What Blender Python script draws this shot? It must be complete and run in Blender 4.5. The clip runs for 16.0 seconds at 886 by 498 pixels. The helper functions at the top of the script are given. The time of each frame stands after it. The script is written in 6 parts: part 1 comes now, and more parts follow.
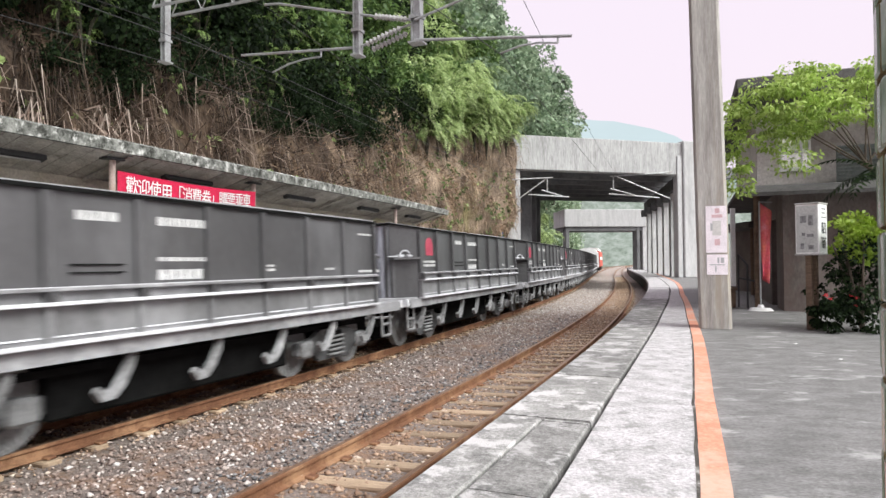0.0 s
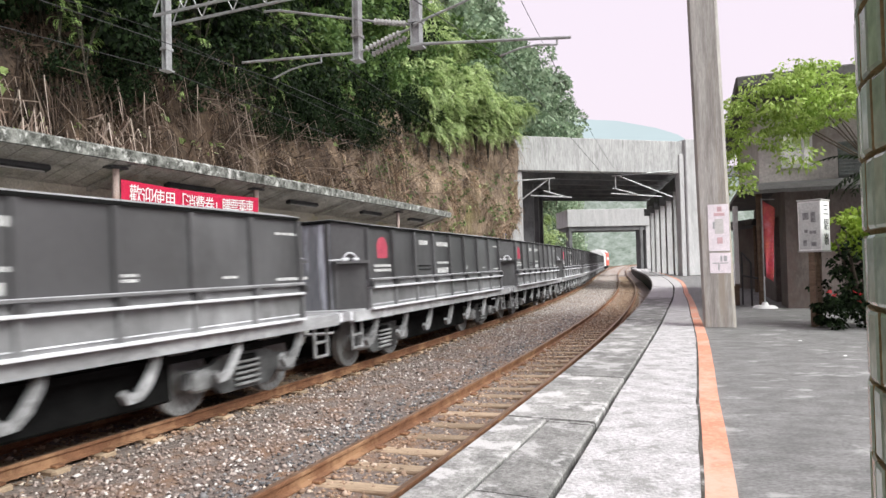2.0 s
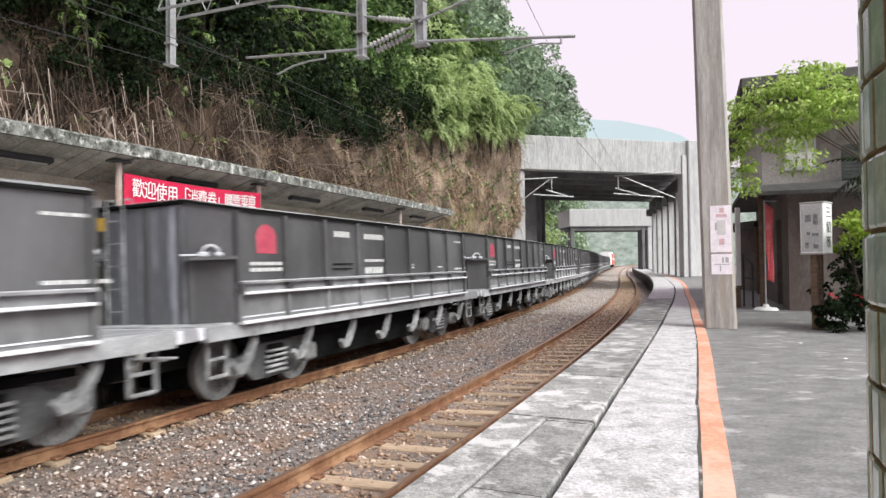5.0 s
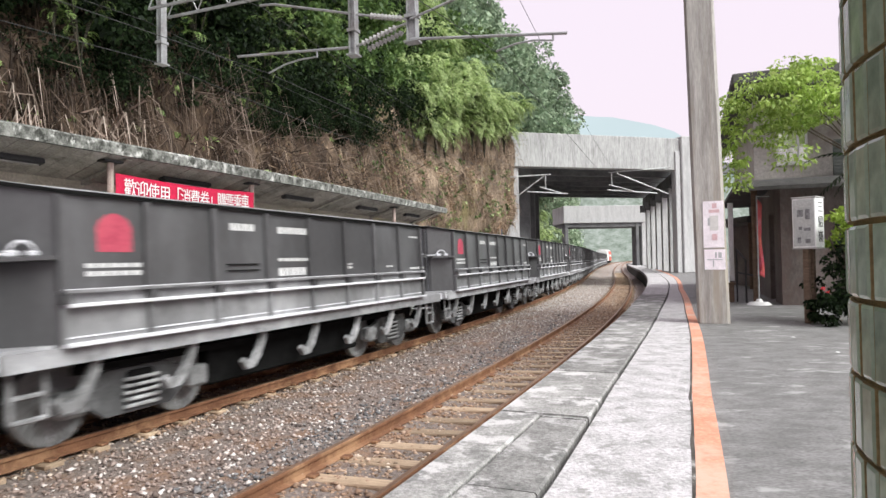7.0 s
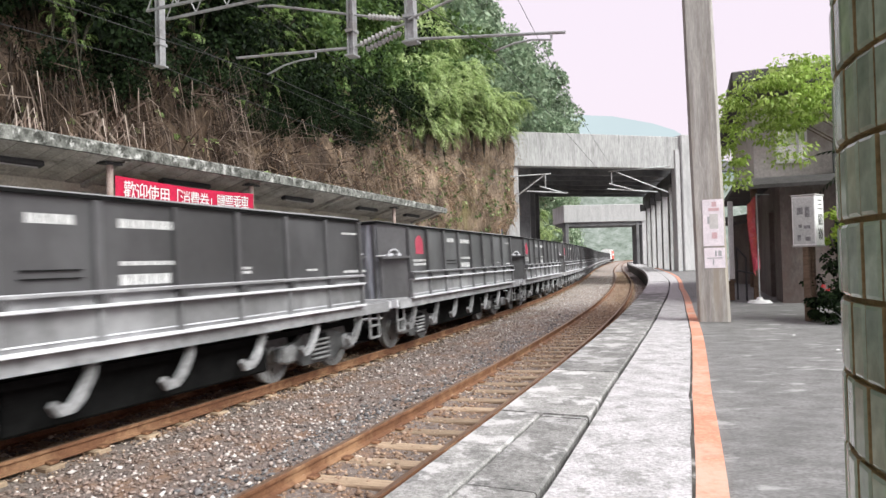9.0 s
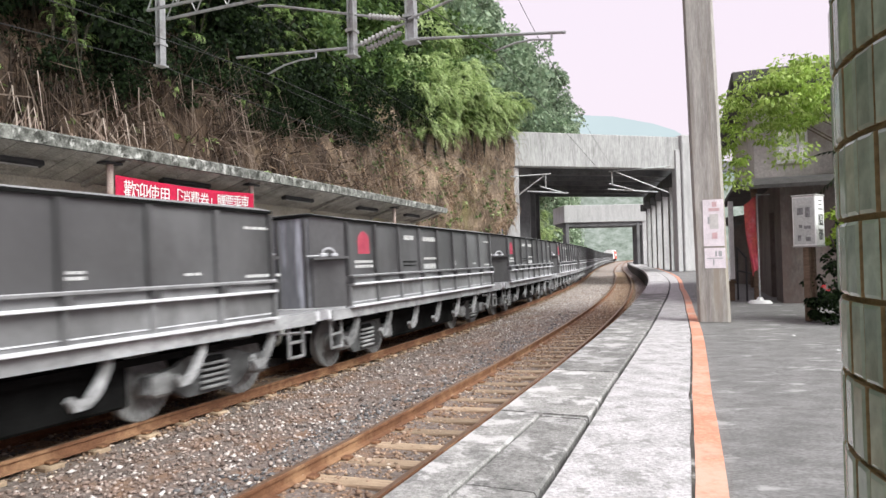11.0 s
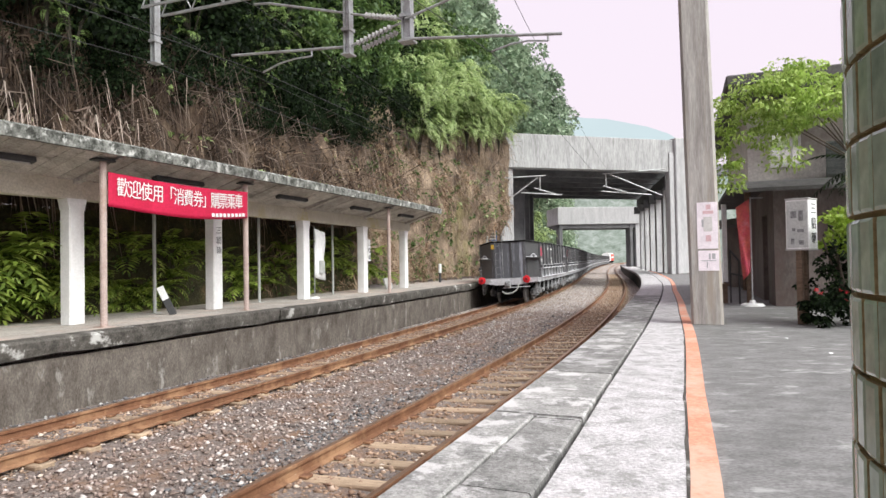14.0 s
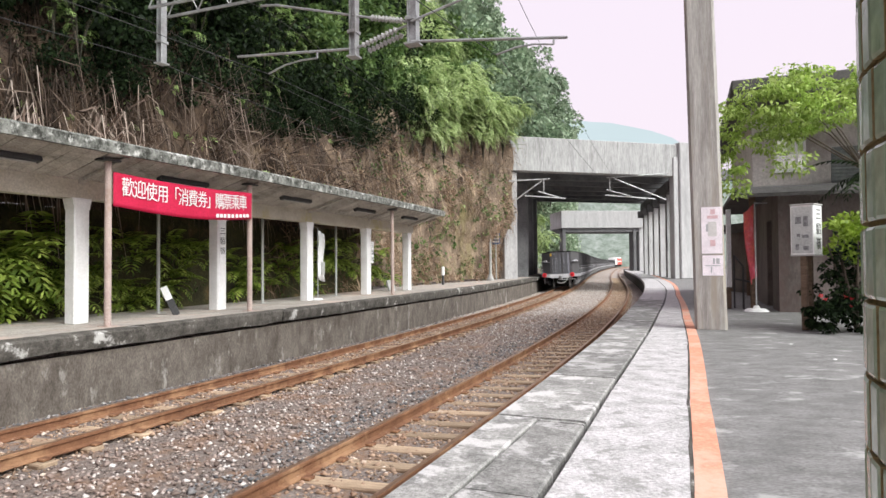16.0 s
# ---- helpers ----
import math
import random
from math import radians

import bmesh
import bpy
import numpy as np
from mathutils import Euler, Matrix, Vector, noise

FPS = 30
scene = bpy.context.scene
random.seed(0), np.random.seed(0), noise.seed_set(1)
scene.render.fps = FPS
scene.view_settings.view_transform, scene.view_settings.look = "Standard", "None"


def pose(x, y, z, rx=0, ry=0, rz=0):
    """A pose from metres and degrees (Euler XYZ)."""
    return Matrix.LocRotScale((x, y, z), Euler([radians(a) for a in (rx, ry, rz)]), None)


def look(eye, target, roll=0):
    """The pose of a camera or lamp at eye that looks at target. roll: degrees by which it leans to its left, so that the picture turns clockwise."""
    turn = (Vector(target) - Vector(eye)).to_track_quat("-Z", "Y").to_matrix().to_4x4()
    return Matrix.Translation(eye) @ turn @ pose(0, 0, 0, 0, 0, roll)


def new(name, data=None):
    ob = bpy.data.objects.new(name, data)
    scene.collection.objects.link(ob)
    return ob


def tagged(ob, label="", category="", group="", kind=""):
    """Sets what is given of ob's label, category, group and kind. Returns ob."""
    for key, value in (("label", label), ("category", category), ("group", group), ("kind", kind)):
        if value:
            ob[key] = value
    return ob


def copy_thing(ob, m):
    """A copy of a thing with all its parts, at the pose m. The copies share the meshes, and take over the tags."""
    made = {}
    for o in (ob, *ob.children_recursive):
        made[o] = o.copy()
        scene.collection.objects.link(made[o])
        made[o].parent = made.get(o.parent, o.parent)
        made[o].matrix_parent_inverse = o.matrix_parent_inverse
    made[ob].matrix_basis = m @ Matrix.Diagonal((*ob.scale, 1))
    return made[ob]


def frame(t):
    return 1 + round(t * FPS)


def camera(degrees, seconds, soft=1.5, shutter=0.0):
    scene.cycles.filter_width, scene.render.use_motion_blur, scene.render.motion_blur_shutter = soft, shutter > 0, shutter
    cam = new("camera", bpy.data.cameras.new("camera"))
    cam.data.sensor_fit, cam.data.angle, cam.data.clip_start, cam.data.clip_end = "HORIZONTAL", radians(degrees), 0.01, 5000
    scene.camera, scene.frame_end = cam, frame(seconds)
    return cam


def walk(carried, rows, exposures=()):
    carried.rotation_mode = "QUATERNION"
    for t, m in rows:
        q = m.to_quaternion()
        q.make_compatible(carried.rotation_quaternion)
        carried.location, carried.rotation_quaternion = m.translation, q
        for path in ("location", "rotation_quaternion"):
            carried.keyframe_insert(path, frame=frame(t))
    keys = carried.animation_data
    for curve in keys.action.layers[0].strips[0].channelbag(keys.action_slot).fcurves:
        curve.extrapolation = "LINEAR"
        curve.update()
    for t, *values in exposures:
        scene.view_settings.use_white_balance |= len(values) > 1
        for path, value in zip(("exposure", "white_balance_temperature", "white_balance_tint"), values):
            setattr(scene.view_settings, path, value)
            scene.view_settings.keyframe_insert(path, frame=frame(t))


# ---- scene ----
cam = camera(69.06, 16.0, soft=1.5, shutter=0.34)
walk(cam, [
    (0, pose(-0.0179, 0.0105, 1.8628, 91.194, 0.404, 0.042)),
    (0.5, pose(-0.0162, 0.0058, 1.8565, 91.289, 0.510, 0.325)),
    (1, pose(-0.0267, -0.0128, 1.8680, 91.276, 0.913, 0.170)),
    (1.5, pose(-0.0167, -0.0157, 1.8701, 91.327, 1.382, 0.291)),
    (2, pose(-0.0111, -0.0175, 1.8714, 91.399, 1.339, 0.356)),
    (2.5, pose(-0.0108, -0.0259, 1.8759, 91.773, 1.289, 0.896)),
    (3, pose(-0.0079, -0.0257, 1.8728, 91.846, 0.660, 0.748)),
    (3.5, pose(-0.0096, -0.0242, 1.8712, 91.791, 0.764, 0.737)),
    (4, pose(-0.0121, -0.0194, 1.8680, 91.518, 0.488, 0.569)),
    (6.5, pose(-0.0006, -0.0190, 1.8655, 91.099, 1.009, 0.154)),
    (7, pose(0.0030, -0.0190, 1.8640, 91.027, 1.110, 0.020)),
    (7.5, pose(0.0080, -0.0167, 1.8633, 91.001, 1.137, -0.134)),
    (8, pose(0.0123, -0.0166, 1.8653, 90.970, 1.405, 0.039)),
    (8.5, pose(0.0108, -0.0179, 1.8649, 90.987, 1.259, -0.032)),
    (9, pose(0.0135, -0.0188, 1.8650, 91.030, 1.476, 0.068)),
    (11.5, pose(0.0177, -0.0131, 1.8612, 91.036, 1.416, 0.103)),
    (12, pose(0.0121, -0.0103, 1.8583, 91.090, 1.666, 0.314)),
    (12.5, pose(0.0119, -0.0070, 1.8602, 91.058, 1.804, -0.217)),
    (13, pose(0.0124, -0.0026, 1.8583, 91.153, 1.804, -0.172)),
    (13.5, pose(0.0101, -0.0045, 1.8587, 91.109, 1.408, -0.062)),
    (14, pose(0.0026, -0.0001, 1.8555, 91.096, 0.956, -0.487)),
    (14.5, pose(-0.0030, -0.0061, 1.8576, 91.113, 0.848, -0.342)),
    (15, pose(0.0017, -0.0026, 1.8547, 91.382, 0.526, -0.251)),
    (15.5, pose(0.0000, 0.0000, 1.8549, 91.255, 0.488, 0.000)),
    (16, pose(-0.0085, 0.0009, 1.8563, 91.323, 0.455, -0.231)),
])

# ---- light: a bright overcast sky ----
world = bpy.data.worlds.new("sky")
scene.world = world
world.use_nodes = True
wn, wl = world.node_tree.nodes, world.node_tree.links
wn.clear()
sky = wn.new("ShaderNodeTexSky")
sky.sky_type, sky.sun_disc = "NISHITA", False
sky.sun_elevation, sky.sun_rotation = radians(43), radians(130)
sky.dust_density, sky.air_density = 6.0, 2.0
sky_gain = wn.new("ShaderNodeMix")
sky_gain.data_type, sky_gain.blend_type = "RGBA", "MIX"
sky_gain.inputs["Factor"].default_value = 0.985
sky_gain.inputs["B"].default_value = (0.97, 0.855, 0.968, 1)
wl.new(sky.outputs["Color"], sky_gain.inputs["A"])
bgn = wn.new("ShaderNodeBackground")
bgn.inputs["Strength"].default_value = 0.515
wl.new(sky_gain.outputs["Result"], bgn.inputs["Color"])
wout = wn.new("ShaderNodeOutputWorld")
wl.new(bgn.outputs["Background"], wout.inputs["Surface"])
sun_data = bpy.data.lights.new("sun", "SUN")
sun_data.energy, sun_data.angle, sun_data.color = 2.9, radians(40), (0.95, 1.0, 0.97)
sun = new("sun", sun_data)
sun.matrix_world = look((20, -12, 24), (0, 5, 0))
scene.view_settings.exposure = 0.92

# ---- materials ----


def shader(name, rough=0.8, metal=0.0, spec=0.3):
    m = bpy.data.materials.new(name)
    m.use_nodes = True
    nt = m.node_tree
    b = nt.nodes["Principled BSDF"]
    b.inputs["Roughness"].default_value = rough
    b.inputs["Metallic"].default_value = metal
    b.inputs["Specular IOR Level"].default_value = spec
    return m, nt, b


def noise_node(nt, scale, detail=4, rough=0.6, stretch=None, coord="Object"):
    tc = nt.nodes.new("ShaderNodeTexCoord")
    n = nt.nodes.new("ShaderNodeTexNoise")
    n.inputs["Scale"].default_value, n.inputs["Detail"].default_value, n.inputs["Roughness"].default_value = scale, detail, rough
    if stretch:
        mp = nt.nodes.new("ShaderNodeMapping")
        mp.inputs["Scale"].default_value = stretch
        nt.links.new(tc.outputs[coord], mp.inputs["Vector"])
        nt.links.new(mp.outputs["Vector"], n.inputs["Vector"])
    else:
        nt.links.new(tc.outputs[coord], n.inputs["Vector"])
    return n


def ramp(nt, src, stops):
    r = nt.nodes.new("ShaderNodeValToRGB")
    el = r.color_ramp.elements
    while len(el) < len(stops):
        el.new(0.5)
    for e, (p, c) in zip(el, stops):
        e.position, e.color = p, (*c, 1)
    nt.links.new(src, r.inputs["Fac"])
    return r.outputs["Color"]


def mixc(nt, a, b, fac, kind="MIX"):
    m = nt.nodes.new("ShaderNodeMix")
    m.data_type, m.blend_type = "RGBA", kind
    for sock, v in (("A", a), ("B", b), ("Factor", fac)):
        if isinstance(v, (int, float)):
            m.inputs[sock].default_value = v
        elif isinstance(v, tuple):
            m.inputs[sock].default_value = (*v, 1)
        else:
            nt.links.new(v, m.inputs[sock])
    return m.outputs["Result"]


def bump(nt, b, src, strength, dist=0.01):
    n = nt.nodes.new("ShaderNodeBump")
    n.inputs["Strength"].default_value, n.inputs["Distance"].default_value = strength, dist
    nt.links.new(src, n.inputs["Height"])
    nt.links.new(n.outputs["Normal"], b.inputs["Normal"])


def surface(name, c1, c2, scale=3.0, c3=None, fine=40.0, rough=0.85, metal=0.0, spec=0.3, relief=0.3, stretch=None, lo=0.35, hi=0.65, spread=0.0, dist=0.01, s_lo=0.5, s_hi=0.62, s_scale=0.37, grain=0.55, island=0.0):
    """Two-scale mottled surface: c1 to c2 by broad noise, fine grain over it, c3 as stains, spread by object."""
    m, nt, b = shader(name, rough, metal, spec)
    big = noise_node(nt, scale, 10, 0.74, stretch)
    col = ramp(nt, big.outputs["Fac"], ((lo, c1), (hi, c2)))
    fin = noise_node(nt, fine, 3, 0.7, stretch)
    col = mixc(nt, col, ramp(nt, fin.outputs["Fac"], ((0.3, (0.55, 0.55, 0.55)), (0.7, (1.25, 1.25, 1.25)))), grain, "MULTIPLY")
    if c3:
        st = noise_node(nt, scale * s_scale, 8, 0.7, stretch)
        fac = ramp(nt, st.outputs["Fac"], ((s_lo, (0, 0, 0)), (s_hi, (1, 1, 1))))
        col = mixc(nt, col, c3, fac)
    if spread:
        info = nt.nodes.new("ShaderNodeObjectInfo")
        col = mixc(nt, col, ramp(nt, info.outputs["Random"], ((0, (1 - spread,) * 3), (1, (1 + spread,) * 3))), 1.0, "MULTIPLY")
    if island:
        geo = nt.nodes.new("ShaderNodeNewGeometry")
        col = mixc(nt, col, ramp(nt, geo.outputs["Random Per Island"], ((0, (1 - island,) * 3), (1, (1 + island,) * 3))), 1.0, "MULTIPLY")
    nt.links.new(col, b.inputs["Base Color"])
    bump(nt, b, fin.outputs["Fac"], relief, dist)
    return m


def leafy(name, c1, c2, c3, rough=0.55, spec=0.35):
    """Leaves: colour varies leaf by leaf, and some light passes through."""
    m, nt, b = shader(name, rough, 0, spec)
    geo = nt.nodes.new("ShaderNodeNewGeometry")
    col = ramp(nt, geo.outputs["Random Per Island"], ((0.0, c1), (0.5, c2), (1.0, c3)))
    big = noise_node(nt, 0.8, 3)
    col = mixc(nt, col, ramp(nt, big.outputs["Fac"], ((0.3, (0.6, 0.6, 0.6)), (0.7, (1.25, 1.25, 1.25)))), 0.8, "MULTIPLY")
    nt.links.new(col, b.inputs["Base Color"])
    tr = nt.nodes.new("ShaderNodeBsdfTranslucent")
    nt.links.new(col, tr.inputs["Color"])
    mx = nt.nodes.new("ShaderNodeMixShader")
    mx.inputs["Fac"].default_value = 0.38
    out = nt.nodes["Material Output"]
    nt.links.new(b.outputs["BSDF"], mx.inputs[1])
    nt.links.new(tr.outputs["BSDF"], mx.inputs[2])
    nt.links.new(mx.outputs["Shader"], out.inputs["Surface"])
    return m


def plain(name, c, rough=0.6, metal=0.0, spec=0.3):
    return surface(name, tuple(v * 0.88 for v in c), tuple(min(1, v * 1.1) for v in c), 6, rough=rough, metal=metal, spec=spec, relief=0.08, fine=90)


M_CONC = surface("weathered_concrete", (0.30, 0.29, 0.28), (0.48, 0.47, 0.45), 1.6, (0.20, 0.20, 0.19), 60)
M_COPING = surface("coping_concrete", (0.18, 0.177, 0.17), (0.33, 0.322, 0.31), 4.5, (0.46, 0.445, 0.44), 45, spread=0.22, relief=0.9, lo=0.40, hi=0.58, s_lo=0.52, s_hi=0.58, s_scale=0.7, grain=0.95)
M_STRIP = surface("bright_worn_concrete", (0.38, 0.37, 0.365), (0.60, 0.575, 0.585), 4.0, (0.29, 0.285, 0.275), 40, relief=0.9, lo=0.38, hi=0.58, s_lo=0.54, s_hi=0.61, s_scale=1.7, grain=0.95)
M_PAVE = surface("grey_worn_paving", (0.150, 0.148, 0.143), (0.25, 0.245, 0.24), 4.5, (0.38, 0.372, 0.365), 50, rough=0.68, spec=0.5, relief=0.9, stretch=(0.75, 1.35, 1), lo=0.38, hi=0.62, s_lo=0.57, s_hi=0.645, s_scale=0.55, grain=1.0)
M_ORANGE = surface("worn_orange_paint", (0.66, 0.265, 0.165), (0.75, 0.35, 0.24), 3.0, (0.60, 0.40, 0.31), 30, rough=0.7, grain=0.7)
M_LWALL = surface("stained_platform_wall", (0.080, 0.066, 0.055), (0.205, 0.178, 0.154), 2.6, (0.34, 0.32, 0.295), 36, stretch=(1.2, 1.2, 0.6), lo=0.36, hi=0.66, s_lo=0.58, s_hi=0.68, s_scale=0.8, relief=0.9, grain=0.95)
M_LCAP = surface("mossy_platform_cap", (0.040, 0.036, 0.031), (0.150, 0.138, 0.122), 4.2, (0.46, 0.45, 0.43), 34, s_lo=0.57, s_hi=0.64, s_scale=0.5, relief=0.9, grain=0.9, spread=0.15)
M_LTOP = surface("dusty_platform_top", (0.30, 0.27, 0.24), (0.47, 0.43, 0.39), 1.6, (0.50, 0.39, 0.335), 30, grain=0.8)
# far darker than M_CONC: the shade on this face is in the colour
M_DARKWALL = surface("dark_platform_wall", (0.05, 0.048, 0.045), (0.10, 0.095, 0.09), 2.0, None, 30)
M_RUST = surface("rusty_rail_steel", (0.15, 0.07, 0.04), (0.27, 0.135, 0.075), 4.0, (0.36, 0.21, 0.12), 60, rough=0.75, metal=0.25)
M_RAILTOP = surface("worn_rail_head", (0.28, 0.17, 0.11), (0.40, 0.27, 0.19), 5.0, None, 80, rough=0.42, metal=0.7)
M_SLEEPER = surface("weathered_timber_sleeper", (0.28, 0.20, 0.135), (0.50, 0.38, 0.265), 3.0, (0.20, 0.135, 0.09), 30, stretch=(0.4, 3, 3), spread=0.25, relief=0.6)
M_BALLAST = surface("ballast_bed", (0.12, 0.095, 0.082), (0.33, 0.275, 0.245), 18.0, (0.25, 0.16, 0.11), 40, relief=0.8, dist=0.04, s_scale=0.1, grain=0.7)
# paler copy of the bed: brightness painted in for the dim far stretch
M_BALLASTPALE = surface("brightened_far_bed", (0.26, 0.225, 0.20), (0.50, 0.45, 0.415), 14.0, (0.36, 0.25, 0.185), 40, relief=0.8, dist=0.04, s_scale=0.1, grain=0.7)
M_GROUND = surface("earth", (0.10, 0.09, 0.06), (0.17, 0.15, 0.10), 0.5, None, 8)
M_WHITECOL = surface("whitewashed_concrete", (0.66, 0.65, 0.63), (0.82, 0.81, 0.81), 1.3, (0.42, 0.40, 0.33), 22, lo=0.3, hi=0.6, s_lo=0.60, s_hi=0.72, s_scale=0.8, grain=0.2)
M_SOFFIT = surface("stained_soffit", (0.36, 0.33, 0.29), (0.60, 0.575, 0.53), 2.0, (0.20, 0.185, 0.16), 30, stretch=(2.0, 0.7, 1), s_lo=0.55, s_hi=0.66, s_scale=0.7, island=0.16, grain=0.8)
M_FASCIA = surface("lichened_fascia", (0.035, 0.036, 0.03), (0.30, 0.305, 0.28), 7.0, (0.58, 0.58, 0.55), 45, lo=0.4, hi=0.62, s_lo=0.54, s_hi=0.64, s_scale=0.8)
M_BEAM = surface("ochre_stained_beam", (0.50, 0.465, 0.37), (0.67, 0.635, 0.55), 1.2, (0.44, 0.38, 0.15), 30, s_lo=0.52, s_hi=0.66, s_scale=0.5)
M_PORTAL = surface("streaked_viaduct_concrete", (0.30, 0.30, 0.297), (0.47, 0.47, 0.465), 1.5, (0.20, 0.20, 0.196), 7, stretch=(2.4, 2.4, 0.32), s_lo=0.54, s_hi=0.68, s_scale=0.8, grain=0.7)
# dark copy of the viaduct concrete: stains plus the shade under the deck
M_DARKCONC = surface("shade_dark_viaduct_concrete", (0.10, 0.10, 0.104), (0.19, 0.19, 0.192), 0.6, None, 14)
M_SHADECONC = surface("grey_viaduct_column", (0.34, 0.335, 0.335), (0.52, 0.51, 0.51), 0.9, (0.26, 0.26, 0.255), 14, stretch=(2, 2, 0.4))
M_PALECONC = surface("pale_concrete_column", (0.37, 0.367, 0.367), (0.51, 0.503, 0.503), 0.9, (0.29, 0.29, 0.286), 9, stretch=(2, 2, 0.35), s_lo=0.56, s_hi=0.7, grain=0.4)
M_STEEL = surface("galvanised_steel", (0.34, 0.35, 0.35), (0.50, 0.51, 0.51), 5.0, (0.28, 0.27, 0.26), 60, rough=0.5, metal=0.5)
M_DARKSTEEL = surface("dark_grey_steel", (0.05, 0.05, 0.052), (0.09, 0.09, 0.092), 4.0, None, 40, rough=0.6, metal=0.3)
M_WIRE = plain("aged_copper_wire", (0.06, 0.06, 0.06), 0.5, 0.4)
M_PORCELAIN = plain("glazed_insulator", (0.42, 0.41, 0.40), 0.3, 0, 0.5)
M_PINKPOLE = surface("faded_brown_paint", (0.38, 0.29, 0.26), (0.52, 0.42, 0.38), 3.0, (0.30, 0.20, 0.16), 50)
M_GREYPIPE = surface("grey_pipe", (0.34, 0.35, 0.33), (0.46, 0.46, 0.44), 3.0, None, 50)
M_RED = surface("red_banner_cloth", (0.45, 0.010, 0.046), (0.55, 0.015, 0.066), 1.2, None, 30, rough=0.75)
M_WHITE = plain("white_paint", (0.80, 0.80, 0.79), 0.6)
M_WAGON = surface("sooty_grey_wagon_steel", (0.056, 0.055, 0.057), (0.082, 0.081, 0.083), 0.9, (0.15, 0.15, 0.155), 18, rough=0.38, metal=0.1, spec=0.85, spread=0.25, relief=0.10, stretch=(1, 1, 0.45), lo=0.3, hi=0.7, s_lo=0.55, s_hi=0.75, grain=0.35)
M_WAGONLOW = surface("dusty_grey_wagon_steel", (0.115, 0.115, 0.117), (0.22, 0.22, 0.225), 1.4, (0.38, 0.38, 0.39), 20, rough=0.42, spec=0.85, spread=0.2, relief=0.12, stretch=(1, 1, 0.5), s_lo=0.52, s_hi=0.7, grain=0.4)
M_DUST = surface("cement_dusted_steel", (0.52, 0.52, 0.545), (0.76, 0.76, 0.79), 2.2, (0.36, 0.36, 0.37), 25, rough=0.9, spread=0.1, relief=0.15, s_lo=0.56)
M_SILL = surface("pale_dusted_sill", (0.20, 0.20, 0.205), (0.36, 0.36, 0.37), 2.0, (0.52, 0.52, 0.54), 25, rough=0.7, spec=0.5, spread=0.2, s_lo=0.52, s_hi=0.66)
M_BOGIE = surface("dusty_bogie_steel", (0.125, 0.125, 0.125), (0.27, 0.27, 0.275), 5.0, (0.42, 0.42, 0.43), 40, rough=0.85)
M_FRAME = surface("dark_bogie_frame", (0.045, 0.045, 0.046), (0.10, 0.10, 0.102), 4.0, (0.22, 0.22, 0.225), 30, rough=0.8, s_lo=0.56, s_hi=0.7)
M_WHEEL = surface("dusty_wheel_steel", (0.18, 0.18, 0.18), (0.30, 0.30, 0.30), 5.0, None, 30, rough=0.65, metal=0.2)
# near black: holds the shade beneath the wagons, and serves dark trim
M_UNDER = surface("shade_and_trim_black", (0.006, 0.006, 0.006), (0.014, 0.014, 0.014), 3.0, None, 30, rough=1.0, spec=0.05)
M_LOAD = surface("pale_bulk_load", (0.42, 0.41, 0.39), (0.56, 0.55, 0.53), 3.0, None, 18, relief=0.8, dist=0.05)
M_LOGO = surface("faded_red_paint", (0.36, 0.05, 0.085), (0.48, 0.085, 0.12), 5.0, None, 30)
M_MARK = surface("worn_white_lettering", (0.40, 0.40, 0.40), (0.66, 0.66, 0.65), 14.0, None, 60)
M_LAMPRED = plain("red_tail_disc", (0.75, 0.03, 0.04), 0.5)
M_PAPER = plain("pinkish_white_paper", (0.90, 0.83, 0.87), 0.7)
M_YELLOW = plain("yellow_tag", (0.60, 0.38, 0.05), 0.6)
M_CLIFF = surface("dry_earth_cliff", (0.022, 0.015, 0.011), (0.105, 0.068, 0.045), 1.8, (0.17, 0.12, 0.08), 9, relief=1.0, dist=0.10, stretch=(1, 1, 0.5), grain=0.9)
M_CLIFFTAN = surface("dry_tan_cliff", (0.055, 0.036, 0.025), (0.40, 0.30, 0.215), 0.8, (0.24, 0.20, 0.10), 8, relief=1.0, dist=0.14, stretch=(1, 1, 0.45), lo=0.36, hi=0.62, s_lo=0.55, s_hi=0.68, s_scale=0.6, grain=0.95)
M_MOSS = surface("mossy_damp_bank", (0.022, 0.021, 0.010), (0.085, 0.078, 0.030), 2.2, (0.17, 0.12, 0.06), 20, relief=1.0, dist=0.05, s_lo=0.56, s_hi=0.66, s_scale=0.8, grain=0.9)
M_DEADGRASS = leafy("withered_grass", (0.075, 0.05, 0.037), (0.19, 0.14, 0.11), (0.40, 0.32, 0.265), 0.8)
M_DARKGRASS = leafy("dark_dead_grass", (0.018, 0.012, 0.009), (0.055, 0.038, 0.028), (0.15, 0.105, 0.075), 0.85)
M_TANGRASS = leafy("tan_dry_creeper", (0.11, 0.065, 0.042), (0.33, 0.225, 0.15), (0.62, 0.48, 0.35), 0.85)
# leaf colour cut close to black to hold the slope's deep shade
M_LEAF_DARK = leafy("deep_shade_foliage", (0.005, 0.010, 0.004), (0.012, 0.024, 0.009), (0.036, 0.064, 0.022), 0.65, 0.18)
M_LEAF_MID = leafy("mid_green_foliage", (0.045, 0.09, 0.028), (0.105, 0.18, 0.05), (0.18, 0.27, 0.085))
M_LEAF_LIGHT = leafy("light_green_foliage", (0.19, 0.28, 0.09), (0.37, 0.48, 0.18), (0.58, 0.68, 0.36))
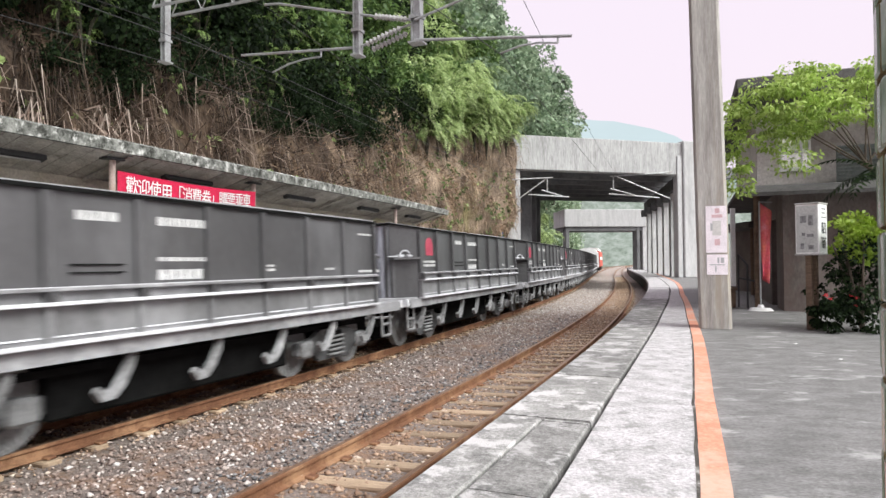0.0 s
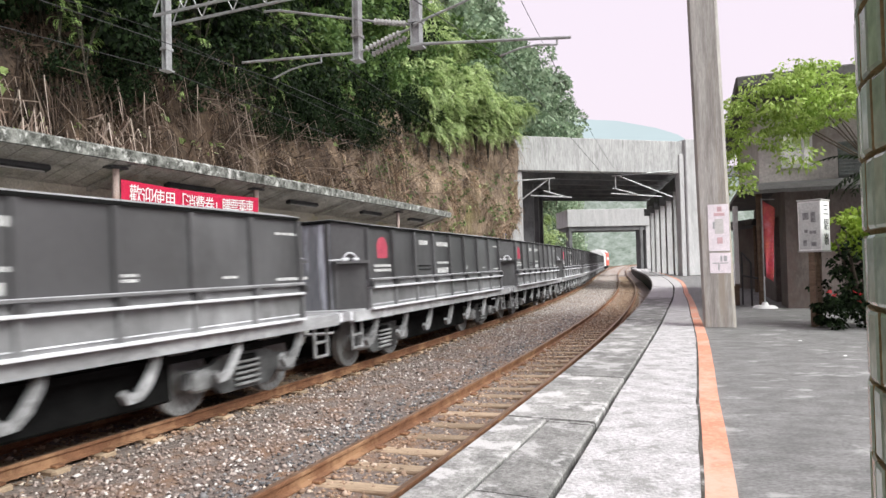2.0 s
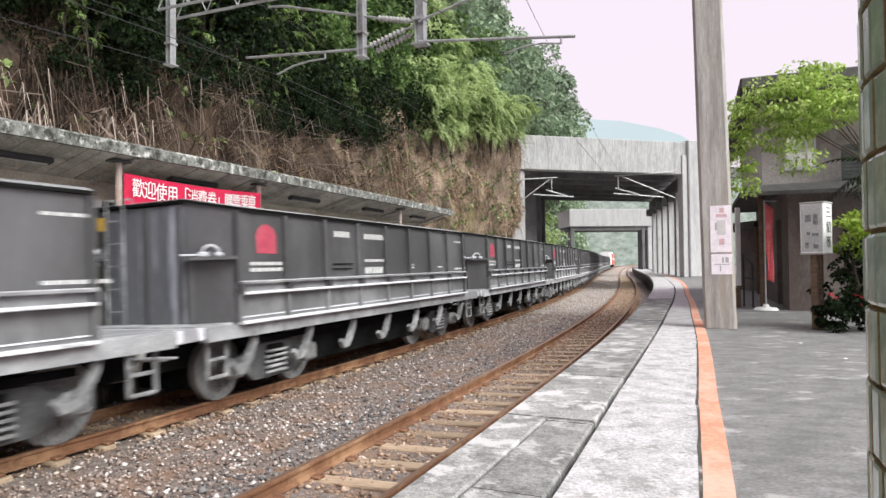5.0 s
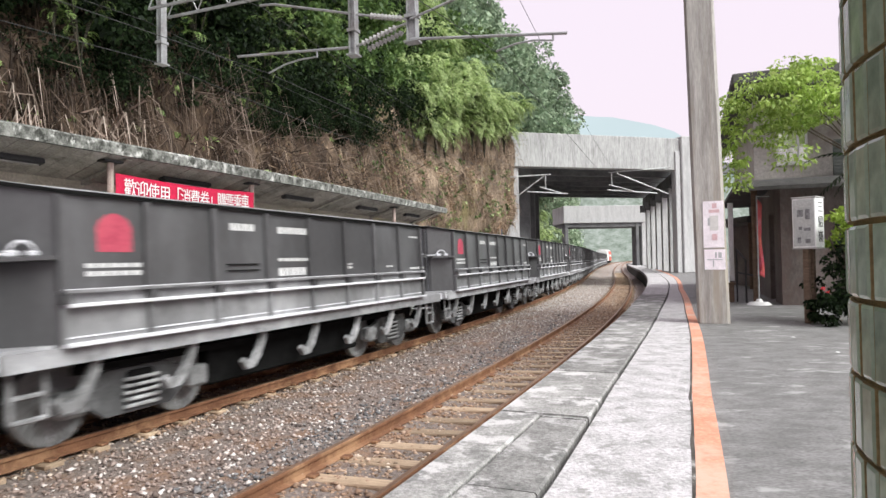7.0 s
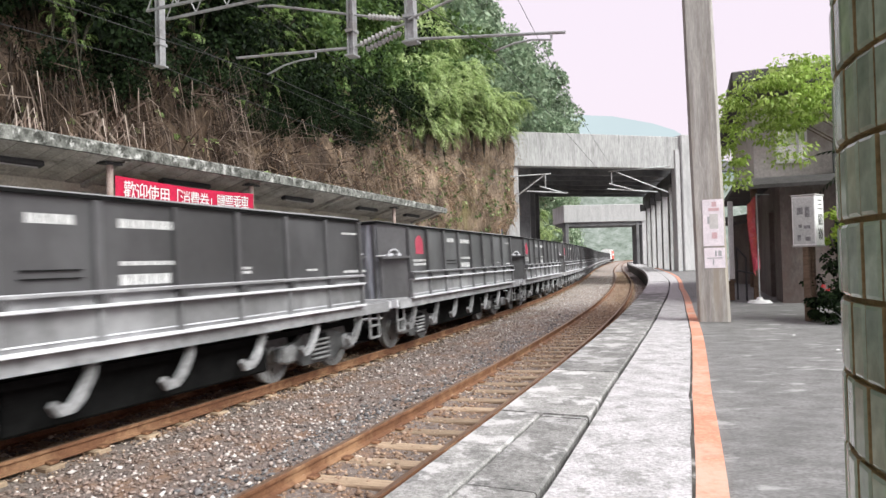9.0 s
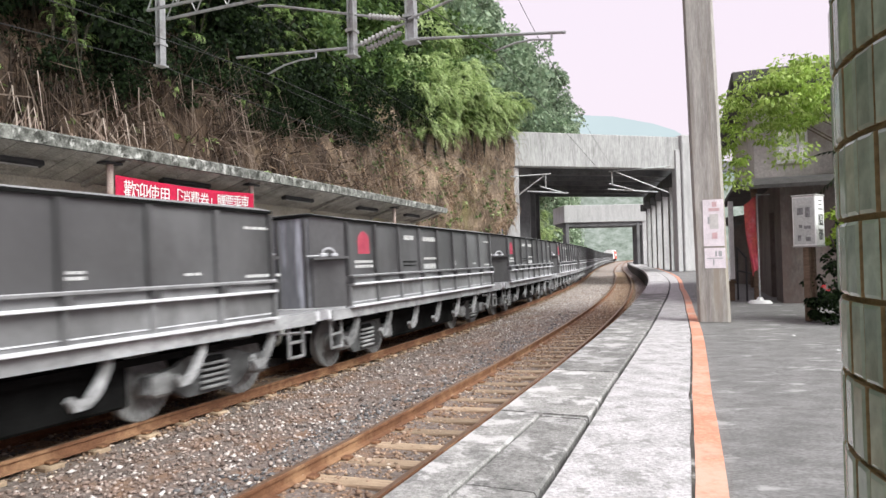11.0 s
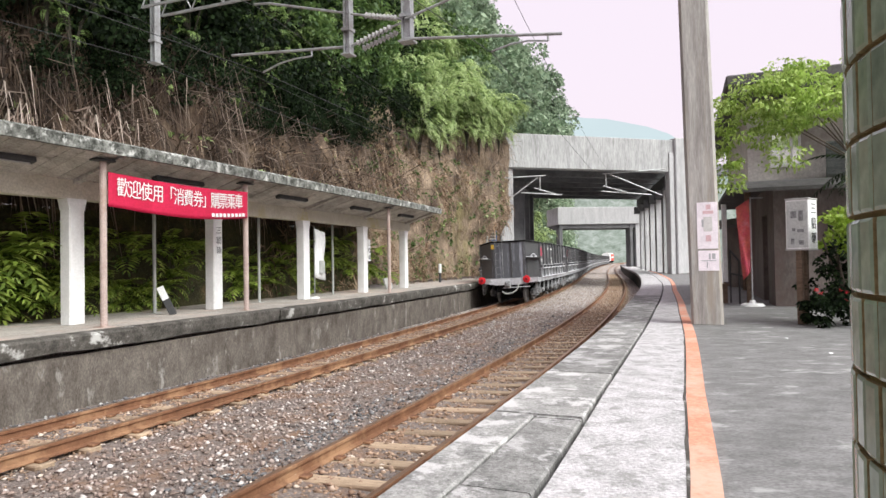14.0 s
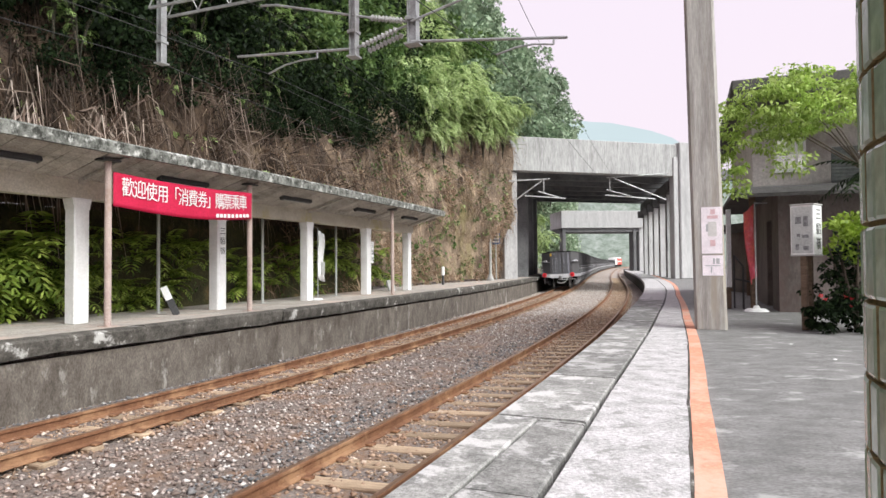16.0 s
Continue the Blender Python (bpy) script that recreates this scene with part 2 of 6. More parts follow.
# lightened leaf colour that carries the haze of the far trees
M_LEAF_PALE = leafy("haze_paled_foliage", (0.13, 0.20, 0.12), (0.25, 0.34, 0.21), (0.40, 0.50, 0.34))
M_PALEGRASS = leafy("bleached_grass", (0.26, 0.18, 0.14), (0.50, 0.39, 0.33), (0.76, 0.65, 0.57), 0.85)
M_FERN = leafy("fresh_fern", (0.10, 0.16, 0.022), (0.27, 0.38, 0.06), (0.48, 0.58, 0.13))
M_DARKBARK = surface("dark_stem_bark", (0.025, 0.024, 0.016), (0.055, 0.05, 0.034), 4.0, None, 30)
M_BARK = surface("bark", (0.08, 0.065, 0.05), (0.16, 0.13, 0.10), 4.0, None, 30)
M_TILE = surface("green_glazed_tile", (0.19, 0.26, 0.19), (0.28, 0.35, 0.26), 9.0, None, 30, rough=0.18, spec=0.65, spread=0.18, relief=0.05)
M_GROUT = surface("brown_mossy_grout", (0.17, 0.13, 0.055), (0.29, 0.23, 0.11), 8.0, None, 60)
M_POLE = surface("grey_weathered_pole", (0.27, 0.25, 0.23), (0.52, 0.50, 0.47), 2.6, (0.34, 0.30, 0.25), 30, stretch=(3, 3, 0.25), relief=0.4)

# ---- the line of the track ----
TS = np.arange(-80.0, 460.0, 0.1)
TK = np.where(TS < 90, 0.0048889 - 6.68005e-05 * TS, np.where(TS < 225, -0.0003, -0.0022))
TH = -np.cumsum(TK) * 0.1
TH += 0.431057 - np.interp(0, TS, TH)
TX = np.cumsum(np.sin(TH)) * 0.1
TX += -3.41486 - np.interp(0, TS, TX)
TY = np.cumsum(np.cos(TH)) * 0.1
TY -= np.interp(0, TS, TY)
FAR = -3.886
CANT = 0.0372


def tp(s, off=0.0, z=0.0):
    """A point s metres along the near track, off metres to its right, z above the rails."""
    th = float(np.interp(s, TS, TH))
    return Vector((float(np.interp(s, TS, TX)) + off * math.cos(th), float(np.interp(s, TS, TY)) - off * math.sin(th), z))


def tdir(s):
    return float(np.interp(s, TS, TH))


def tm(s, off=0.0, z=0.0):
    """A frame on the track: x to the right, y along it, z up."""
    return Matrix.Translation(tp(s, off, z)) @ Matrix.Rotation(-tdir(s), 4, "Z")


# ---- mesh helpers ----


def mesh_ob(name, bm, material, parent=None, smooth=False):
    me = bpy.data.meshes.new(name)
    bmesh.ops.recalc_face_normals(bm, faces=bm.faces)
    bm.to_mesh(me)
    bm.free()
    me.materials.append(material)
    if smooth:
        for p in me.polygons:
            p.use_smooth = True
    ob = new(name, me)
    ob.parent = parent
    return ob


def part(name, bm, material, parent, label="", smooth=False):
    ob = mesh_ob(name, bm, material, parent, smooth)
    if label:
        tagged(ob, label)
    return ob


def raw_ob(name, verts, faces, material, parent=None):
    me = bpy.data.meshes.new(name)
    me.from_pydata([tuple(v) for v in verts], [], [tuple(f) for f in faces])
    me.materials.append(material)
    ob = new(name, me)
    ob.parent = parent
    return ob


def empty(name, m=None):
    ob = new(name)
    if m is not None:
        ob.matrix_basis = m
    return ob


def box(bm, x0, y0, z0, x1, y1, z1, m=None, bevel=0.0):
    r = bmesh.ops.create_cube(bm, size=1)
    vs = r["verts"]
    t = Matrix.Translation(((x0 + x1) / 2, (y0 + y1) / 2, (z0 + z1) / 2)) @ Matrix.Diagonal((abs(x1 - x0), abs(y1 - y0), abs(z1 - z0), 1))
    bmesh.ops.transform(bm, matrix=(m @ t) if m is not None else t, verts=vs)
    if bevel:
        es = list({e for v in vs for e in v.link_edges})
        bmesh.ops.bevel(bm, geom=es, offset=bevel, segments=1, affect="EDGES", profile=0.5)
    return bm


def tube(bm, a, b, r, n=8, r2=None):
    a, b = Vector(a), Vector(b)
    d = b - a
    res = bmesh.ops.create_cone(bm, cap_ends=True, segments=n, radius1=r, radius2=r if r2 is None else r2, depth=d.length)
    m = Matrix.Translation((a + b) / 2) @ d.to_track_quat("Z", "Y").to_matrix().to_4x4()
    bmesh.ops.transform(bm, matrix=m, verts=res["verts"])
    return bm


def poly_tube(bm, pts, r, n=6):
    for a, b in zip(pts[:-1], pts[1:]):
        tube(bm, a, b, r, n)
    return bm


def prism(bm, outline, x0, x1, m=None):
    """Extrude a closed outline of (y, z) from x0 to x1."""
    a = [bm.verts.new((x0, y, z)) for y, z in outline]
    b = [bm.verts.new((x1, y, z)) for y, z in outline]
    n = len(a)
    bm.faces.new(a)
    bm.faces.new(b[::-1])
    for i in range(n):
        bm.faces.new((a[i], b[i], b[(i + 1) % n], a[(i + 1) % n]))
    if m is not None:
        bmesh.ops.transform(bm, matrix=m, verts=a + b)
    return bm


def sweep(bm, profile, s0, s1, step=1.0, shift=None):
    """A closed profile of (off, z) carried along the track from s0 to s1; shift(s) moves it sideways."""
    n = max(1, round((s1 - s0) / step))
    rings = []
    for i in range(n + 1):
        s = s0 + (s1 - s0) * i / n
        d = shift(s) if shift else 0.0
        rings.append([bm.verts.new(tp(s, o + d, z)) for o, z in profile])
    k = len(profile)
    for a, b in zip(rings[:-1], rings[1:]):
        for j in range(k):
            bm.faces.new((a[j], a[(j + 1) % k], b[(j + 1) % k], b[j]))
    bm.faces.new(rings[0])
    bm.faces.new(rings[-1][::-1])
    return bm


def rect(o0, o1, z0, z1):
    return [(o0, z0), (o1, z0), (o1, z1), (o0, z1)]


# ---- ground ----
bm = bmesh.new()
bmesh.ops.create_grid(bm, x_segments=8, y_segments=8, size=1500)
bmesh.ops.translate(bm, vec=(0, 0, -0.75), verts=bm.verts)
tagged(mesh_ob("ground", bm, M_GROUND), "dark earth ground round the railway", "ground", kind="structure")

bm = bmesh.new()
BED = [(-6.0, -0.75), (1.9, -0.75), (1.9, -0.17), (0.9, -0.15), (0.3, -0.15), (-0.75, -0.14), (-1.6, -0.17), (-2.6, -0.15), (-4.6, -0.14), (-5.1, -0.2), (-5.85, -0.26)]
sweep(bm, BED, -40, 26, 1.5)
ballast_bed = tagged(mesh_ob("ballast", bm, M_BALLAST), "grey and rust-brown crushed stone ballast under the tracks", "ballast", kind="structure")
bm = bmesh.new()
sweep(bm, BED, 26, 300, 1.5)
tagged(mesh_ob("ballast_far", bm, M_BALLASTPALE), "paler crushed stone ballast by the viaduct, brightness put into its colour", "ballast", kind="structure")

# ---- tracks ----
RAIL = [(-0.062, -0.135), (0.062, -0.135), (0.062, -0.122), (0.012, -0.105), (0.010, -0.045), (0.034, -0.032), (0.034, -0.004), (0.028, 0.0), (-0.028, 0.0), (-0.034, -0.004), (-0.034, -0.032), (-0.010, -0.045), (-0.012, -0.105), (-0.062, -0.122)]


def track(centre, label):
    root = empty("railway_track")
    tagged(root, label, "railway track", kind="structure")
    for side, dz in ((-0.565, 0.0), (0.565, CANT)):
        bm = bmesh.new()
        sweep(bm, [(o + centre + side, z + dz) for o, z in RAIL], -38, 300, 1.0)
        part("rail", bm, M_RUST, root)
        bm = bmesh.new()
        sweep(bm, rect(centre + side - 0.024, centre + side + 0.024, dz - 0.004, dz + 0.003), -38, 300, 1.0)
        part("rail_head", bm, M_RAILTOP, root, "rail head worn smoother by wheels")
    return root


near_track = track(0.0, "rusty narrow-gauge rails on timber sleepers beside the platform")
far_track = track(FAR, "rusty narrow-gauge rails on sleepers that the freight train runs on")

# ---- platform on the near side ----
PZ = 0.75


def edge_shift(s):
    return float(np.interp(s, [4, 10, 18, 30], [0.07, 0.0, -0.08, -0.08]))


def line_off(s):
    return float(np.interp(s, [0, 4.6, 7.0, 11.0, 15.0, 24.0, 36.0, 60.0], [3.05, 2.955, 2.85, 2.755, 2.63, 2.52, 2.75, 2.75]))


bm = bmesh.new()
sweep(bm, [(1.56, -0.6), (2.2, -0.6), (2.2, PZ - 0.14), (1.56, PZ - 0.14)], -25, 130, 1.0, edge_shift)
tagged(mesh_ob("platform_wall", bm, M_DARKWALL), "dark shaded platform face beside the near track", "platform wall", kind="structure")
bm = bmesh.new()
sweep(bm, [(1.9, -0.7), (22, -0.7), (22, PZ - 0.17), (1.9, PZ - 0.17)], -25, 130, 1.0)
tagged(mesh_ob("platform_base", bm, M_CONC), "grey concrete platform body", "platform", kind="structure")


def groove(s):
    return float(np.interp(s, [0, 4.4, 7, 10, 16, 30, 60], [2.33, 2.30, 2.22, 2.18, 2.15, 2.30, 2.25]))


bm = bmesh.new()
rings = []
for k in range(311):
    s = -25 + k * 0.5
    rings.append([bm.verts.new(tp(s, o, z)) for o, z in ((groove(s), PZ - 0.3), (line_off(s) + 0.1, PZ - 0.3), (line_off(s) + 0.1, PZ), (groove(s), PZ))])
for a, b in zip(rings[:-1], rings[1:]):
    for j in range(4):
        bm.faces.new((a[j], a[(j + 1) % 4], b[(j + 1) % 4], b[j]))
tagged(mesh_ob("pavement_strip", bm, M_STRIP), "bright worn concrete strip beside the orange line", "pavement", kind="structure")
bm = bmesh.new()
sweep(bm, [(3.0, PZ - 0.3), (21.9, PZ - 0.3), (21.9, PZ - 0.006), (3.0, PZ - 0.006)], -25, 130, 0.5, lambda s: line_off(s) - 2.9)
tagged(mesh_ob("pavement", bm, M_PAVE), "grey worn concrete paving with pale patches", "pavement", kind="structure")
bm = bmesh.new()
sweep(bm, [(0.0, PZ - 0.01), (0.145, PZ - 0.01), (0.145, PZ + 0.004), (0.0, PZ + 0.004)], -20, 60, 0.4, line_off)
tagged(mesh_ob("safety_line", bm, M_ORANGE), "worn orange safety line painted along the platform", "painted line", kind="structure")

bm = bmesh.new()
sweep(bm, [(-0.020, PZ - 0.01), (0.002, PZ - 0.01), (0.002, PZ + 0.002), (-0.020, PZ + 0.002)], -20, 60, 0.25, lambda s: line_off(s) + 0.014 * noise.noise((s * 2.3, 7, 0)))
tagged(mesh_ob("paving_seam", bm, M_LCAP), "dark mossy seam along the orange line", "seam", kind="structure")

# ---- platform on the far side ----
LZ = 0.88
bm = bmesh.new()
sweep(bm, [(-9.5, -0.7), (-5.62, -0.7), (-5.60, LZ - 0.315), (-5.78, LZ - 0.315), (-5.78, LZ - 0.26), (-9.5, LZ - 0.26)], -35, 62, 1.0)
tagged(mesh_ob("platform_wall_far", bm, M_LWALL), "stained grey concrete face of the opposite platform", "platform wall", kind="structure")
far_cap = empty("platform_cap_far")
tagged(far_cap, "dark mossy chipped coping of the opposite platform", "platform coping", kind="structure")
kr = random.Random(17)


def coping_block(s0, s1):
    """One length of coping with a chipped lip and an uneven foot."""
    dz, do = kr.uniform(-0.012, 0.012), kr.uniform(-0.018, 0.018)
    n = max(2, round((s1 - s0) / 0.16))
    bm = bmesh.new()
    rings = []
    for k in range(n + 1):
        s = s0 + (s1 - s0) * k / n
        chip = max(0.0, noise.noise((s * 1.9, 3.0, 0)) - 0.15) * 0.10
        foot = 0.035 * noise.noise((s * 1.1, 8.0, 0)) + 0.02 * noise.noise((s * 4.3, 8.0, 0))
        lip = 0.02 * noise.noise((s * 0.9, 0, 0)) + 0.014 * noise.noise((s * 3.1, 4, 0)) + do
        rings.append([bm.verts.new(tp(s, o, z)) for o, z in ((-5.80, LZ - 0.262 + foot), (-5.53 + lip, LZ - 0.25 + foot), (-5.505 + lip, LZ - 0.14), (-5.50 + lip - chip * 0.4, LZ - 0.035 - chip * 0.5 + dz), (-5.545 + lip - chip, LZ + dz), (-5.80, LZ + 0.001))])
    for a, b in zip(rings[:-1], rings[1:]):
        for j in range(6):
            bm.faces.new((a[j], a[(j + 1) % 6], b[(j + 1) % 6], b[j]))
    bm.faces.new(rings[0])
    bm.faces.new(rings[-1][::-1])
    part("coping_block", bm, M_LCAP, far_cap)


s = -30.0
while s < 60:
    e = s + kr.uniform(2.2, 4.2)
    coping_block(s, e - 0.014)
    s = e
bm = bmesh.new()
sweep(bm, [(-9.5, LZ - 0.26), (-5.83, LZ - 0.26), (-5.80, LZ + 0.004), (-9.5, LZ + 0.004)], -35, 62, 1.0)
tagged(mesh_ob("platform_top_far", bm, M_LTOP), "dusty reddish-grey concrete top of the opposite platform", "platform", kind="structure")

# ---- the cliff ----
CZ = [-0.8, 0.8, 2.4, 4.0, 6.0, 8.0, 10.0, 13.0, 17.0, 24.0, 36.0, 60.0]
CO = [-8.4, -8.5, -8.65, -8.85, -9.25, -9.8, -10.6, -12.0, -14.5, -21.0, -40.0, -90.0]


def cliff_off(s, z):
    """How far the rock face stands from the track: it swells out towards the viaduct."""
    o = float(np.interp(z, CZ, CO))
    w = float(np.interp(s, [-40, 27, 33, 37, 39.7, 40.5, 41.0, 300], [0, 0, 0.35, 0.82, 1.0, 1.0, 0.0, 0.0]))
    swell = float(np.interp(z, [-0.8, 3.0, 4.6, 9.4, 10.6, 13.0, 17.0, 24.0], [-7.25, -7.15, -6.55, -6.3, -7.6, -9.6, -12.5, -20.0]))
    return o + (max(o, swell) - o) * w


def cliff(s, z):
    n = noise.noise((s * 0.22, z * 0.35, 1.7)) * 0.55 + noise.noise((s * 0.8, z * 0.9, 5.1)) * 0.22 + noise.noise((s * 2.3, z * 2.6, 9.1)) * 0.08
    n += (abs(noise.noise((s * 0.55, z * 0.16, 3.3))) - 0.2) * float(np.interp(s, [10, 20, 38, 42], [0.4, 1.1, 0.8, 0.2])) + noise.noise((s * 1.7, z * 0.45, 12.0)) * 0.16
    rough_ = float(np.interp(s, [8, 16, 39, 41], [0.15, 1.0, 1.0, 0.1]))
    n += rough_ * (0.75 * noise.noise((s * 0.30, z * 0.20, 21.0)) + 0.42 * noise.noise((s * 0.95, z * 0.55, 27.0)) + 0.16 * noise.noise((s * 3.1, z * 1.9, 31.0)))
    damp = min(1.0, max(0.25, (z - 0.3) / 4.0))
    push = float(np.interp(s, [-40, 36, 45, 300], [0, 0.0, 1.5, 1.5]))
    if 38 < s < 41:
        n *= 0.7
    return tp(s, cliff_off(s, z) + n * damp + (push if z < 12 and s > 40.9 else 0) * 0.3, z)


def cliff_mesh(name, s0, s1, ds, zs, material, label):
    bm = bmesh.new()
    n = int((s1 - s0) / ds)
    grid = [[bm.verts.new(cliff(s0 + (s1 - s0) * i / n, z)) for z in zs] for i in range(n + 1)]
    for a, b in zip(grid[:-1], grid[1:]):
        for j in range(len(zs) - 1):
            bm.faces.new((a[j], a[j + 1], b[j + 1], b[j]))
    return tagged(mesh_ob(name, bm, material, smooth=True), label, "cliff", kind="structure")


cliff_mesh("cliff_foot", -35, 24, 0.5, [-0.8 + 0.35 * i for i in range(12)], M_MOSS, "damp mossy bank behind the platform shelter")
cliff_mesh("hillside", -35, 95, 0.5, [9.0, 9.5, 10.0, 10.6, 12, 13.5, 15, 17, 20, 24, 30, 36], M_MOSS, "dark overgrown hillside above the cliff")
cliff_mesh("cliff_face_dry", 22, 62, 0.25, [1.0 + 0.25 * i for i in range(33)], M_CLIFFTAN, "tan dry rock and earth cliff near the viaduct")
cliff_mesh("cliff_face", -35, 22, 0.3, [3.05 + 0.25 * i for i in range(25)], M_CLIFF, "steep dry brown earth cliff above the railway")

# ---- platform shelter ----
bm = bmesh.new()
sweep(bm, [(-8.9, 3.62), (-8.9, 3.48), (-7.2, 3.36), (-6.95, 3.34), (-5.78, 3.70), (-5.78, 3.84), (-6.6, 3.80)], -30, 24.3, 0.8)
roof = tagged(mesh_ob("shelter_roof", bm, M_SOFFIT), "stained concrete canopy roof over the opposite platform", "canopy", kind="structure")
bm = bmesh.new()
sweep(bm, [(-5.95, 3.83), (-5.95, 3.80), (-5.78, 3.66), (-5.70, 3.66), (-5.68, 3.83), (-5.74, 3.87)], -30, 24.4, 0.25, lambda s: 0.02 * noise.noise((s * 1.7, 2, 0)))
tagged(mesh_ob("shelter_fascia", bm, M_FASCIA), "lichen-blotched black and white edge of the canopy", "fascia", kind="structure")
bm = bmesh.new()
sweep(bm, rect(-7.16, -6.9, 3.02, 3.37), -30, 24.1, 1.0)
tagged(mesh_ob("shelter_beam", bm, M_BEAM), "ochre-stained concrete beam under the canopy", "beam", kind="structure")
bm = bmesh.new()
s = -12.0
while s < 24.2:
    w = kr.uniform(0.20, 0.32)
    t = kr.uniform(0.003, 0.016)
    for (o0, z0), (o1, z1) in (((-6.94, 3.342), (-5.80, 3.694)), ((-8.9, 3.479), (-7.18, 3.358))):
        p = [tp(q, o, z - d) for d in (0.0, t) for q, o, z in ((s, o0, z0), (s + w - 0.012, o0, z0), (s + w - 0.012, o1, z1), (s, o1, z1))]
        vs = [bm.verts.new(v) for v in p]
        for f in ((4, 5, 6, 7), (0, 1, 5, 4), (1, 2, 6, 5), (2, 3, 7, 6), (3, 0, 4, 7)):
            bm.faces.new([vs[i] for i in f])
    s += w
tagged(mesh_ob("soffit_boards", bm, M_SOFFIT), "stained board-marked underside of the canopy", "soffit", kind="structure")
COLS = (-22, -15.2, -8.4, -1.9, 5.0, 9.17, 12.75, 16.42, 20.08, 23.65)
for i, s in enumerate(COLS):
    bm = bmesh.new()
    box(bm, -0.125, -0.145, -0.01, 0.125, 0.145, 2.15, bevel=0.022)
    prism(bm, [(-0.145, 1.95), (-0.19, 2.147), (0.19, 2.147), (0.145, 1.95)], -0.118, 0.118)
    c = mesh_ob("shelter_column", bm, M_WHITECOL)
    c.matrix_basis = tm(s, -6.995, LZ)
    tagged(c, "whitewashed concrete canopy column with scuffed foot", "column", "shelter columns", "structure")


def soffit_rib(s):
    bm = bmesh.new()
    prism(bm, [(-5.85, 3.645), (-6.95, 3.33), (-6.95, 3.26), (-5.85, 3.62)], -0.06, 0.06, Matrix(((0, 1, 0, 0), (1, 0, 0, 0), (0, 0, 1, 0), (0, 0, 0, 1))))
    o = mesh_ob("soffit_rib", bm, M_SOFFIT)
    o.matrix_basis = tm(s)
    return tagged(o, "stained concrete rib under the canopy", "rib", "canopy ribs", "structure")


for s in COLS:
    soffit_rib(s)


def shelter_pole(s, off, top, r, material, label, cap=True):
    root = empty("shelter_pole", tm(s, off, LZ))
    tagged(root, label, "pole", "shelter poles")
    bm = bmesh.new()
    tube(bm, (0, 0, -0.005), (0, 0, top - LZ), r, 14)
    part("shaft", bm, material, root, smooth=False)
    bm = bmesh.new()
    box(bm, -0.11, -0.11, -0.002, 0.11, 0.11, 0.014)
    part("base_plate", bm, material, root)
    if cap:
        bm = bmesh.new()
        box(bm, -0.10, -0.18, top - LZ - 0.03, 0.10, 0.18, top - LZ + 0.01, bevel=0.01)
        part("bracket", bm, M_DARKSTEEL, root, "rusty dark bracket under the canopy")
    return root


for s in (-13, -5.5, 8.95, 12.6, 20.0):
    shelter_pole(s, -6.02, 3.60, 0.055, M_PINKPOLE, "faded brown steel pole holding up the canopy edge")
for s in (11.52, 15.10, 18.98):
    shelter_pole(s, -7.5, 3.35, 0.035, M_GREYPIPE, "thin grey pipe standing behind the canopy columns", False)


def canopy_lamp(s, off, ln):
    z = 3.34 + (off + 6.95) * 0.31 - 0.02
    m = tm(s, off, z) @ Matrix.Rotation(radians(-17), 4, "Y")
    root = empty("canopy_lamp", m)
    tagged(root, "dark unlit fluorescent lamp box under the canopy", "lamp", "canopy lamps")
    bm = bmesh.new()
    box(bm, -0.07, -ln / 2, -0.07, 0.07, ln / 2, 0.015, bevel=0.012)
    part("housing", bm, M_DARKSTEEL, root)
    bm = bmesh.new()
    tube(bm, (0, -ln / 2 + 0.08, -0.085), (0, ln / 2 - 0.08, -0.085), 0.014, 8)
    part("tube", bm, M_PORCELAIN, root, "unlit grey fluorescent tube")


for s in (7.35, 11.0, 14.9, 18.7, 22.3, 3.5, 0.0):
    canopy_lamp(s, -6.35, 1.25)

# ---- red banner ----
BM0, BM1 = tp(8.98, -5.94, 0), tp(12.57, -5.94, 0)
bx = (BM1 - BM0)
BL = bx.length
bm_m = Matrix.Translation(BM0) @ Matrix.Rotation(math.atan2(bx.y, bx.x), 4, "Z")
banner = empty("banner", bm_m)
tagged(banner, "sagging red cloth banner with white writing tied between poles", "banner")


def banner_z(u, v):
    top = 3.40 + 0.0 * u - 0.05 * math.sin(math.pi * u)
    return top - v * (0.56 + 0.05 * math.sin(math.pi * u))


def banner_y(u, v):
    return -0.03 * math.sin(math.pi * u) - 0.012 * math.sin(u * 23) * v - 0.05 * v * math.sin(math.pi * u)


bm = bmesh.new()
NU, NV = 48, 8
g = [[bm.verts.new((u / NU * BL, banner_y(u / NU, v / NV), banner_z(u / NU, v / NV))) for v in range(NV + 1)] for u in range(NU + 1)]
for u in range(NU):
    for v in range(NV):
        bm.faces.new((g[u][v], g[u + 1][v], g[u + 1][v + 1], g[u][v + 1]))
cloth = part("cloth", bm, M_RED, banner, smooth=True)
sol = cloth.modifiers.new("thick", "SOLIDIFY")
sol.thickness, sol.offset = 0.004, 0.0


def writing(text, size, m, parent, material, name="lettering", depth=0.002, label=""):
    cu = bpy.data.curves.new(name, "FONT")
    cu.body, cu.size, cu.align_x, cu.align_y, cu.extrude = text, size, "CENTER", "CENTER", depth
    cu.materials.append(material)
    o = new(name, cu)
    o.parent, o.matrix_basis = parent, m
    if label:
        tagged(o, label)
    return o


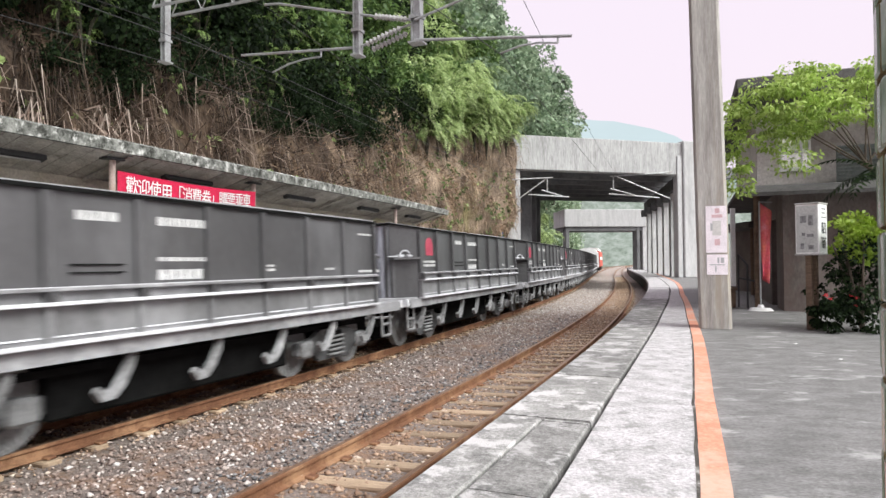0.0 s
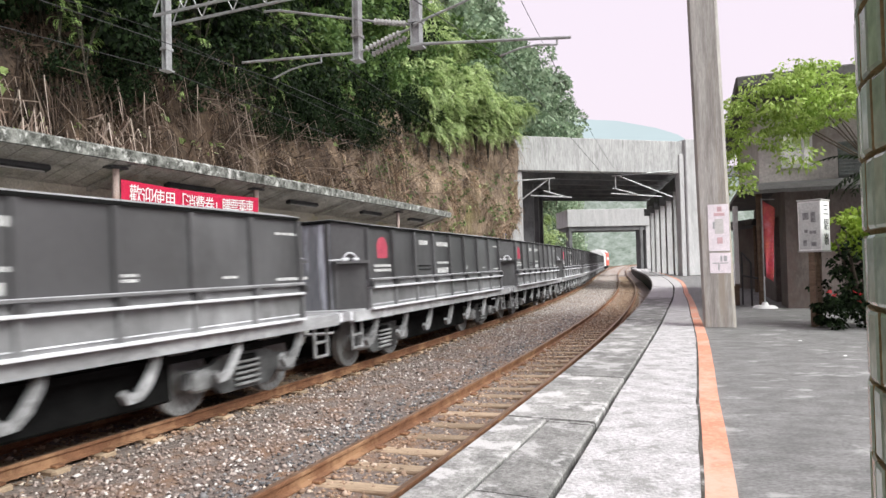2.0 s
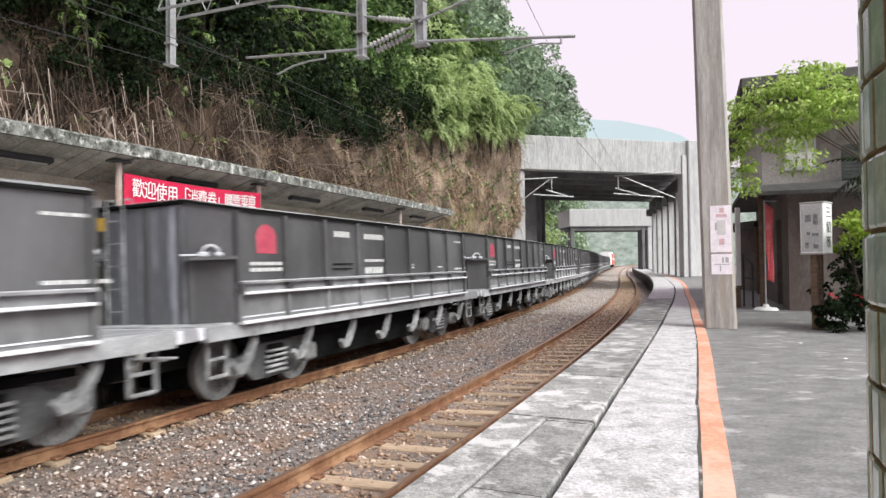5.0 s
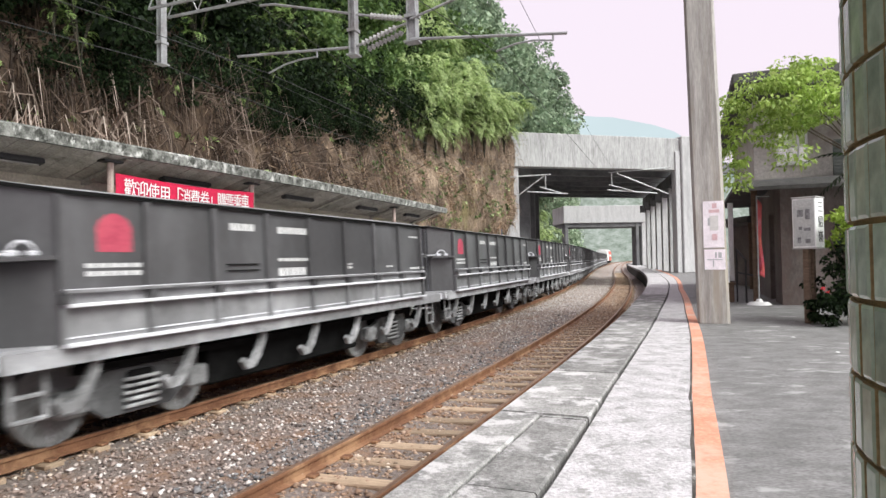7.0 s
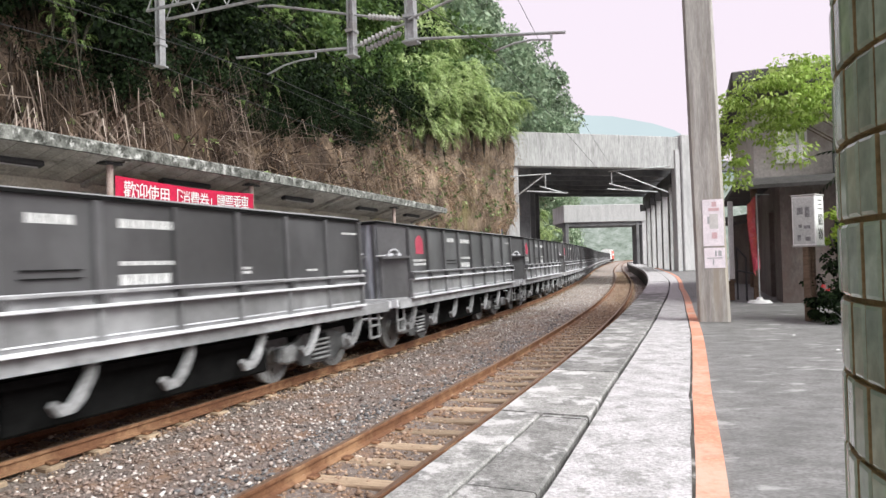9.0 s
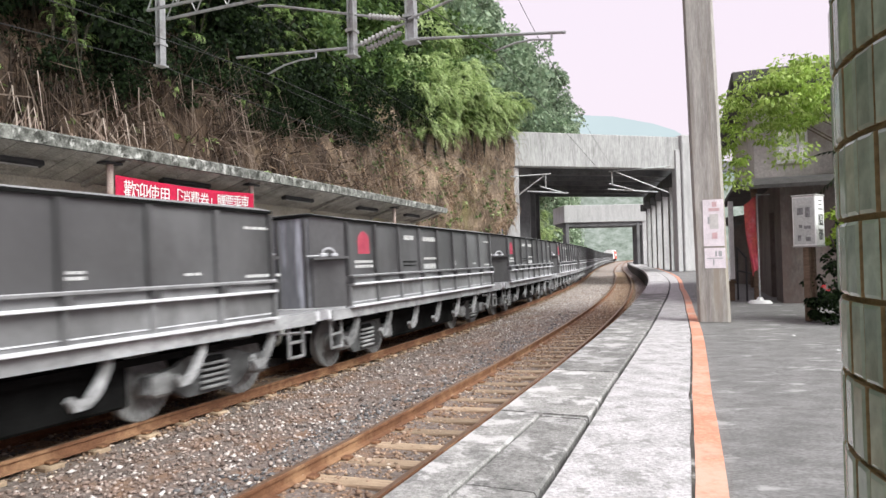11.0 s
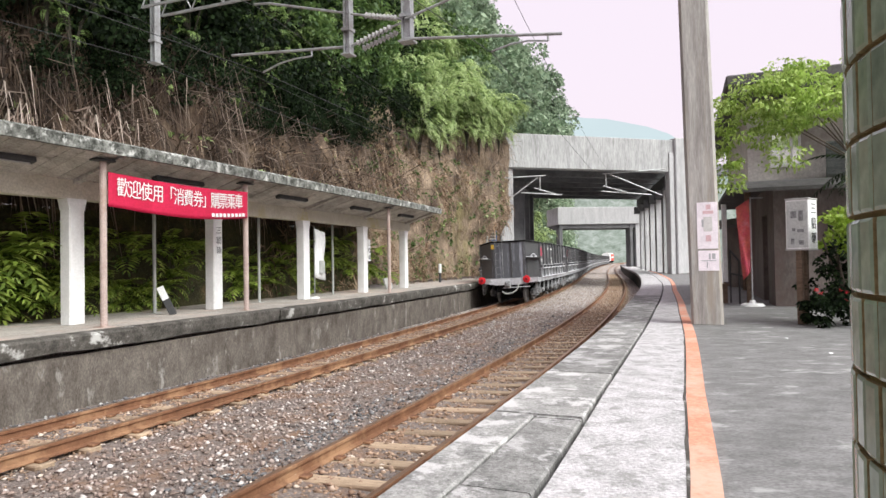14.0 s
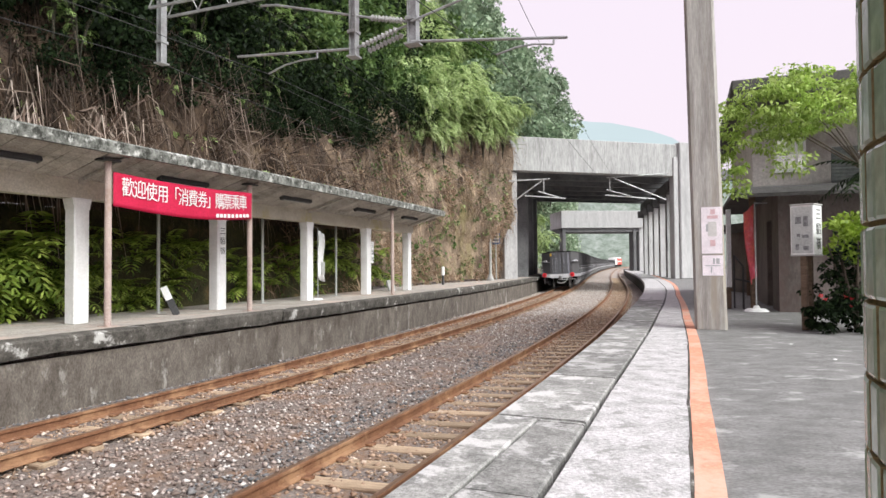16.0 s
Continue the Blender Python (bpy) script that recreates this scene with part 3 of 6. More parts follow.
WORDS = "歡迎使用「消費券」購票乘車"
for i, ch in enumerate(WORDS):
    u = 0.05 + 0.90 * (i + 0.35) / len(WORDS)
    writing(ch, 0.335, Matrix.Translation((u * BL, banner_y(u, 0.4) - 0.022, banner_z(u, 0.42))) @ Matrix.Rotation(radians(90), 4, "X") @ Matrix.Diagonal((0.80, 1, 1, 1)), banner, M_WHITE, "character")
for i in range(9):
    u = 0.66 + 0.31 * i / 9
    bm = bmesh.new()
    box(bm, u * BL, banner_y(u, 0.85) - 0.022, banner_z(u, 0.92), u * BL + 0.075, banner_y(u, 0.85) - 0.016, banner_z(u, 0.80))
    part("small_writing", bm, M_WHITE, banner)

# ---- small things on the far platform ----
bm = bmesh.new()
box(bm, -0.07, -0.012, 0, 0.07, 0.012, 0.62, bevel=0.006)
lean = empty("leaning_board", tm(11.25, -6.75, LZ) @ pose(0, 0, 0, 0, -24, 35))
tagged(lean, "small white-topped board leaning on the platform", "board")
part("board", bm, M_DARKSTEEL, lean)
bm = bmesh.new()
box(bm, -0.066, -0.018, 0.34, 0.066, -0.011, 0.615)
part("panel", bm, M_WHITE, lean, "white painted panel")

flag_l = empty("upright_flag", tm(16.85, -6.9, LZ))
tagged(flag_l, "white upright cloth flag on a pole by a column", "flag")
bm = bmesh.new()
tube(bm, (0, 0, 0.01), (0, 0, 2.0), 0.014, 8)
part("pole", bm, M_STEEL, flag_l)
bm = bmesh.new()
tube(bm, (0, 0, 0), (0, 0, 0.05), 0.16, 14, 0.10)
part("base", bm, M_WHITE, flag_l)
bm = bmesh.new()
g = [[bm.verts.new((0.03 * math.sin(v * 0.9 + u * 2.2), 0.02 + u * 0.17, 1.95 - u * 0.03 - v * 0.172)) for v in range(9)] for u in range(4)]
for u in range(3):
    for v in range(8):
        bm.faces.new((g[u][v], g[u + 1][v], g[u + 1][v + 1], g[u][v + 1]))
white_cloth = part("cloth", bm, M_WHITE, flag_l, smooth=True)
white_cloth.modifiers.new("thick", "SOLIDIFY").thickness = 0.004
bm = bmesh.new()
box(bm, 0.03, 0.2, 0.7, 0.05, 0.45, 1.05)
part("print", bm, M_GREYPIPE, white_cloth, "grey printed patch")

# boards of writing on two columns
for s, z0, z1 in ((12.75, 1.9, 2.75), (20.3, 1.9, 2.6)):
    root = empty("name_plate", tm(s, -6.868, 0))
    tagged(root, "narrow white station name plate on a column", "sign", "name plates")
    bm = bmesh.new()
    box(bm, 0, -0.09, z0, 0.012, 0.09, z1, bevel=0.003)
    part("plate", bm, M_WHITE, root)
    for k, ch in enumerate("三貂嶺"):
        writing(ch, 0.17, Matrix.Translation((0.014, 0, z1 - 0.14 - k * 0.22)) @ pose(0, 0, 0, 90, 0, 90), root, M_DARKSTEEL, "character")

# slab leaning by the last column, and a marker post further on
bm = bmesh.new()
box(bm, -0.03, -0.28, 0, 0.03, 0.28, 0.42, bevel=0.01)
o = mesh_ob("leaning_slab", bm, M_CONC)
o.matrix_basis = tm(22.6, -7.15, LZ) @ pose(0, 0, 0, 0, -16, 0)
tagged(o, "grey slab leaning by the last canopy column", "slab")
mk = empty("marker_post", tm(29.6, -7.5, LZ))
tagged(mk, "short white-topped marker post on the platform", "post")
bm = bmesh.new()
tube(bm, (0, 0, 0), (0, 0, 0.45), 0.06, 10)
part("shaft", bm, M_DARKSTEEL, mk)
bm = bmesh.new()
tube(bm, (0, 0, 0.45), (0, 0, 0.85), 0.075, 10)
part("top", bm, M_WHITE, mk, "white painted top")

# lamp post with a blue sign
lp = empty("platform_lamp", tm(37.1, -6.95, LZ))
tagged(lp, "slim grey lamp post with small flat shade and blue sign", "lamp post")
bm = bmesh.new()
tube(bm, (0, 0, 0), (0, 0, 4.0), 0.085, 10, 0.06)
part("shaft", bm, M_GREYPIPE, lp)
bm = bmesh.new()
tube(bm, (0, 0, 4.0), (0, 0, 4.16), 0.42, 14, 0.16)
part("shade", bm, M_BOGIE, lp)
bm = bmesh.new()
tube(bm, (0, 0, 0), (0, 0, 0.35), 0.24, 10, 0.1)
part("foot", bm, M_CONC, lp)
sg = empty("direction_sign", tm(38.0, -6.80, LZ))
tagged(sg, "small blue and white sign on a thin post", "sign")
bm = bmesh.new()
tube(bm, (0, 0, 0), (0, 0, 2.75), 0.035, 8)
part("post", bm, M_GREYPIPE, sg)
bm = bmesh.new()
box(bm, -0.25, -0.06, 2.1, 0.25, -0.03, 2.75, bevel=0.01)
part("panel", bm, plain("blue_sign_paint", (0.05, 0.14, 0.32), 0.5), sg)
for k in range(3):
    bm = bmesh.new()
    box(bm, -0.19, -0.068, 2.2 + k * 0.18, 0.19, -0.06, 2.27 + k * 0.18)
    part("writing_bar", bm, M_WHITE, sg)

# ---- viaduct over the tracks ----
PL, PR = Vector((4.35, 39.8, 0)), Vector((16.75, 43.4, 0))
pdir = (PR - PL).normalized()
PW = (PR - PL).length
vm = Matrix.Translation(PL) @ Matrix.Rotation(math.atan2(pdir.y, pdir.x), 4, "Z")
via = empty("road_viaduct", vm)
tagged(via, "streaked grey concrete road viaduct crossing over both tracks", "viaduct")
bm = bmesh.new()
box(bm, -0.7, 0.0, 7.62, PW - 0.05, 0.7, 9.78, bevel=0.04)
part("front_girder", bm, M_PORTAL, via, "rain-streaked concrete parapet girder")
SH = Matrix(((1, 0.53, 0, 0), (0, 1, 0, 0), (0, 0, 1, 0), (0, 0, 0, 1)))
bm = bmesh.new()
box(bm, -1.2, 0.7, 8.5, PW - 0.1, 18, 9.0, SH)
part("deck", bm, M_DARKCONC, via, "stained underside of the deck, shade put into its colour")
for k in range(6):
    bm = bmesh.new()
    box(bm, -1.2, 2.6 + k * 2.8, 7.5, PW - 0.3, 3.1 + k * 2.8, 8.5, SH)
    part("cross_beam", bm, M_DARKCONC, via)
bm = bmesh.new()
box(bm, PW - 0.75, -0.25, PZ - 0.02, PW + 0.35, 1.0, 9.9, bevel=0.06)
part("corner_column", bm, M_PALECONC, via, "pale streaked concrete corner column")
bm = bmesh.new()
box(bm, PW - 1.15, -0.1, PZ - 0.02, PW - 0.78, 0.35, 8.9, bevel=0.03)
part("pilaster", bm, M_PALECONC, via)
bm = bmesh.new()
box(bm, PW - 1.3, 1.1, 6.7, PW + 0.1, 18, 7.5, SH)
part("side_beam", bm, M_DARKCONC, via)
for k in range(5):
    y = 2.6 + k * 3.4
    bm = bmesh.new()
    box(bm, PW - 1.15, y, PZ - 0.02, PW - 0.45, y + 0.9, 6.7, SH)
    part("column", bm, M_SHADECONC, via)
    bm = bmesh.new()
    box(bm, PW - 1.75, y + 0.1, 6.1, PW - 1.16, y + 0.8, 6.7, SH)
    part("corbel", bm, M_DARKCONC, via)
bm = bmesh.new()
box(bm, -0.35, 0.2, LZ - 0.5, 0.55, 1.2, 7.6, bevel=0.05)
part("column", bm, M_SHADECONC, via)
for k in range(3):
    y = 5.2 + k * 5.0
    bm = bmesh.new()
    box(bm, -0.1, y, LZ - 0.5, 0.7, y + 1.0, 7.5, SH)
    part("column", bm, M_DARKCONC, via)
# wall added to fill the dark interior, its shade painted in
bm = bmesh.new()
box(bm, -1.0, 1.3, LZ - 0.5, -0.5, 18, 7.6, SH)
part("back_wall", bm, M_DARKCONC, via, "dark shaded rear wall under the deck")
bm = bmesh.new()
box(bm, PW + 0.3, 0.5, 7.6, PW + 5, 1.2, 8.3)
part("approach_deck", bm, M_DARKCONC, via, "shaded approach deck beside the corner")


def second_frame(y, w0, w1, zb, zt):
    r2 = empty("footbridge_frame", Matrix.Translation((0, y, 0)) @ Matrix.Rotation(radians(4), 4, "Z"))
    tagged(r2, "further concrete portal frame spanning the tracks", "portal frame")
    bm = bmesh.new()
    box(bm, w0 - 0.2, 0, zb, w1, 6, zt, bevel=0.05)
    # the pale concrete tone stands in for haze over this further frame
    part("girder", bm, M_PALECONC, r2)
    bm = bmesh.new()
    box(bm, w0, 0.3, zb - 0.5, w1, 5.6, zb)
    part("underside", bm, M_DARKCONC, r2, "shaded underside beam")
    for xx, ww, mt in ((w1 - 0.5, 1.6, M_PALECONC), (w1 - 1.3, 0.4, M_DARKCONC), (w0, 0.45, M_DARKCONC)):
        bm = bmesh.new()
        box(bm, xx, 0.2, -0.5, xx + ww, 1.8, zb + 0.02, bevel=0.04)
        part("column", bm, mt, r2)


second_frame(82.0, 15.9, 26.6, 6.35, 8.6)

# ---- freight train ----
HALF = 4.33


M_ENDWALL = surface("dust_streaked_end_wall", (0.085, 0.086, 0.095), (0.15, 0.151, 0.165), 1.4, (0.46, 0.47, 0.53), 18, stretch=(3.2, 1, 0.28), spread=0.45, relief=0.15, s_lo=0.53, s_hi=0.70, s_scale=0.8, grain=0.4)


def lathe_x(bm, prof, n=24):
    """Turn a profile of (x, r) round the x axis."""
    rings = []
    for x, r in prof:
        rings.append([bm.verts.new((x, r * math.cos(2 * math.pi * k / n), r * math.sin(2 * math.pi * k / n))) for k in range(n)])
    for a, b in zip(rings[:-1], rings[1:]):
        for k in range(n):
            bm.faces.new((a[k], a[(k + 1) % n], b[(k + 1) % n], b[k]))
    bm.faces.new(rings[0])
    bm.faces.new(rings[-1][::-1])


def plan_prism(bm, outline, z0, z1, rise=0.0):
    """Solid over an outline in plan; corners nearest the ends rise above z1."""
    ye = max(y for x, y in outline)
    a = [bm.verts.new((x, y, z0 + (rise if z0 > 2 and abs(y) > ye - 0.01 else 0))) for x, y in outline]
    b = [bm.verts.new((x, y, z1 + (rise if abs(y) > ye - 0.01 else 0))) for x, y in outline]
    n = len(a)
    bm.faces.new(a[::-1])
    bm.faces.new(b)
    for i in range(n):
        bm.faces.new((a[i], a[(i + 1) % n], b[(i + 1) % n], b[i]))


def plan(side, nose, y0, y1):
    return [(-side, -y0), (-nose, -y1), (nose, -y1), (side, -y0), (side, y0), (nose, y1), (-nose, y1), (-side, y0)]


def wheelset(parent, y):
    bm = bmesh.new()
    for sx in (1, -1):
        x = 0.565 * sx
        lathe_x(bm, [(x - 0.055, 0.395), (x - 0.055, 0.43), (x + 0.055, 0.43), (x + 0.06, 0.385), (x + 0.035, 0.33), (x + 0.02, 0.16), (x + 0.07, 0.13), (x + 0.07, 0.05)])
        for k in range(4):
            a = k * math.pi / 2
            tube(bm, (x + 0.03 * sx, 0.24 * math.cos(a), 0.24 * math.sin(a)), (x + 0.045 * sx, 0.24 * math.cos(a), 0.24 * math.sin(a)), 0.04, 8)
    tube(bm, (-0.62, 0, 0), (0.62, 0, 0), 0.065, 12)
    o = part("wheelset", bm, M_WHEEL, parent, "dusty steel wheels on their axle")
    o.matrix_basis = Matrix.Translation((0, y, 0.43))
    return o


def bogie(parent, yc):
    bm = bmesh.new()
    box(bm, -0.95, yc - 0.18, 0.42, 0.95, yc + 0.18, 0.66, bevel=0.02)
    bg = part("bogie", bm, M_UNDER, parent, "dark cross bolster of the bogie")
    for sx in (1, -1):
        bm = bmesh.new()
        out = [(-1.08, 0.36), (-1.08, 0.54), (-0.62, 0.60), (-0.42, 0.70), (0.42, 0.70), (0.62, 0.60), (1.08, 0.54), (1.08, 0.36), (0.70, 0.38), (0.46, 0.20), (-0.46, 0.20), (-0.70, 0.38)]
        prism(bm, [(y + yc, z) for y, z in out], 0.80 * sx, 0.90 * sx)
        part("side_frame", bm, M_FRAME, bg)
        bm = bmesh.new()
        for k in range(5):
            box(bm, 0.90 * sx, yc - 0.24, 0.25 + k * 0.075, 0.965 * sx, yc + 0.24, 0.288 + k * 0.075, bevel=0.01)
        part("spring", bm, M_BOGIE, bg, "stack of dust-whitened springs")
        for ya in (-0.86, 0.86):
            bm = bmesh.new()
            box(bm, 0.78 * sx, yc + ya - 0.15, 0.30, 0.985 * sx, yc + ya + 0.15, 0.57, bevel=0.04)
            part("axle_box", bm, M_BOGIE, bg)
    return bg


def make_wagon():
    w = empty("hopper_wagon")
    tagged(w, "sooty grey steel hopper wagon with dusty ribs and red arched mark", "railway wagon", "freight train wagons")
    bm = bmesh.new()
    plan_prism(bm, plan(1.26, 0.74, HALF, 4.78), 1.05, 2.53, 0.11)
    part("body", bm, M_WAGON, w)
    bm = bmesh.new()
    plan_prism(bm, plan(1.315, 0.77, HALF + 0.02, 4.83), 2.515, 2.552, 0.11)
    part("top_rim", bm, M_UNDER, w, "dark top rim of the hopper")
    bm = bmesh.new()
    plan_prism(bm, plan(1.308, 0.765, HALF + 0.015, 4.825), 2.553, 2.561, 0.11)
    part("rim_edge", bm, M_SILL, w, "dust-whitened edge of the rim")
    bm = bmesh.new()
    ny, nx = 26, 6
    g = [[bm.verts.new((-1.2 + 2.4 * i / nx, -4.3 + 8.6 * j / ny, 2.565 + max(0.0, 0.045 + 0.05 * math.sin(j * 0.74) + 0.03 * math.sin(j * 2.1 + i)) * math.sin(math.pi * i / nx) ** 0.5 * min(1, (ny / 2 - abs(j - ny / 2)) / 3))) for i in range(nx + 1)] for j in range(ny + 1)]
    for a, b in zip(g[:-1], g[1:]):
        for i in range(nx):
            bm.faces.new((a[i], a[i + 1], b[i + 1], b[i]))
    part("load", bm, M_LOAD, w, "pale crushed stone heaped in the hopper", smooth=True)
    for sx in (1, -1):
        bm = bmesh.new()
        box(bm, 1.255 * sx, -HALF, 1.07, 1.285 * sx, HALF, 1.42)
        part("lower_panel", bm, M_WAGONLOW, w, "dusty lower side panel")
        bm = bmesh.new()
        box(bm, 1.25 * sx, -HALF, 1.555, 1.38 * sx, HALF, 1.59, bevel=0.006)
        part("upper_ledge", bm, M_WAGONLOW, w)
        bm = bmesh.new()
        box(bm, 1.30 * sx, -HALF + 0.01, 1.591, 1.375 * sx, HALF - 0.01, 1.598)
        part("ledge_dust", bm, M_DUST, w, "thin line of pale dust on the ledge")
        bm = bmesh.new()
        box(bm, 1.25 * sx, -HALF + 0.02, 1.421, 1.40 * sx, HALF - 0.02, 1.457, bevel=0.006)
        part("lower_ledge", bm, M_DUST, w, "dust-whitened ledge along the side")
        bm = bmesh.new()
        box(bm, 1.262 * sx, -HALF, 1.456, 1.30 * sx, HALF, 1.554)
        part("ledge_web", bm, M_WAGONLOW, w)
        bm = bmesh.new()
        box(bm, 1.18 * sx, -4.95, 0.88, 1.29 * sx, 4.95, 1.05)
        part("side_sill", bm, M_SILL, w, "pale dusty side sill")
        bm = bmesh.new()
        box(bm, 1.18 * sx, -HALF, 1.046, 1.39 * sx, HALF, 1.084, bevel=0.005)
        part("sill_flange", bm, M_DUST, w, "dust-whitened sill flange")
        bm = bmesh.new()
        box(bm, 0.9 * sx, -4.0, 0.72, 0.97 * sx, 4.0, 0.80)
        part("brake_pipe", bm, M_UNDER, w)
        for k in range(9):
            y = -HALF + k * (2 * HALF) / 8
            bm = bmesh.new()
            box(bm, 1.255 * sx, y - 0.035, 1.592, 1.325 * sx, y + 0.035, 2.504, bevel=0.008)
            part("rib", bm, M_WAGON, w)
            bm = bmesh.new()
            box(bm, 1.283 * sx, y - 0.03, 1.08, 1.345 * sx, y + 0.03, 1.424, bevel=0.006)
            part("lower_rib", bm, M_WAGONLOW, w)
            if k < 8:
                bm = bmesh.new()
                box(bm, 1.284 * sx, y + 0.06, 1.125, 1.297 * sx, y + HALF / 4 - 0.06, 1.140)
                part("dust_line", bm, M_DUST, w, "line of settled pale dust")
            bm = bmesh.new()
            box(bm, 1.30 * sx, y - 0.05, 1.458, 1.395 * sx, y + 0.05, 1.553)
            part("gusset", bm, M_WAGON, w)
        for k in range(7):
            y = -4.1 + k * 1.33
            bm = bmesh.new()
            out = [(0.16, 0.92), (0.27, 0.92), (0.23, 0.76), (0.08, 0.54), (-0.08, 0.42), (-0.26, 0.41), (-0.35, 0.52), (-0.30, 0.57), (-0.21, 0.51), (-0.10, 0.53), (0.02, 0.65), (0.12, 0.79)]
            prism(bm, [(yy * 0.85 + y, z) for yy, z in out], 1.13 * sx, 1.20 * sx)
            part("chute_arm", bm, M_BOGIE, w, "dusty curved chute arm")
        for k in (-1, 1):
            bm = bmesh.new()
            yb = 4.62 * k
            for a, b in (((1.14, yb - 0.17, 0.88), (1.14, yb - 0.17, 0.42)), ((1.14, yb - 0.17, 0.42), (1.14, yb + 0.17, 0.42)), ((1.14, yb + 0.17, 0.42), (1.14, yb + 0.17, 0.88)), ((1.14, yb - 0.17, 0.64), (1.14, yb + 0.17, 0.64))):
                tube(bm, (a[0] * sx, a[1], a[2]), (b[0] * sx, b[1], b[2]), 0.026, 6)
            part("step", bm, M_BOGIE, w, "pale steel step below the corner")
            # shelf and equipment on the tapered corner
            bm = bmesh.new()
            m = Matrix.Translation((1.0 * sx, 4.555 * k, 0)) @ Matrix.Rotation(radians(45.6) * k * sx + (math.pi if sx < 0 else 0), 4, "Z")
            box(bm, -0.10, -0.33, 1.88, 0.20, 0.33, 1.92, m)
            box(bm, -0.02, -0.31, 1.10, 0.012, -0.24, 1.88, m)
            part("corner_shelf", bm, M_WAGON, w)
            bm = bmesh.new()
            box(bm, 0.03, -0.20, 1.921, 0.13, -0.05, 1.985, m, bevel=0.015)
            box(bm, 0.03, 0.03, 1.921, 0.13, 0.15, 1.975, m, bevel=0.015)
            poly_tube(bm, [m @ Vector((0.08, 0.13 * math.cos(a) - 0.02, 1.96 + 0.11 * math.sin(a))) for a in (0.0, 0.6, 1.2, 1.9, 2.5, 3.14)], 0.017, 7)
            tube(bm, m @ Vector((0.08, -0.42, 1.95)), m @ Vector((0.08, -0.18, 1.95)), 0.012, 6)
            part("brake_gear", bm, M_DUST, w, "small pale brake gear on the shelf")
    for k in (-1, 1):
        bm = bmesh.new()
        prism(bm, [(-1.28, 0.92), (-1.28, 1.06), (1.28, 1.06), (1.28, 0.92), (0.5, 0.80), (-0.5, 0.80)], 4.98 * k, 5.06 * k, Matrix(((0, 1, 0, 0), (1, 0, 0, 0), (0, 0, 1, 0), (0, 0, 0, 1))))
        part("headstock", bm, M_DUST, w, "dust-whitened end beam")
        bm = bmesh.new()
        box(bm, -1.22, (4.35 if k < 0 else 3.9) * k, 1.051, 1.22, 5.04 * k, 1.08)
        part("end_deck", bm, M_SILL, w, "dust-covered end platform")
        bm = bmesh.new()
        box(bm, -0.12, 4.95 * k, 0.70, 0.12, 5.16 * k, 0.96, bevel=0.03)
        box(bm, -0.09, 5.10 * k, 0.74, 0.09, 5.25 * k, 0.92, bevel=0.03)
        part("coupler", bm, M_BOGIE, w, "dusty knuckle coupler")
        bm = bmesh.new()
        poly_tube(bm, [(0.46, 5.07 * k, 0.84), (0.44, 5.16 * k, 0.70), (0.36, 5.20 * k, 0.57), (0.22, 5.22 * k, 0.48), (0.05, 5.22 * k, 0.44), (-0.12, 5.21 * k, 0.46), (-0.22, 5.18 * k, 0.54)], 0.032, 8)
        part("brake_hose", bm, M_GREYPIPE, w, "grey hanging brake hose")
        bm = bmesh.new()
        tube(bm, (-0.2, 5.10 * k, 0.68), (0.95, 5.10 * k, 0.72), 0.016, 6)
        part("release_rod", bm, M_DUST, w)
        bm = bmesh.new()
        xl = -0.40
        for xx in (xl - 0.15, xl + 0.15):
            box(bm, xx - 0.008, 4.84 * k, 1.08, xx + 0.008, 4.862 * k, 2.72)
        for r in range(5):
            box(bm, xl - 0.15, 4.845 * k, 1.25 + r * 0.3, xl + 0.15, 4.865 * k, 1.266 + r * 0.3)
        poly_tube(bm, [(xl - 0.15, 4.85 * k, 2.72), (xl - 0.15, 4.70 * k, 2.76), (xl - 0.15, 4.55 * k, 2.62)], 0.012, 6)
        poly_tube(bm, [(xl + 0.15, 4.85 * k, 2.72), (xl + 0.15, 4.70 * k, 2.76), (xl + 0.15, 4.55 * k, 2.62)], 0.012, 6)
        part("ladder", bm, M_BOGIE, w, "thin dusty steel ladder on the end wall")
        bm = bmesh.new()
        box(bm, xl - 0.33, 4.80 * k, 2.34, xl - 0.20, 4.83 * k, 2.52)
        part("tag", bm, M_YELLOW, w, "small yellow plate")
        bm = bmesh.new()
        box(bm, -0.725, 4.782 * k, 1.082, 0.725, 4.79 * k, 2.60)
        part("end_wall", bm, M_ENDWALL, w, "end wall streaked with pale dust")
        for xx in (-0.66, 0.12, 0.66):
            bm = bmesh.new()
            box(bm, xx - 0.035, 4.785 * k, 1.082, xx + 0.035, 4.815 * k, 2.60, bevel=0.006)
            part("end_rib", bm, M_WAGON, w)
    for o in w.children:
        if not o.name.startswith(("chute_arm", "step", "headstock", "end_deck", "coupler", "brake_hose", "release_rod", "side_sill", "brake_pipe")):
            for v in o.data.vertices:
                v.co.y = float(np.interp(v.co.y, [-9, -4.78, -HALF, HALF, 4.78, 9], [-8.89, -4.67, -HALF - 0.05, HALF - 0.38, 4.24, 8.46]))
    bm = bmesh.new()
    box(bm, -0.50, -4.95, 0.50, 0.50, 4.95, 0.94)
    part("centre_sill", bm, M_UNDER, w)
    # hopper bottom enlarged as a black block that darkens the underside
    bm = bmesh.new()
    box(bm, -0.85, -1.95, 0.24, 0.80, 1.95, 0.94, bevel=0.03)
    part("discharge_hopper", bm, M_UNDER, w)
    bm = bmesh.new()
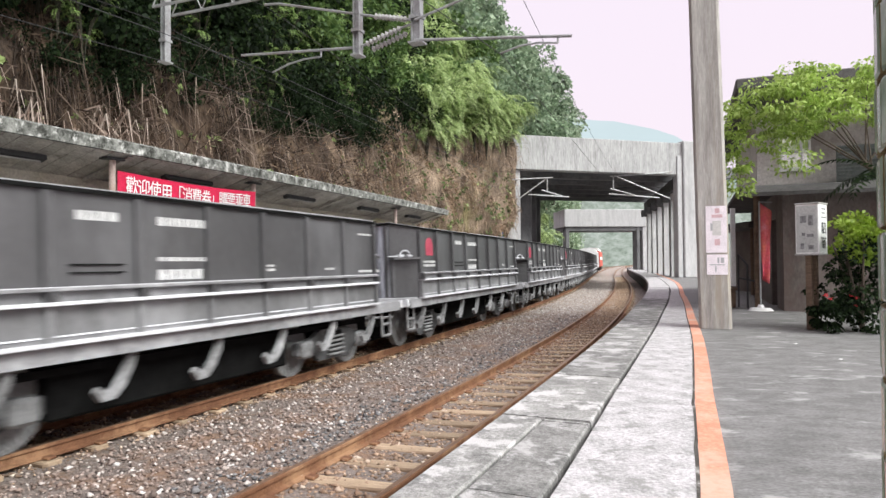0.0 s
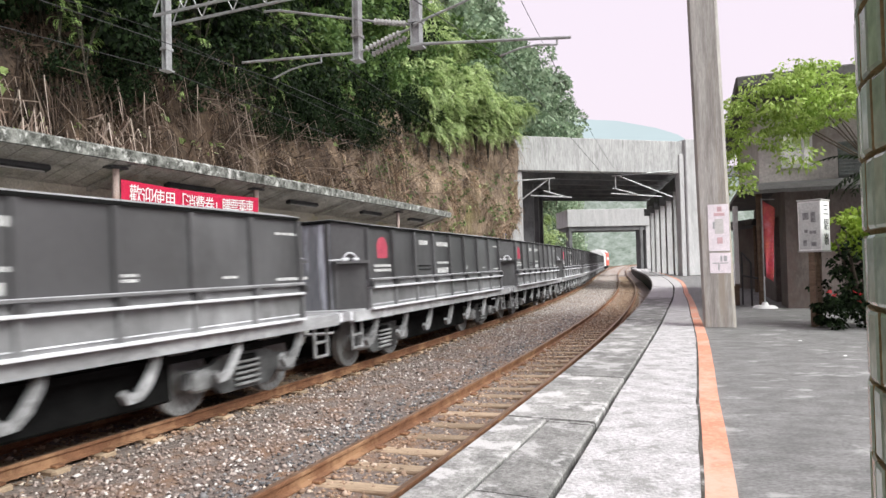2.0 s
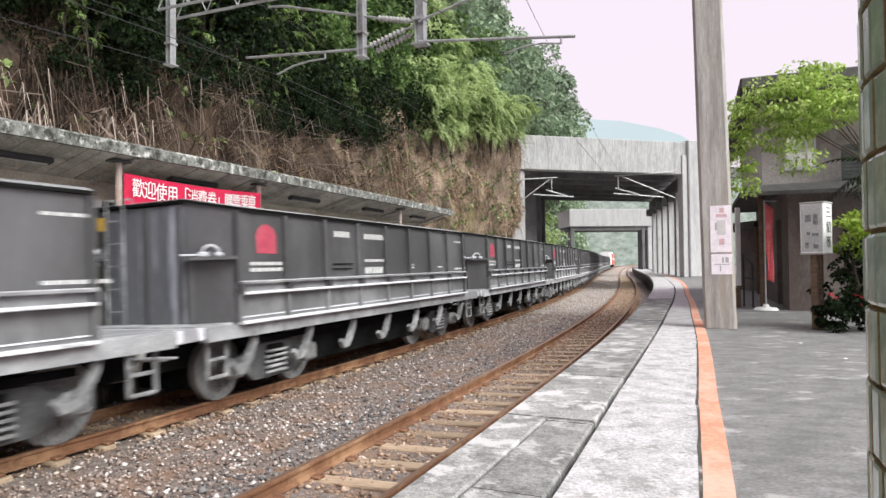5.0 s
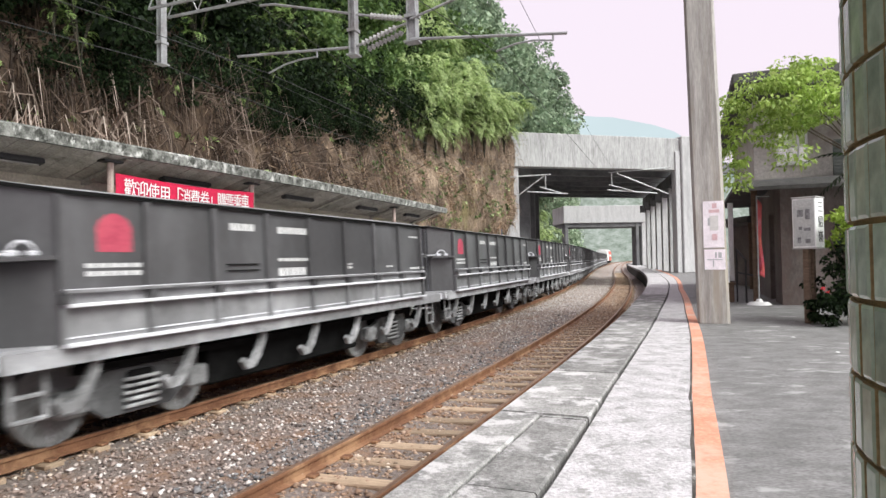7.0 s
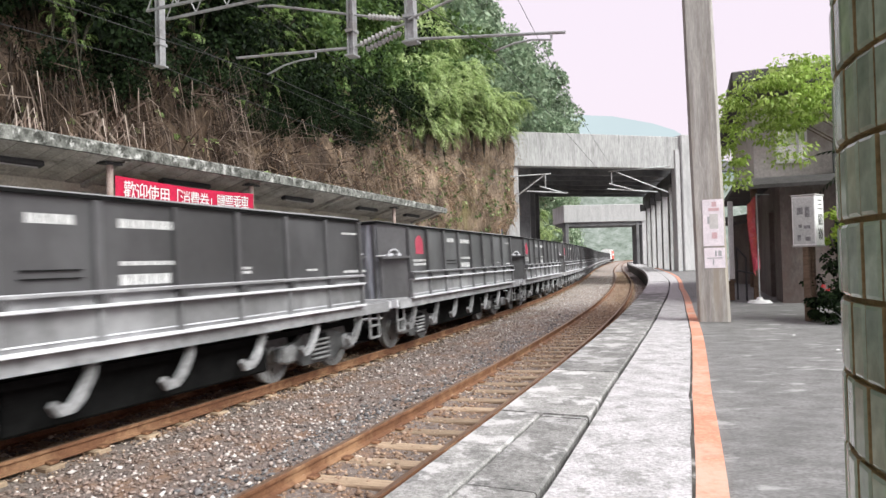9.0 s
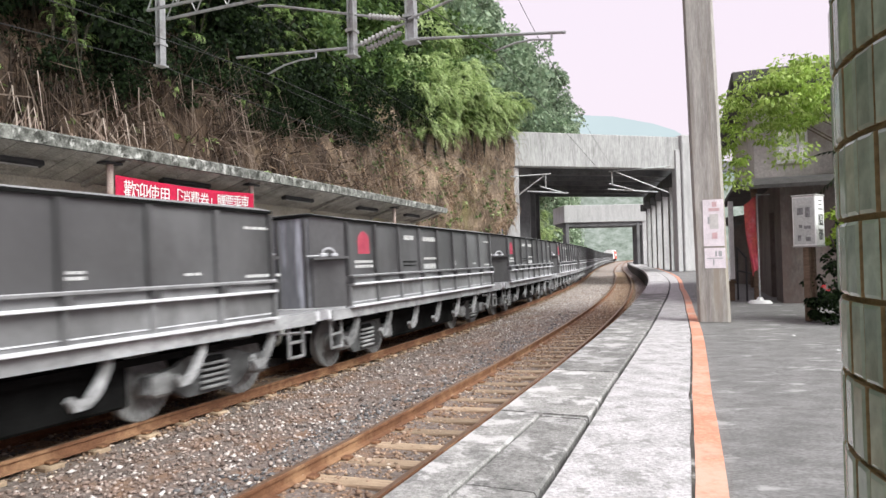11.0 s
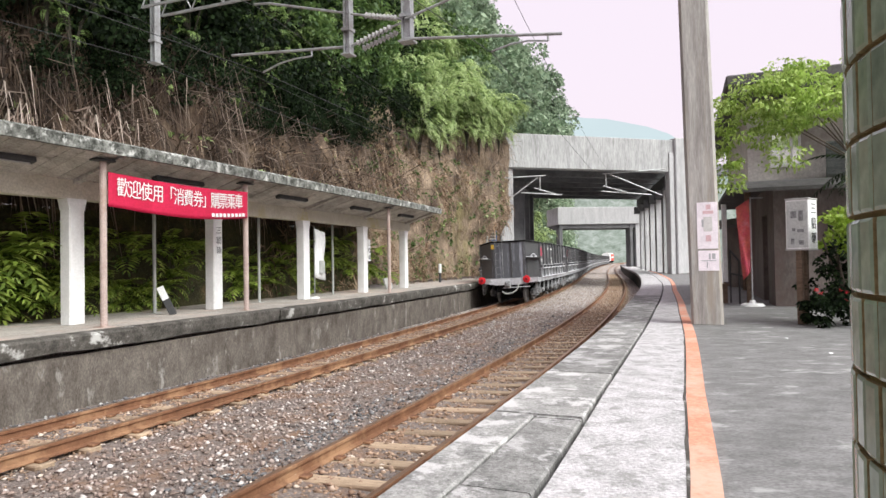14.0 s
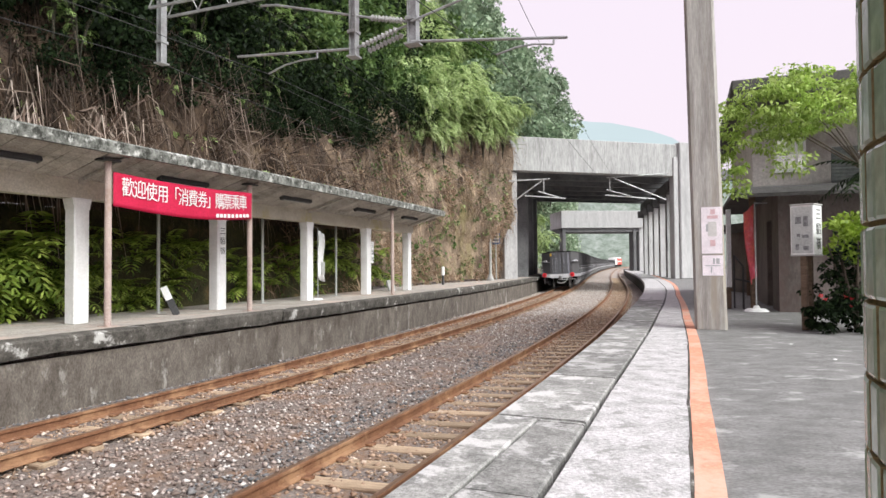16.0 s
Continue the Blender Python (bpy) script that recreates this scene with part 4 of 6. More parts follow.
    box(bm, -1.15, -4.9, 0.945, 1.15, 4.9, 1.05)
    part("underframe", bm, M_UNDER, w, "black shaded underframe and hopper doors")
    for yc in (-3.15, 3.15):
        # black box added between the wheels to close off light and view
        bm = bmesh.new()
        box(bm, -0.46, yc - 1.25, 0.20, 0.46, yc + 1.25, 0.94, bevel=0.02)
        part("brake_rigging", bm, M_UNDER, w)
        bogie(w, yc)
    for y in (-4.01, -2.29, 2.29, 4.01):
        wheelset(w, y)
    # painted marks on the platform side
    bm = bmesh.new()
    y0 = -HALF
    vs = [bm.verts.new((1.2635, y0 + 0.6 + a, 2.15 + b)) for a, b in ((-0.21, -0.19), (0.21, -0.19), (0.22, 0.06), (0.17, 0.14), (0.08, 0.195), (0.0, 0.215), (-0.08, 0.195), (-0.17, 0.14), (-0.22, 0.06))]
    bm.faces.new(vs)
    part("emblem", bm, M_LOGO, w, "faded red painted arch")
    for a, b, c, d in ((0.25, 0.95, 1.80, 1.845), (0.25, 0.95, 1.715, 1.765), (2.36, 2.86, 2.25, 2.345), (3.36, 4.16, 2.24, 2.335), (3.36, 4.05, 1.63, 1.745), (3.36, 4.16, 1.84, 1.885), (5.2, 5.45, 1.70, 1.735), (5.2, 5.45, 1.76, 1.79), (7.78, 8.52, 1.64, 1.68), (7.78, 8.35, 2.29, 2.325), (6.72, 7.0, 1.70, 1.73)):
        n = max(2, round((b - a) / 0.13))
        bm = bmesh.new()
        for k in range(n):
            l0 = a + (b - a) * k / n
            box(bm, 1.2605, y0 + l0, c, 1.2645, y0 + l0 + (b - a) / n * 0.82, d)
        part("marking", bm, M_MARK, w, "worn white stencilled marking")
    for z in (1.72, 1.80):
        bm = bmesh.new()
        box(bm, 1.262, y0 + 2.28, z, 1.285, y0 + 2.9, z + 0.015)
        part("card_holder", bm, M_UNDER, w)
    return w


NW = 18
PITCH, SPEED = 10.5, 9.3
wagons = [make_wagon()]
for k in range(1, NW):
    wagons.append(copy_thing(wagons[0], Matrix.Translation((0, -40 * k, 0))))
# the last wagon carries two red tail discs
for x in (-1.10, 0.80):
    bm = bmesh.new()
    lathe = [(0.155, -5.085), (0.155, -5.105), (0.12, -5.12), (0.085, -5.105), (0.085, -5.085)]
    for (r0, y0), (r1, y1) in zip(lathe[:-1], lathe[1:]):
        tube(bm, (x, y0, 1.02), (x, y1 - 1e-4, 1.02), r0, 20, r1)
    d = part("tail_disc", bm, M_LAMPRED, wagons[0], "round bright red tail disc")
    bm = bmesh.new()
    tube(bm, (x, -5.17, 1.02), (x, -5.111, 1.02), 0.06, 14)
    part("tail_lens", bm, plain("dark_red_lens", (0.25, 0.01, 0.02), 0.3), d)


def make_van():
    v = empty("covered_wagon")
    tagged(v, "pale roofed wagon coupled behind the locomotive", "railway wagon", "freight train wagons")
    bm = bmesh.new()
    prism(bm, [(-1.3, 1.0), (-1.3, 3.0), (-0.9, 3.45), (0, 3.62), (0.9, 3.45), (1.3, 3.0), (1.3, 1.0)], -4.9, 4.9, Matrix(((0, 1, 0, 0), (1, 0, 0, 0), (0, 0, 1, 0), (0, 0, 0, 1))))
    part("body", bm, M_WHITE, v)
    bm = bmesh.new()
    box(bm, -1.2, -5.0, 0.7, 1.2, 5.0, 0.998)
    part("underframe", bm, M_UNDER, v)
    for yc in (-3.15, 3.15):
        bogie(v, yc)
        wheelset(v, yc - 0.86)
        wheelset(v, yc + 0.86)
    return v


def make_loco():
    v = empty("locomotive")
    tagged(v, "red and white locomotive at the head of the freight train", "locomotive")
    red = plain("red_orange_loco_paint", (0.62, 0.10, 0.07), 0.45)
    bm = bmesh.new()
    prism(bm, [(-8.0, 1.0), (-8.0, 2.4), (-7.6, 3.3), (7.6, 3.3), (8.0, 2.4), (8.0, 1.0)], -1.4, 1.4)
    part("body", bm, red, v)
    bm = bmesh.new()
    prism(bm, [(-1.3, 3.3), (-1.1, 3.75), (0, 3.9), (1.1, 3.75), (1.3, 3.3)], -7.6, 7.6, Matrix(((0, 1, 0, 0), (1, 0, 0, 0), (0, 0, 1, 0), (0, 0, 0, 1))))
    part("roof", bm, M_WHITE, v, "white roof")
    for sx in (1, -1):
        bm = bmesh.new()
        box(bm, 1.402 * sx, -6.5, 2.0, 1.41 * sx, 6.5, 2.5)
        part("stripe", bm, M_WHITE, v, "white stripe along the body")
        bm = bmesh.new()
        box(bm, -0.95 * sx - 0.35, -7.9 * sx - 0.15, 2.45, -0.95 * sx + 0.35, -7.9 * sx + 0.15, 3.05)
        part("cab_window", bm, M_UNDER, v)
    bm = bmesh.new()
    box(bm, -1.2, -7.9, 0.5, 1.2, 7.9, 0.998)
    part("underframe", bm, M_UNDER, v)
    for yc in (-5, 5):
        bogie(v, yc)
        wheelset(v, yc - 0.86)
        wheelset(v, yc + 0.86)
    return v


van, loco = make_van(), make_loco()
van.matrix_basis, loco.matrix_basis = pose(0, 60, 0), pose(0, 90, 0)


def car_pose(s, reach):
    """Where a car stands whose middle is s along the far track, on bogies reach apart from it."""
    a, b = tp(s - reach, FAR), tp(s + reach, FAR)
    m = (a + b) / 2
    yaw = -math.degrees(math.atan2(b.x - a.x, b.y - a.y))
    return pose(m.x, m.y, CANT / 2, 0, -1.88, yaw)


# the train surges a little about its mean speed
SURGE_T = [0, 1.5, 2.0, 2.5, 3.5, 4.0, 6.5, 7.0, 7.5, 11.0, 11.5, 12.0, 16.0]
SURGE = [0.10, 0.07, 0.05, 0.03, 0.05, 0.24, 0.05, 0.22, 0.0, -0.2, -0.5, 0.0, 0.0]


def motions():
    walk(red_cloth, [(t, pose(0, 0, 0, 0, 0, a)) for t, a in ((0, 5), (1.5, -8), (2.5, 6), (3.5, -4), (4.2, 8), (6.3, 30), (7, 42), (8, 75), (9, 105), (11.5, 140), (12.5, 165), (13, 158), (13.5, 150), (14.5, 168), (15.2, 140), (16, 115))])
    walk(white_cloth, [(t, pose(0, 0, 0, 0, 0, a)) for t, a in ((0, 0), (12, 0), (12.8, 10), (13.6, -12), (14.4, 8), (15.2, -6), (16, 12))])
    times = [i * 0.5 for i in range(33)]
    last = -101.74 + HALF
    cars = [(w, last + PITCH * i, 3.15) for i, w in enumerate(wagons)]
    cars += [(van, last + PITCH * NW, 3.15), (loco, last + PITCH * NW + 13.7, 5.0)]
    turns = [i / 15 for i in range(241)]
    for car, s, reach in cars:
        walk(car, [(t, car_pose(s + SPEED * t + float(np.interp(t, SURGE_T, SURGE)), reach)) for t in times])
        for o in car.children:
            if o.name.startswith("wheelset"):
                y = o.location.y
                walk(o, [(t, Matrix.Translation((0, y, 0.43)) @ Matrix.Rotation(-SPEED * t / 0.43, 4, "X")) for t in turns])

# ---- overhead line ----
cat_m = tm(10.0)
gantry = empty("overhead_gantry", cat_m)
tagged(gantry, "grey steel overhead line gantry with hanging posts and insulated arms", "overhead gantry")


def hpost(x, z0, z1, w=0.13):
    bm = bmesh.new()
    box(bm, x - w / 2, -0.065, z0, x - w / 2 + 0.014, 0.065, z1)
    box(bm, x + w / 2 - 0.014, -0.065, z0, x + w / 2, 0.065, z1)
    box(bm, x - w / 2, -0.008, z0, x + w / 2, 0.008, z1)
    part("hanging_post", bm, M_STEEL, gantry)
    bm = bmesh.new()
    box(bm, x - w * 0.75, -0.10, z0 - 0.012, x + w * 0.75, 0.10, z0 + 0.012)
    part("end_plate", bm, M_STEEL, gantry)
    bm = bmesh.new()
    box(bm, x - w * 0.65, -0.09, z0 + 0.36, x + w * 0.65, 0.09, z0 + 0.41)
    part("clamp", bm, M_STEEL, gantry)


hpost(-5.93, 5.46, 7.1, 0.11)
hpost(-2.02, 5.08, 7.1, 0.11)
hpost(-1.01, 5.14, 7.1, 0.15)
for zc in (6.39, 7.05):
    for yy in (-0.22, 0.22):
        bm = bmesh.new()
        box(bm, -6.0, yy - 0.02, zc - 0.02, 4.3, yy + 0.02, zc + 0.02)
        part("truss_chord", bm, M_STEEL, gantry)
for k in range(15):
    x = -6.0 + k * 0.69
    for yy in (-0.22, 0.22):
        bm = bmesh.new()
        tube(bm, (x, yy, 6.40), (x + 0.345, yy, 7.04), 0.012, 6)
        tube(bm, (x + 0.345, yy, 7.04), (x + 0.69, yy, 6.40), 0.012, 6)
        part("truss_web", bm, M_STEEL, gantry)
for x in (4.35,):
    bm = bmesh.new()
    zb = 0.7 if x > 0 else 0.8
    box(bm, x - 0.13, -0.13, 6.2 if x > 0 else zb, x + 0.13, 0.13, 7.3)
    part("mast", bm, M_STEEL, gantry)


def rod(pts, r, material, name):
    bm = bmesh.new()
    poly_tube(bm, pts, r, 8)
    return part(name, bm, material, gantry)


def insulator(a, b):
    a, b = Vector(a), Vector(b)
    bm = bmesh.new()
    n = 9
    tube(bm, a, b, 0.022, 8)
    for k in range(n):
        p = a.lerp(b, (k + 0.5) / n)
        d = (b - a).normalized() * 0.014
        tube(bm, p - d, p + d, 0.05, 12, 0.034)
    part("insulator", bm, M_PORCELAIN, gantry, "ribbed grey porcelain insulator")


rod([(-4.25, 0, 5.37), (-2.02, 0, 5.21), (-1.87, 0, 5.24)], 0.022, M_STEEL, "arm")
rod([(-3.62, 0, 5.01), (-3.3, 0, 5.11), (-3.0, 0, 5.15), (-2.69, 0, 5.15), (-2.69, 0, 5.26)], 0.015, M_STEEL, "steady_arm")
rod([(-3.78, 0, 6.16), (-3.5, 0, 6.13), (-1.72, 0, 5.65)], 0.020, M_STEEL, "top_tube")
insulator((-1.72, 0, 5.65), (-1.17, 0, 5.52))
insulator((-1.87, 0, 5.24), (-1.27, 0, 5.41))
insulator((-1.82, 0.1, 5.18), (-1.22, 0.1, 5.35))
rod([(-1.3, 0, 5.40), (-1.01, 0, 5.46), (-1.17, 0, 5.52)], 0.018, M_STEEL, "joint")
rod([(-1.01, -0.08, 5.16), (1.31, -0.08, 4.90)], 0.022, M_STEEL, "arm")
rod([(0.31, -0.08, 4.79), (0.6, -0.08, 4.86), (0.85, -0.08, 4.87), (1.12, -0.08, 4.83), (1.12, -0.08, 4.93)], 0.015, M_STEEL, "steady_arm")
rod([(-1.01, -0.08, 5.46), (-0.24, -0.08, 5.65), (1.6, -0.08, 6.2)], 0.020, M_STEEL, "top_tube")


def wire(pts, r, label):
    bm = bmesh.new()
    dr = (Vector(pts[-1]) - Vector(pts[0])).normalized()
    sx_ = dr.cross(Vector((0, 0, 1))).normalized() if abs(dr.z) < 0.95 else Vector((1, 0, 0))
    sy_ = dr.cross(sx_)
    rings = [[bm.verts.new(Vector(p) + (sx_ * math.cos(k * 1.2566) + sy_ * math.sin(k * 1.2566)) * r) for k in range(5)] for p in pts]
    for a, b in zip(rings[:-1], rings[1:]):
        for k in range(5):
            bm.faces.new((a[k], a[(k + 1) % 5], b[(k + 1) % 5], b[k]))
    tagged(mesh_ob("overhead_wire", bm, M_WIRE), label, "wire", "overhead wires")


def span(off0, z0, off1, z1, sag, s0=10.0, s1=41.0):
    a, b = tp(s0, off0, z0), tp(s1, off1, z1)
    return [a.lerp(b, k / 12) - Vector((0, 0, sag * 4 * (k / 12) * (1 - k / 12))) for k in range(13)]


def back(off, z, sag=0.2):
    a, b = tp(10.0, off, z), tp(-32.0, off * 0.9 - 0.4, z)
    return [a.lerp(b, k / 8) - Vector((0, 0, sag * 4 * (k / 8) * (1 - k / 8))) for k in range(9)]


for off0, z0, off1, z1, sag, r in ((-3.62, 5.0, -3.9, 5.5, 0.0, 0.009), (-3.75, 6.12, -3.9, 6.6, 0.45, 0.008), (0.31, 4.79, 0.1, 5.5, 0.0, 0.009), (0.3, 6.25, 0.1, 6.7, 0.4, 0.008), (-5.93, 5.47, -6.6, 6.4, 0.35, 0.010), (-6.3, 6.3, -6.9, 7.0, 0.3, 0.008)):
    wire(back(off0, z0, sag)[::-1][:-1] + span(off0, z0, off1, z1, sag), r * 0.65, "thin dark overhead line wire")

# arms under the viaduct
arms = empty("line_bracket")
tagged(arms, "pale steel line brackets fixed to the viaduct front", "line bracket")
for pts in (((4.2, 39.3, 6.9), (6.7, 39.3, 7.0)), ((4.6, 39.3, 5.7), (6.25, 39.3, 6.9)), ((6.35, 39.3, 7.0), (6.35, 39.3, 6.1)), ((5.2, 39.3, 5.98), (7.7, 39.3, 5.8)), ((6.0, 39.3, 6.25), (7.3, 39.3, 5.85)),
            ((11.0, 42.3, 7.45), (15.2, 42.6, 7.75)), ((11.5, 42.3, 7.4), (15.0, 42.6, 6.0)), ((11.2, 42.3, 7.4), (11.2, 42.3, 6.6)), ((10.9, 42.3, 6.3), (14.3, 42.6, 6.05)), ((11.0, 42.3, 6.65), (12.6, 42.3, 6.2))):
    bm = bmesh.new()
    tube(bm, pts[0], pts[1], 0.045, 7)
    part("bracket_tube", bm, M_STEEL, arms)

# ---- big pole on the platform ----
pole = empty("line_pole", Matrix.Translation((4.49, 10.72, PZ)) @ Matrix.Rotation(radians(-23), 4, "Z"))
tagged(pole, "thick weathered grey pole with paper notices on the platform", "pole")
bm = bmesh.new()
lv = [(0, 0.25), (0.6, 0.248), (2.2, 0.243), (4.2, 0.236), (7.6, 0.222)]
rings = []
for z, r in lv:
    c = 0.045
    dx = -0.020 * z
    rings.append([bm.verts.new((x + dx, y, z)) for x, y in ((r - c, -r), (r, -r + c), (r, r - c), (r - c, r), (-r + c, r), (-r, r - c), (-r, -r + c), (-r + c, -r))])
for a, b in zip(rings[:-1], rings[1:]):
    for k in range(8):
        bm.faces.new((a[k], a[(k + 1) % 8], b[(k + 1) % 8], b[k]))
bm.faces.new(rings[0])
bm.faces.new(rings[-1][::-1])
part("shaft", bm, M_POLE, pole)
for z0, z1, nm in ((1.24, 2.00, "upper notice"), (0.88, 1.21, "lower notice")):
    bm = bmesh.new()
    dx = 0.06 - 0.020 * z0
    box(bm, -0.16 + dx, -0.2535, z0, 0.155 + dx, -0.243, z1)
    sheet = part("paper_notice", bm, M_PAPER, pole, "white paper notice stuck to the pole")
    ink = plain("faded_pink_ink", (0.70, 0.48, 0.50), 0.8)
    grey = plain("faded_grey_ink", (0.45, 0.45, 0.46), 0.8)
    rows = ((-0.02, 0.64, 0.05, 0.72, ink), (-0.07, 0.57, 0.09, 0.62, ink), (-0.06, 0.28, 0.07, 0.52, plain("pale_print", (0.66, 0.64, 0.62), 0.8)), (-0.03, 0.12, 0.05, 0.22, ink), (-0.09, 0.36, -0.05, 0.48, grey)) if z1 > 1.9 else ((-0.12, 0.155, 0.11, 0.17, grey), (-0.035, 0.05, -0.015, 0.145, grey), (0.0, 0.19, 0.03, 0.28, grey), (0.05, 0.19, 0.10, 0.28, grey))
    for x0, a, x1, b, mt in rows:
        bm = bmesh.new()
        box(bm, x0 + dx, -0.2565, z0 + a, x1 + dx, -0.2537, z0 + b)
        part("print_bar", bm, mt, sheet)

# ---- tiled pillar ----
PC = Vector((0.858, 0.584, 0))
PRAD = 0.40
pillar = empty("tiled_pillar", Matrix.Translation((PC.x, PC.y, PZ)))
tagged(pillar, "round pillar clad in green glazed tiles with brown grout", "pillar", kind="structure")
bm = bmesh.new()
tube(bm, (0, 0, -0.02), (0, 0, 3.4), PRAD - 0.003, 72)
part("core", bm, M_GROUT, pillar, "brown mossy grout between the tiles")
NT = 62
TW = 2 * math.pi * PRAD / NT


def tile_bm(bm, m=None):
    w, hh, d = TW * 0.5 - 0.0026, 0.0445 - 0.0035, 0.0050
    vs = [bm.verts.new((x, y, z)) for x, y, z in (
        (-w, 0.004, -hh), (w, 0.004, -hh), (w, 0.004, hh), (-w, 0.004, hh),
        (-w, -d * 0.55, -hh), (w, -d * 0.55, -hh), (w, -d * 0.55, hh), (-w, -d * 0.55, hh),
        (-w * 0.76, -d, -hh + 0.004), (w * 0.76, -d, -hh + 0.004), (w * 0.76, -d, hh - 0.004), (-w * 0.76, -d, hh - 0.004))]
    fs = [(0, 1, 5, 4), (1, 2, 6, 5), (2, 3, 7, 6), (3, 0, 4, 7), (4, 5, 9, 8), (5, 6, 10, 9), (6, 7, 11, 10), (7, 4, 8, 11), (8, 9, 10, 11)]
    for f in fs:
        bm.faces.new([vs[i] for i in f])
    if m is not None:
        bmesh.ops.transform(bm, matrix=m, verts=vs)


bm = bmesh.new()
tile_bm(bm)
tile_me = bpy.data.meshes.new("tile")
bm.to_mesh(tile_me)
bm.free()
tile_me.materials.append(M_TILE)
tile_me.materials.append(M_GROUT)
for p in tile_me.polygons:
    p.material_index = 1 if p.index < 4 else 0
a0 = math.atan2(-PC.y, -PC.x)
rest_v, rest_f = [], []
JZ = 1.898 - PZ


def tile_m(k, row):
    ang = a0 + (k + 0.35) * 2 * math.pi / NT
    off = 0.0006 * ((k * 7 + row * 13) % 5 - 2)
    return Matrix.Translation(((PRAD + off) * math.cos(ang), (PRAD + off) * math.sin(ang), JZ + 0.089 * (row + 0.5))) @ Matrix.Rotation(ang + math.pi / 2, 4, "Z")


proto = [(v.co.copy()) for v in tile_me.vertices]
pfaces = [tuple(p.vertices) for p in tile_me.polygons]
for row in range(-12, 25):
    for k in range(-NT // 2, NT // 2):
        m = tile_m(k, row)
        if -6 <= row < 7 and -18 <= k <= 2:
            o = new("tile", tile_me)
            o.parent, o.matrix_basis = pillar, m
        else:
            n0 = len(rest_v)
            rest_v += [m @ c for c in proto]
            rest_f += [tuple(i + n0 for i in f) for f in pfaces]
o = raw_ob("tile_cladding", rest_v, rest_f, M_TILE, pillar)
o.data.materials.append(M_GROUT)
for p in o.data.polygons:
    p.material_index = 1 if p.index % 9 < 4 else 0
tagged(o, kind="stuff")

# ---- station building beside the platform ----
M_BWALL = surface("stained_grey_brown_render", (0.115, 0.096, 0.087), (0.205, 0.175, 0.16), 1.4, (0.12, 0.082, 0.074), 25, stretch=(1, 1, 0.5))
M_UPWALL = surface("pale_upper_render", (0.46, 0.43, 0.40), (0.64, 0.61, 0.58), 1.4, (0.30, 0.27, 0.25), 25)
M_BROOF = surface("dark_roof_slab", (0.07, 0.068, 0.066), (0.13, 0.125, 0.12), 2.0, None, 25)
M_PALEPANE = plain("mirroring_pane", (0.90, 0.89, 0.90), 0.06, 1.0, 0.5)
M_WOOD = surface("old_brown_wood", (0.11, 0.075, 0.05), (0.20, 0.14, 0.10), 3, None, 25, stretch=(1, 1, 6))
M_BAL = surface("grey_green_mesh", (0.10, 0.115, 0.11), (0.18, 0.19, 0.185), 4, None, 30)

house = empty("station_house", Matrix.Translation((7.42, 14.1, 0)) @ Matrix.Rotation(radians(-21), 4, "Z") @ Matrix.Translation((-7.42, -14.1, 0)))
tagged(house, "two-storey dark rendered station house with flat overhanging roof", "house")
bm = bmesh.new()
box(bm, 7.42, 14.1, PZ - 0.1, 13.0, 14.35, 3.45)
part("front_wall", bm, M_BWALL, house, "stained grey-brown rendered wall")
bm = bmesh.new()
box(bm, 7.42, 14.35, PZ - 0.1, 7.67, 15.3, 3.45)
box(bm, 7.42, 16.3, PZ - 0.1, 7.67, 22.0, 3.45)
box(bm, 7.42, 15.3, 2.85, 7.67, 16.3, 3.45)
part("side_wall", bm, M_BWALL, house, "stained grey-brown rendered wall with a door opening")
bm = bmesh.new()
box(bm, 7.55, 15.32, PZ - 0.02, 7.60, 16.28, 2.84)
part("door", bm, M_WOOD, house, "old brown wooden door")
bm = bmesh.new()
box(bm, 7.0, 14.9, 3.45, 7.25, 22.0, 5.45)
box(bm, 7.25, 14.9, 3.45, 7.48, 15.1, 5.45)
box(bm, 8.08, 14.9, 3.45, 13.0, 15.1, 5.45)
box(bm, 7.48, 14.9, 3.45, 8.08, 15.1, 3.93)
box(bm, 7.48, 14.9, 4.72, 8.08, 15.1, 5.45)
part("upper_wall", bm, M_UPWALL, house, "pale weathered upper wall")
bm = bmesh.new()
box(bm, 6.55, 13.7, 5.45, 13.4, 22.4, 5.57)
box(bm, 6.50, 13.65, 5.57, 13.45, 22.45, 5.83, bevel=0.03)
part("roof", bm, M_BROOF, house, "dark flat roof slab with deep eaves")
bm = bmesh.new()
prism(bm, [(13.35, 3.22), (13.35, 3.30), (13.75, 3.46), (14.3, 3.54), (22.0, 3.54), (22.0, 3.44), (14.3, 3.44), (13.75, 3.37)], 6.58, 13.0)
part("awning", bm, M_BROOF, house, "dark curved awning between the storeys")
win = None
for x0, z0, x1, z1 in ((7.46, 3.90, 8.10, 3.97), (7.46, 4.68, 8.10, 4.75), (7.46, 3.97, 7.51, 4.68), (8.06, 3.97, 8.10, 4.68), (7.89, 3.97, 7.93, 4.68), (7.51, 4.32, 7.89, 4.345)):
    bm = bmesh.new()
    box(bm, x0, 14.83, z0, x1, 14.97, z1)
    if win is None:
        win = part("window", bm, M_WHITE, house, "white framed upper window")
    else:
        part("frame_bar", bm, M_WHITE, win)
for x0, z0, x1, z1 in ((7.51, 3.97, 7.89, 4.32), (7.51, 4.345, 7.89, 4.68), (7.93, 3.97, 8.06, 4.68)):
    bm = bmesh.new()
    box(bm, x0, 14.88, z0, x1, 14.90, z1)
    part("pane", bm, M_PALEPANE, win, "pane mirroring the bright sky")
bm = bmesh.new()
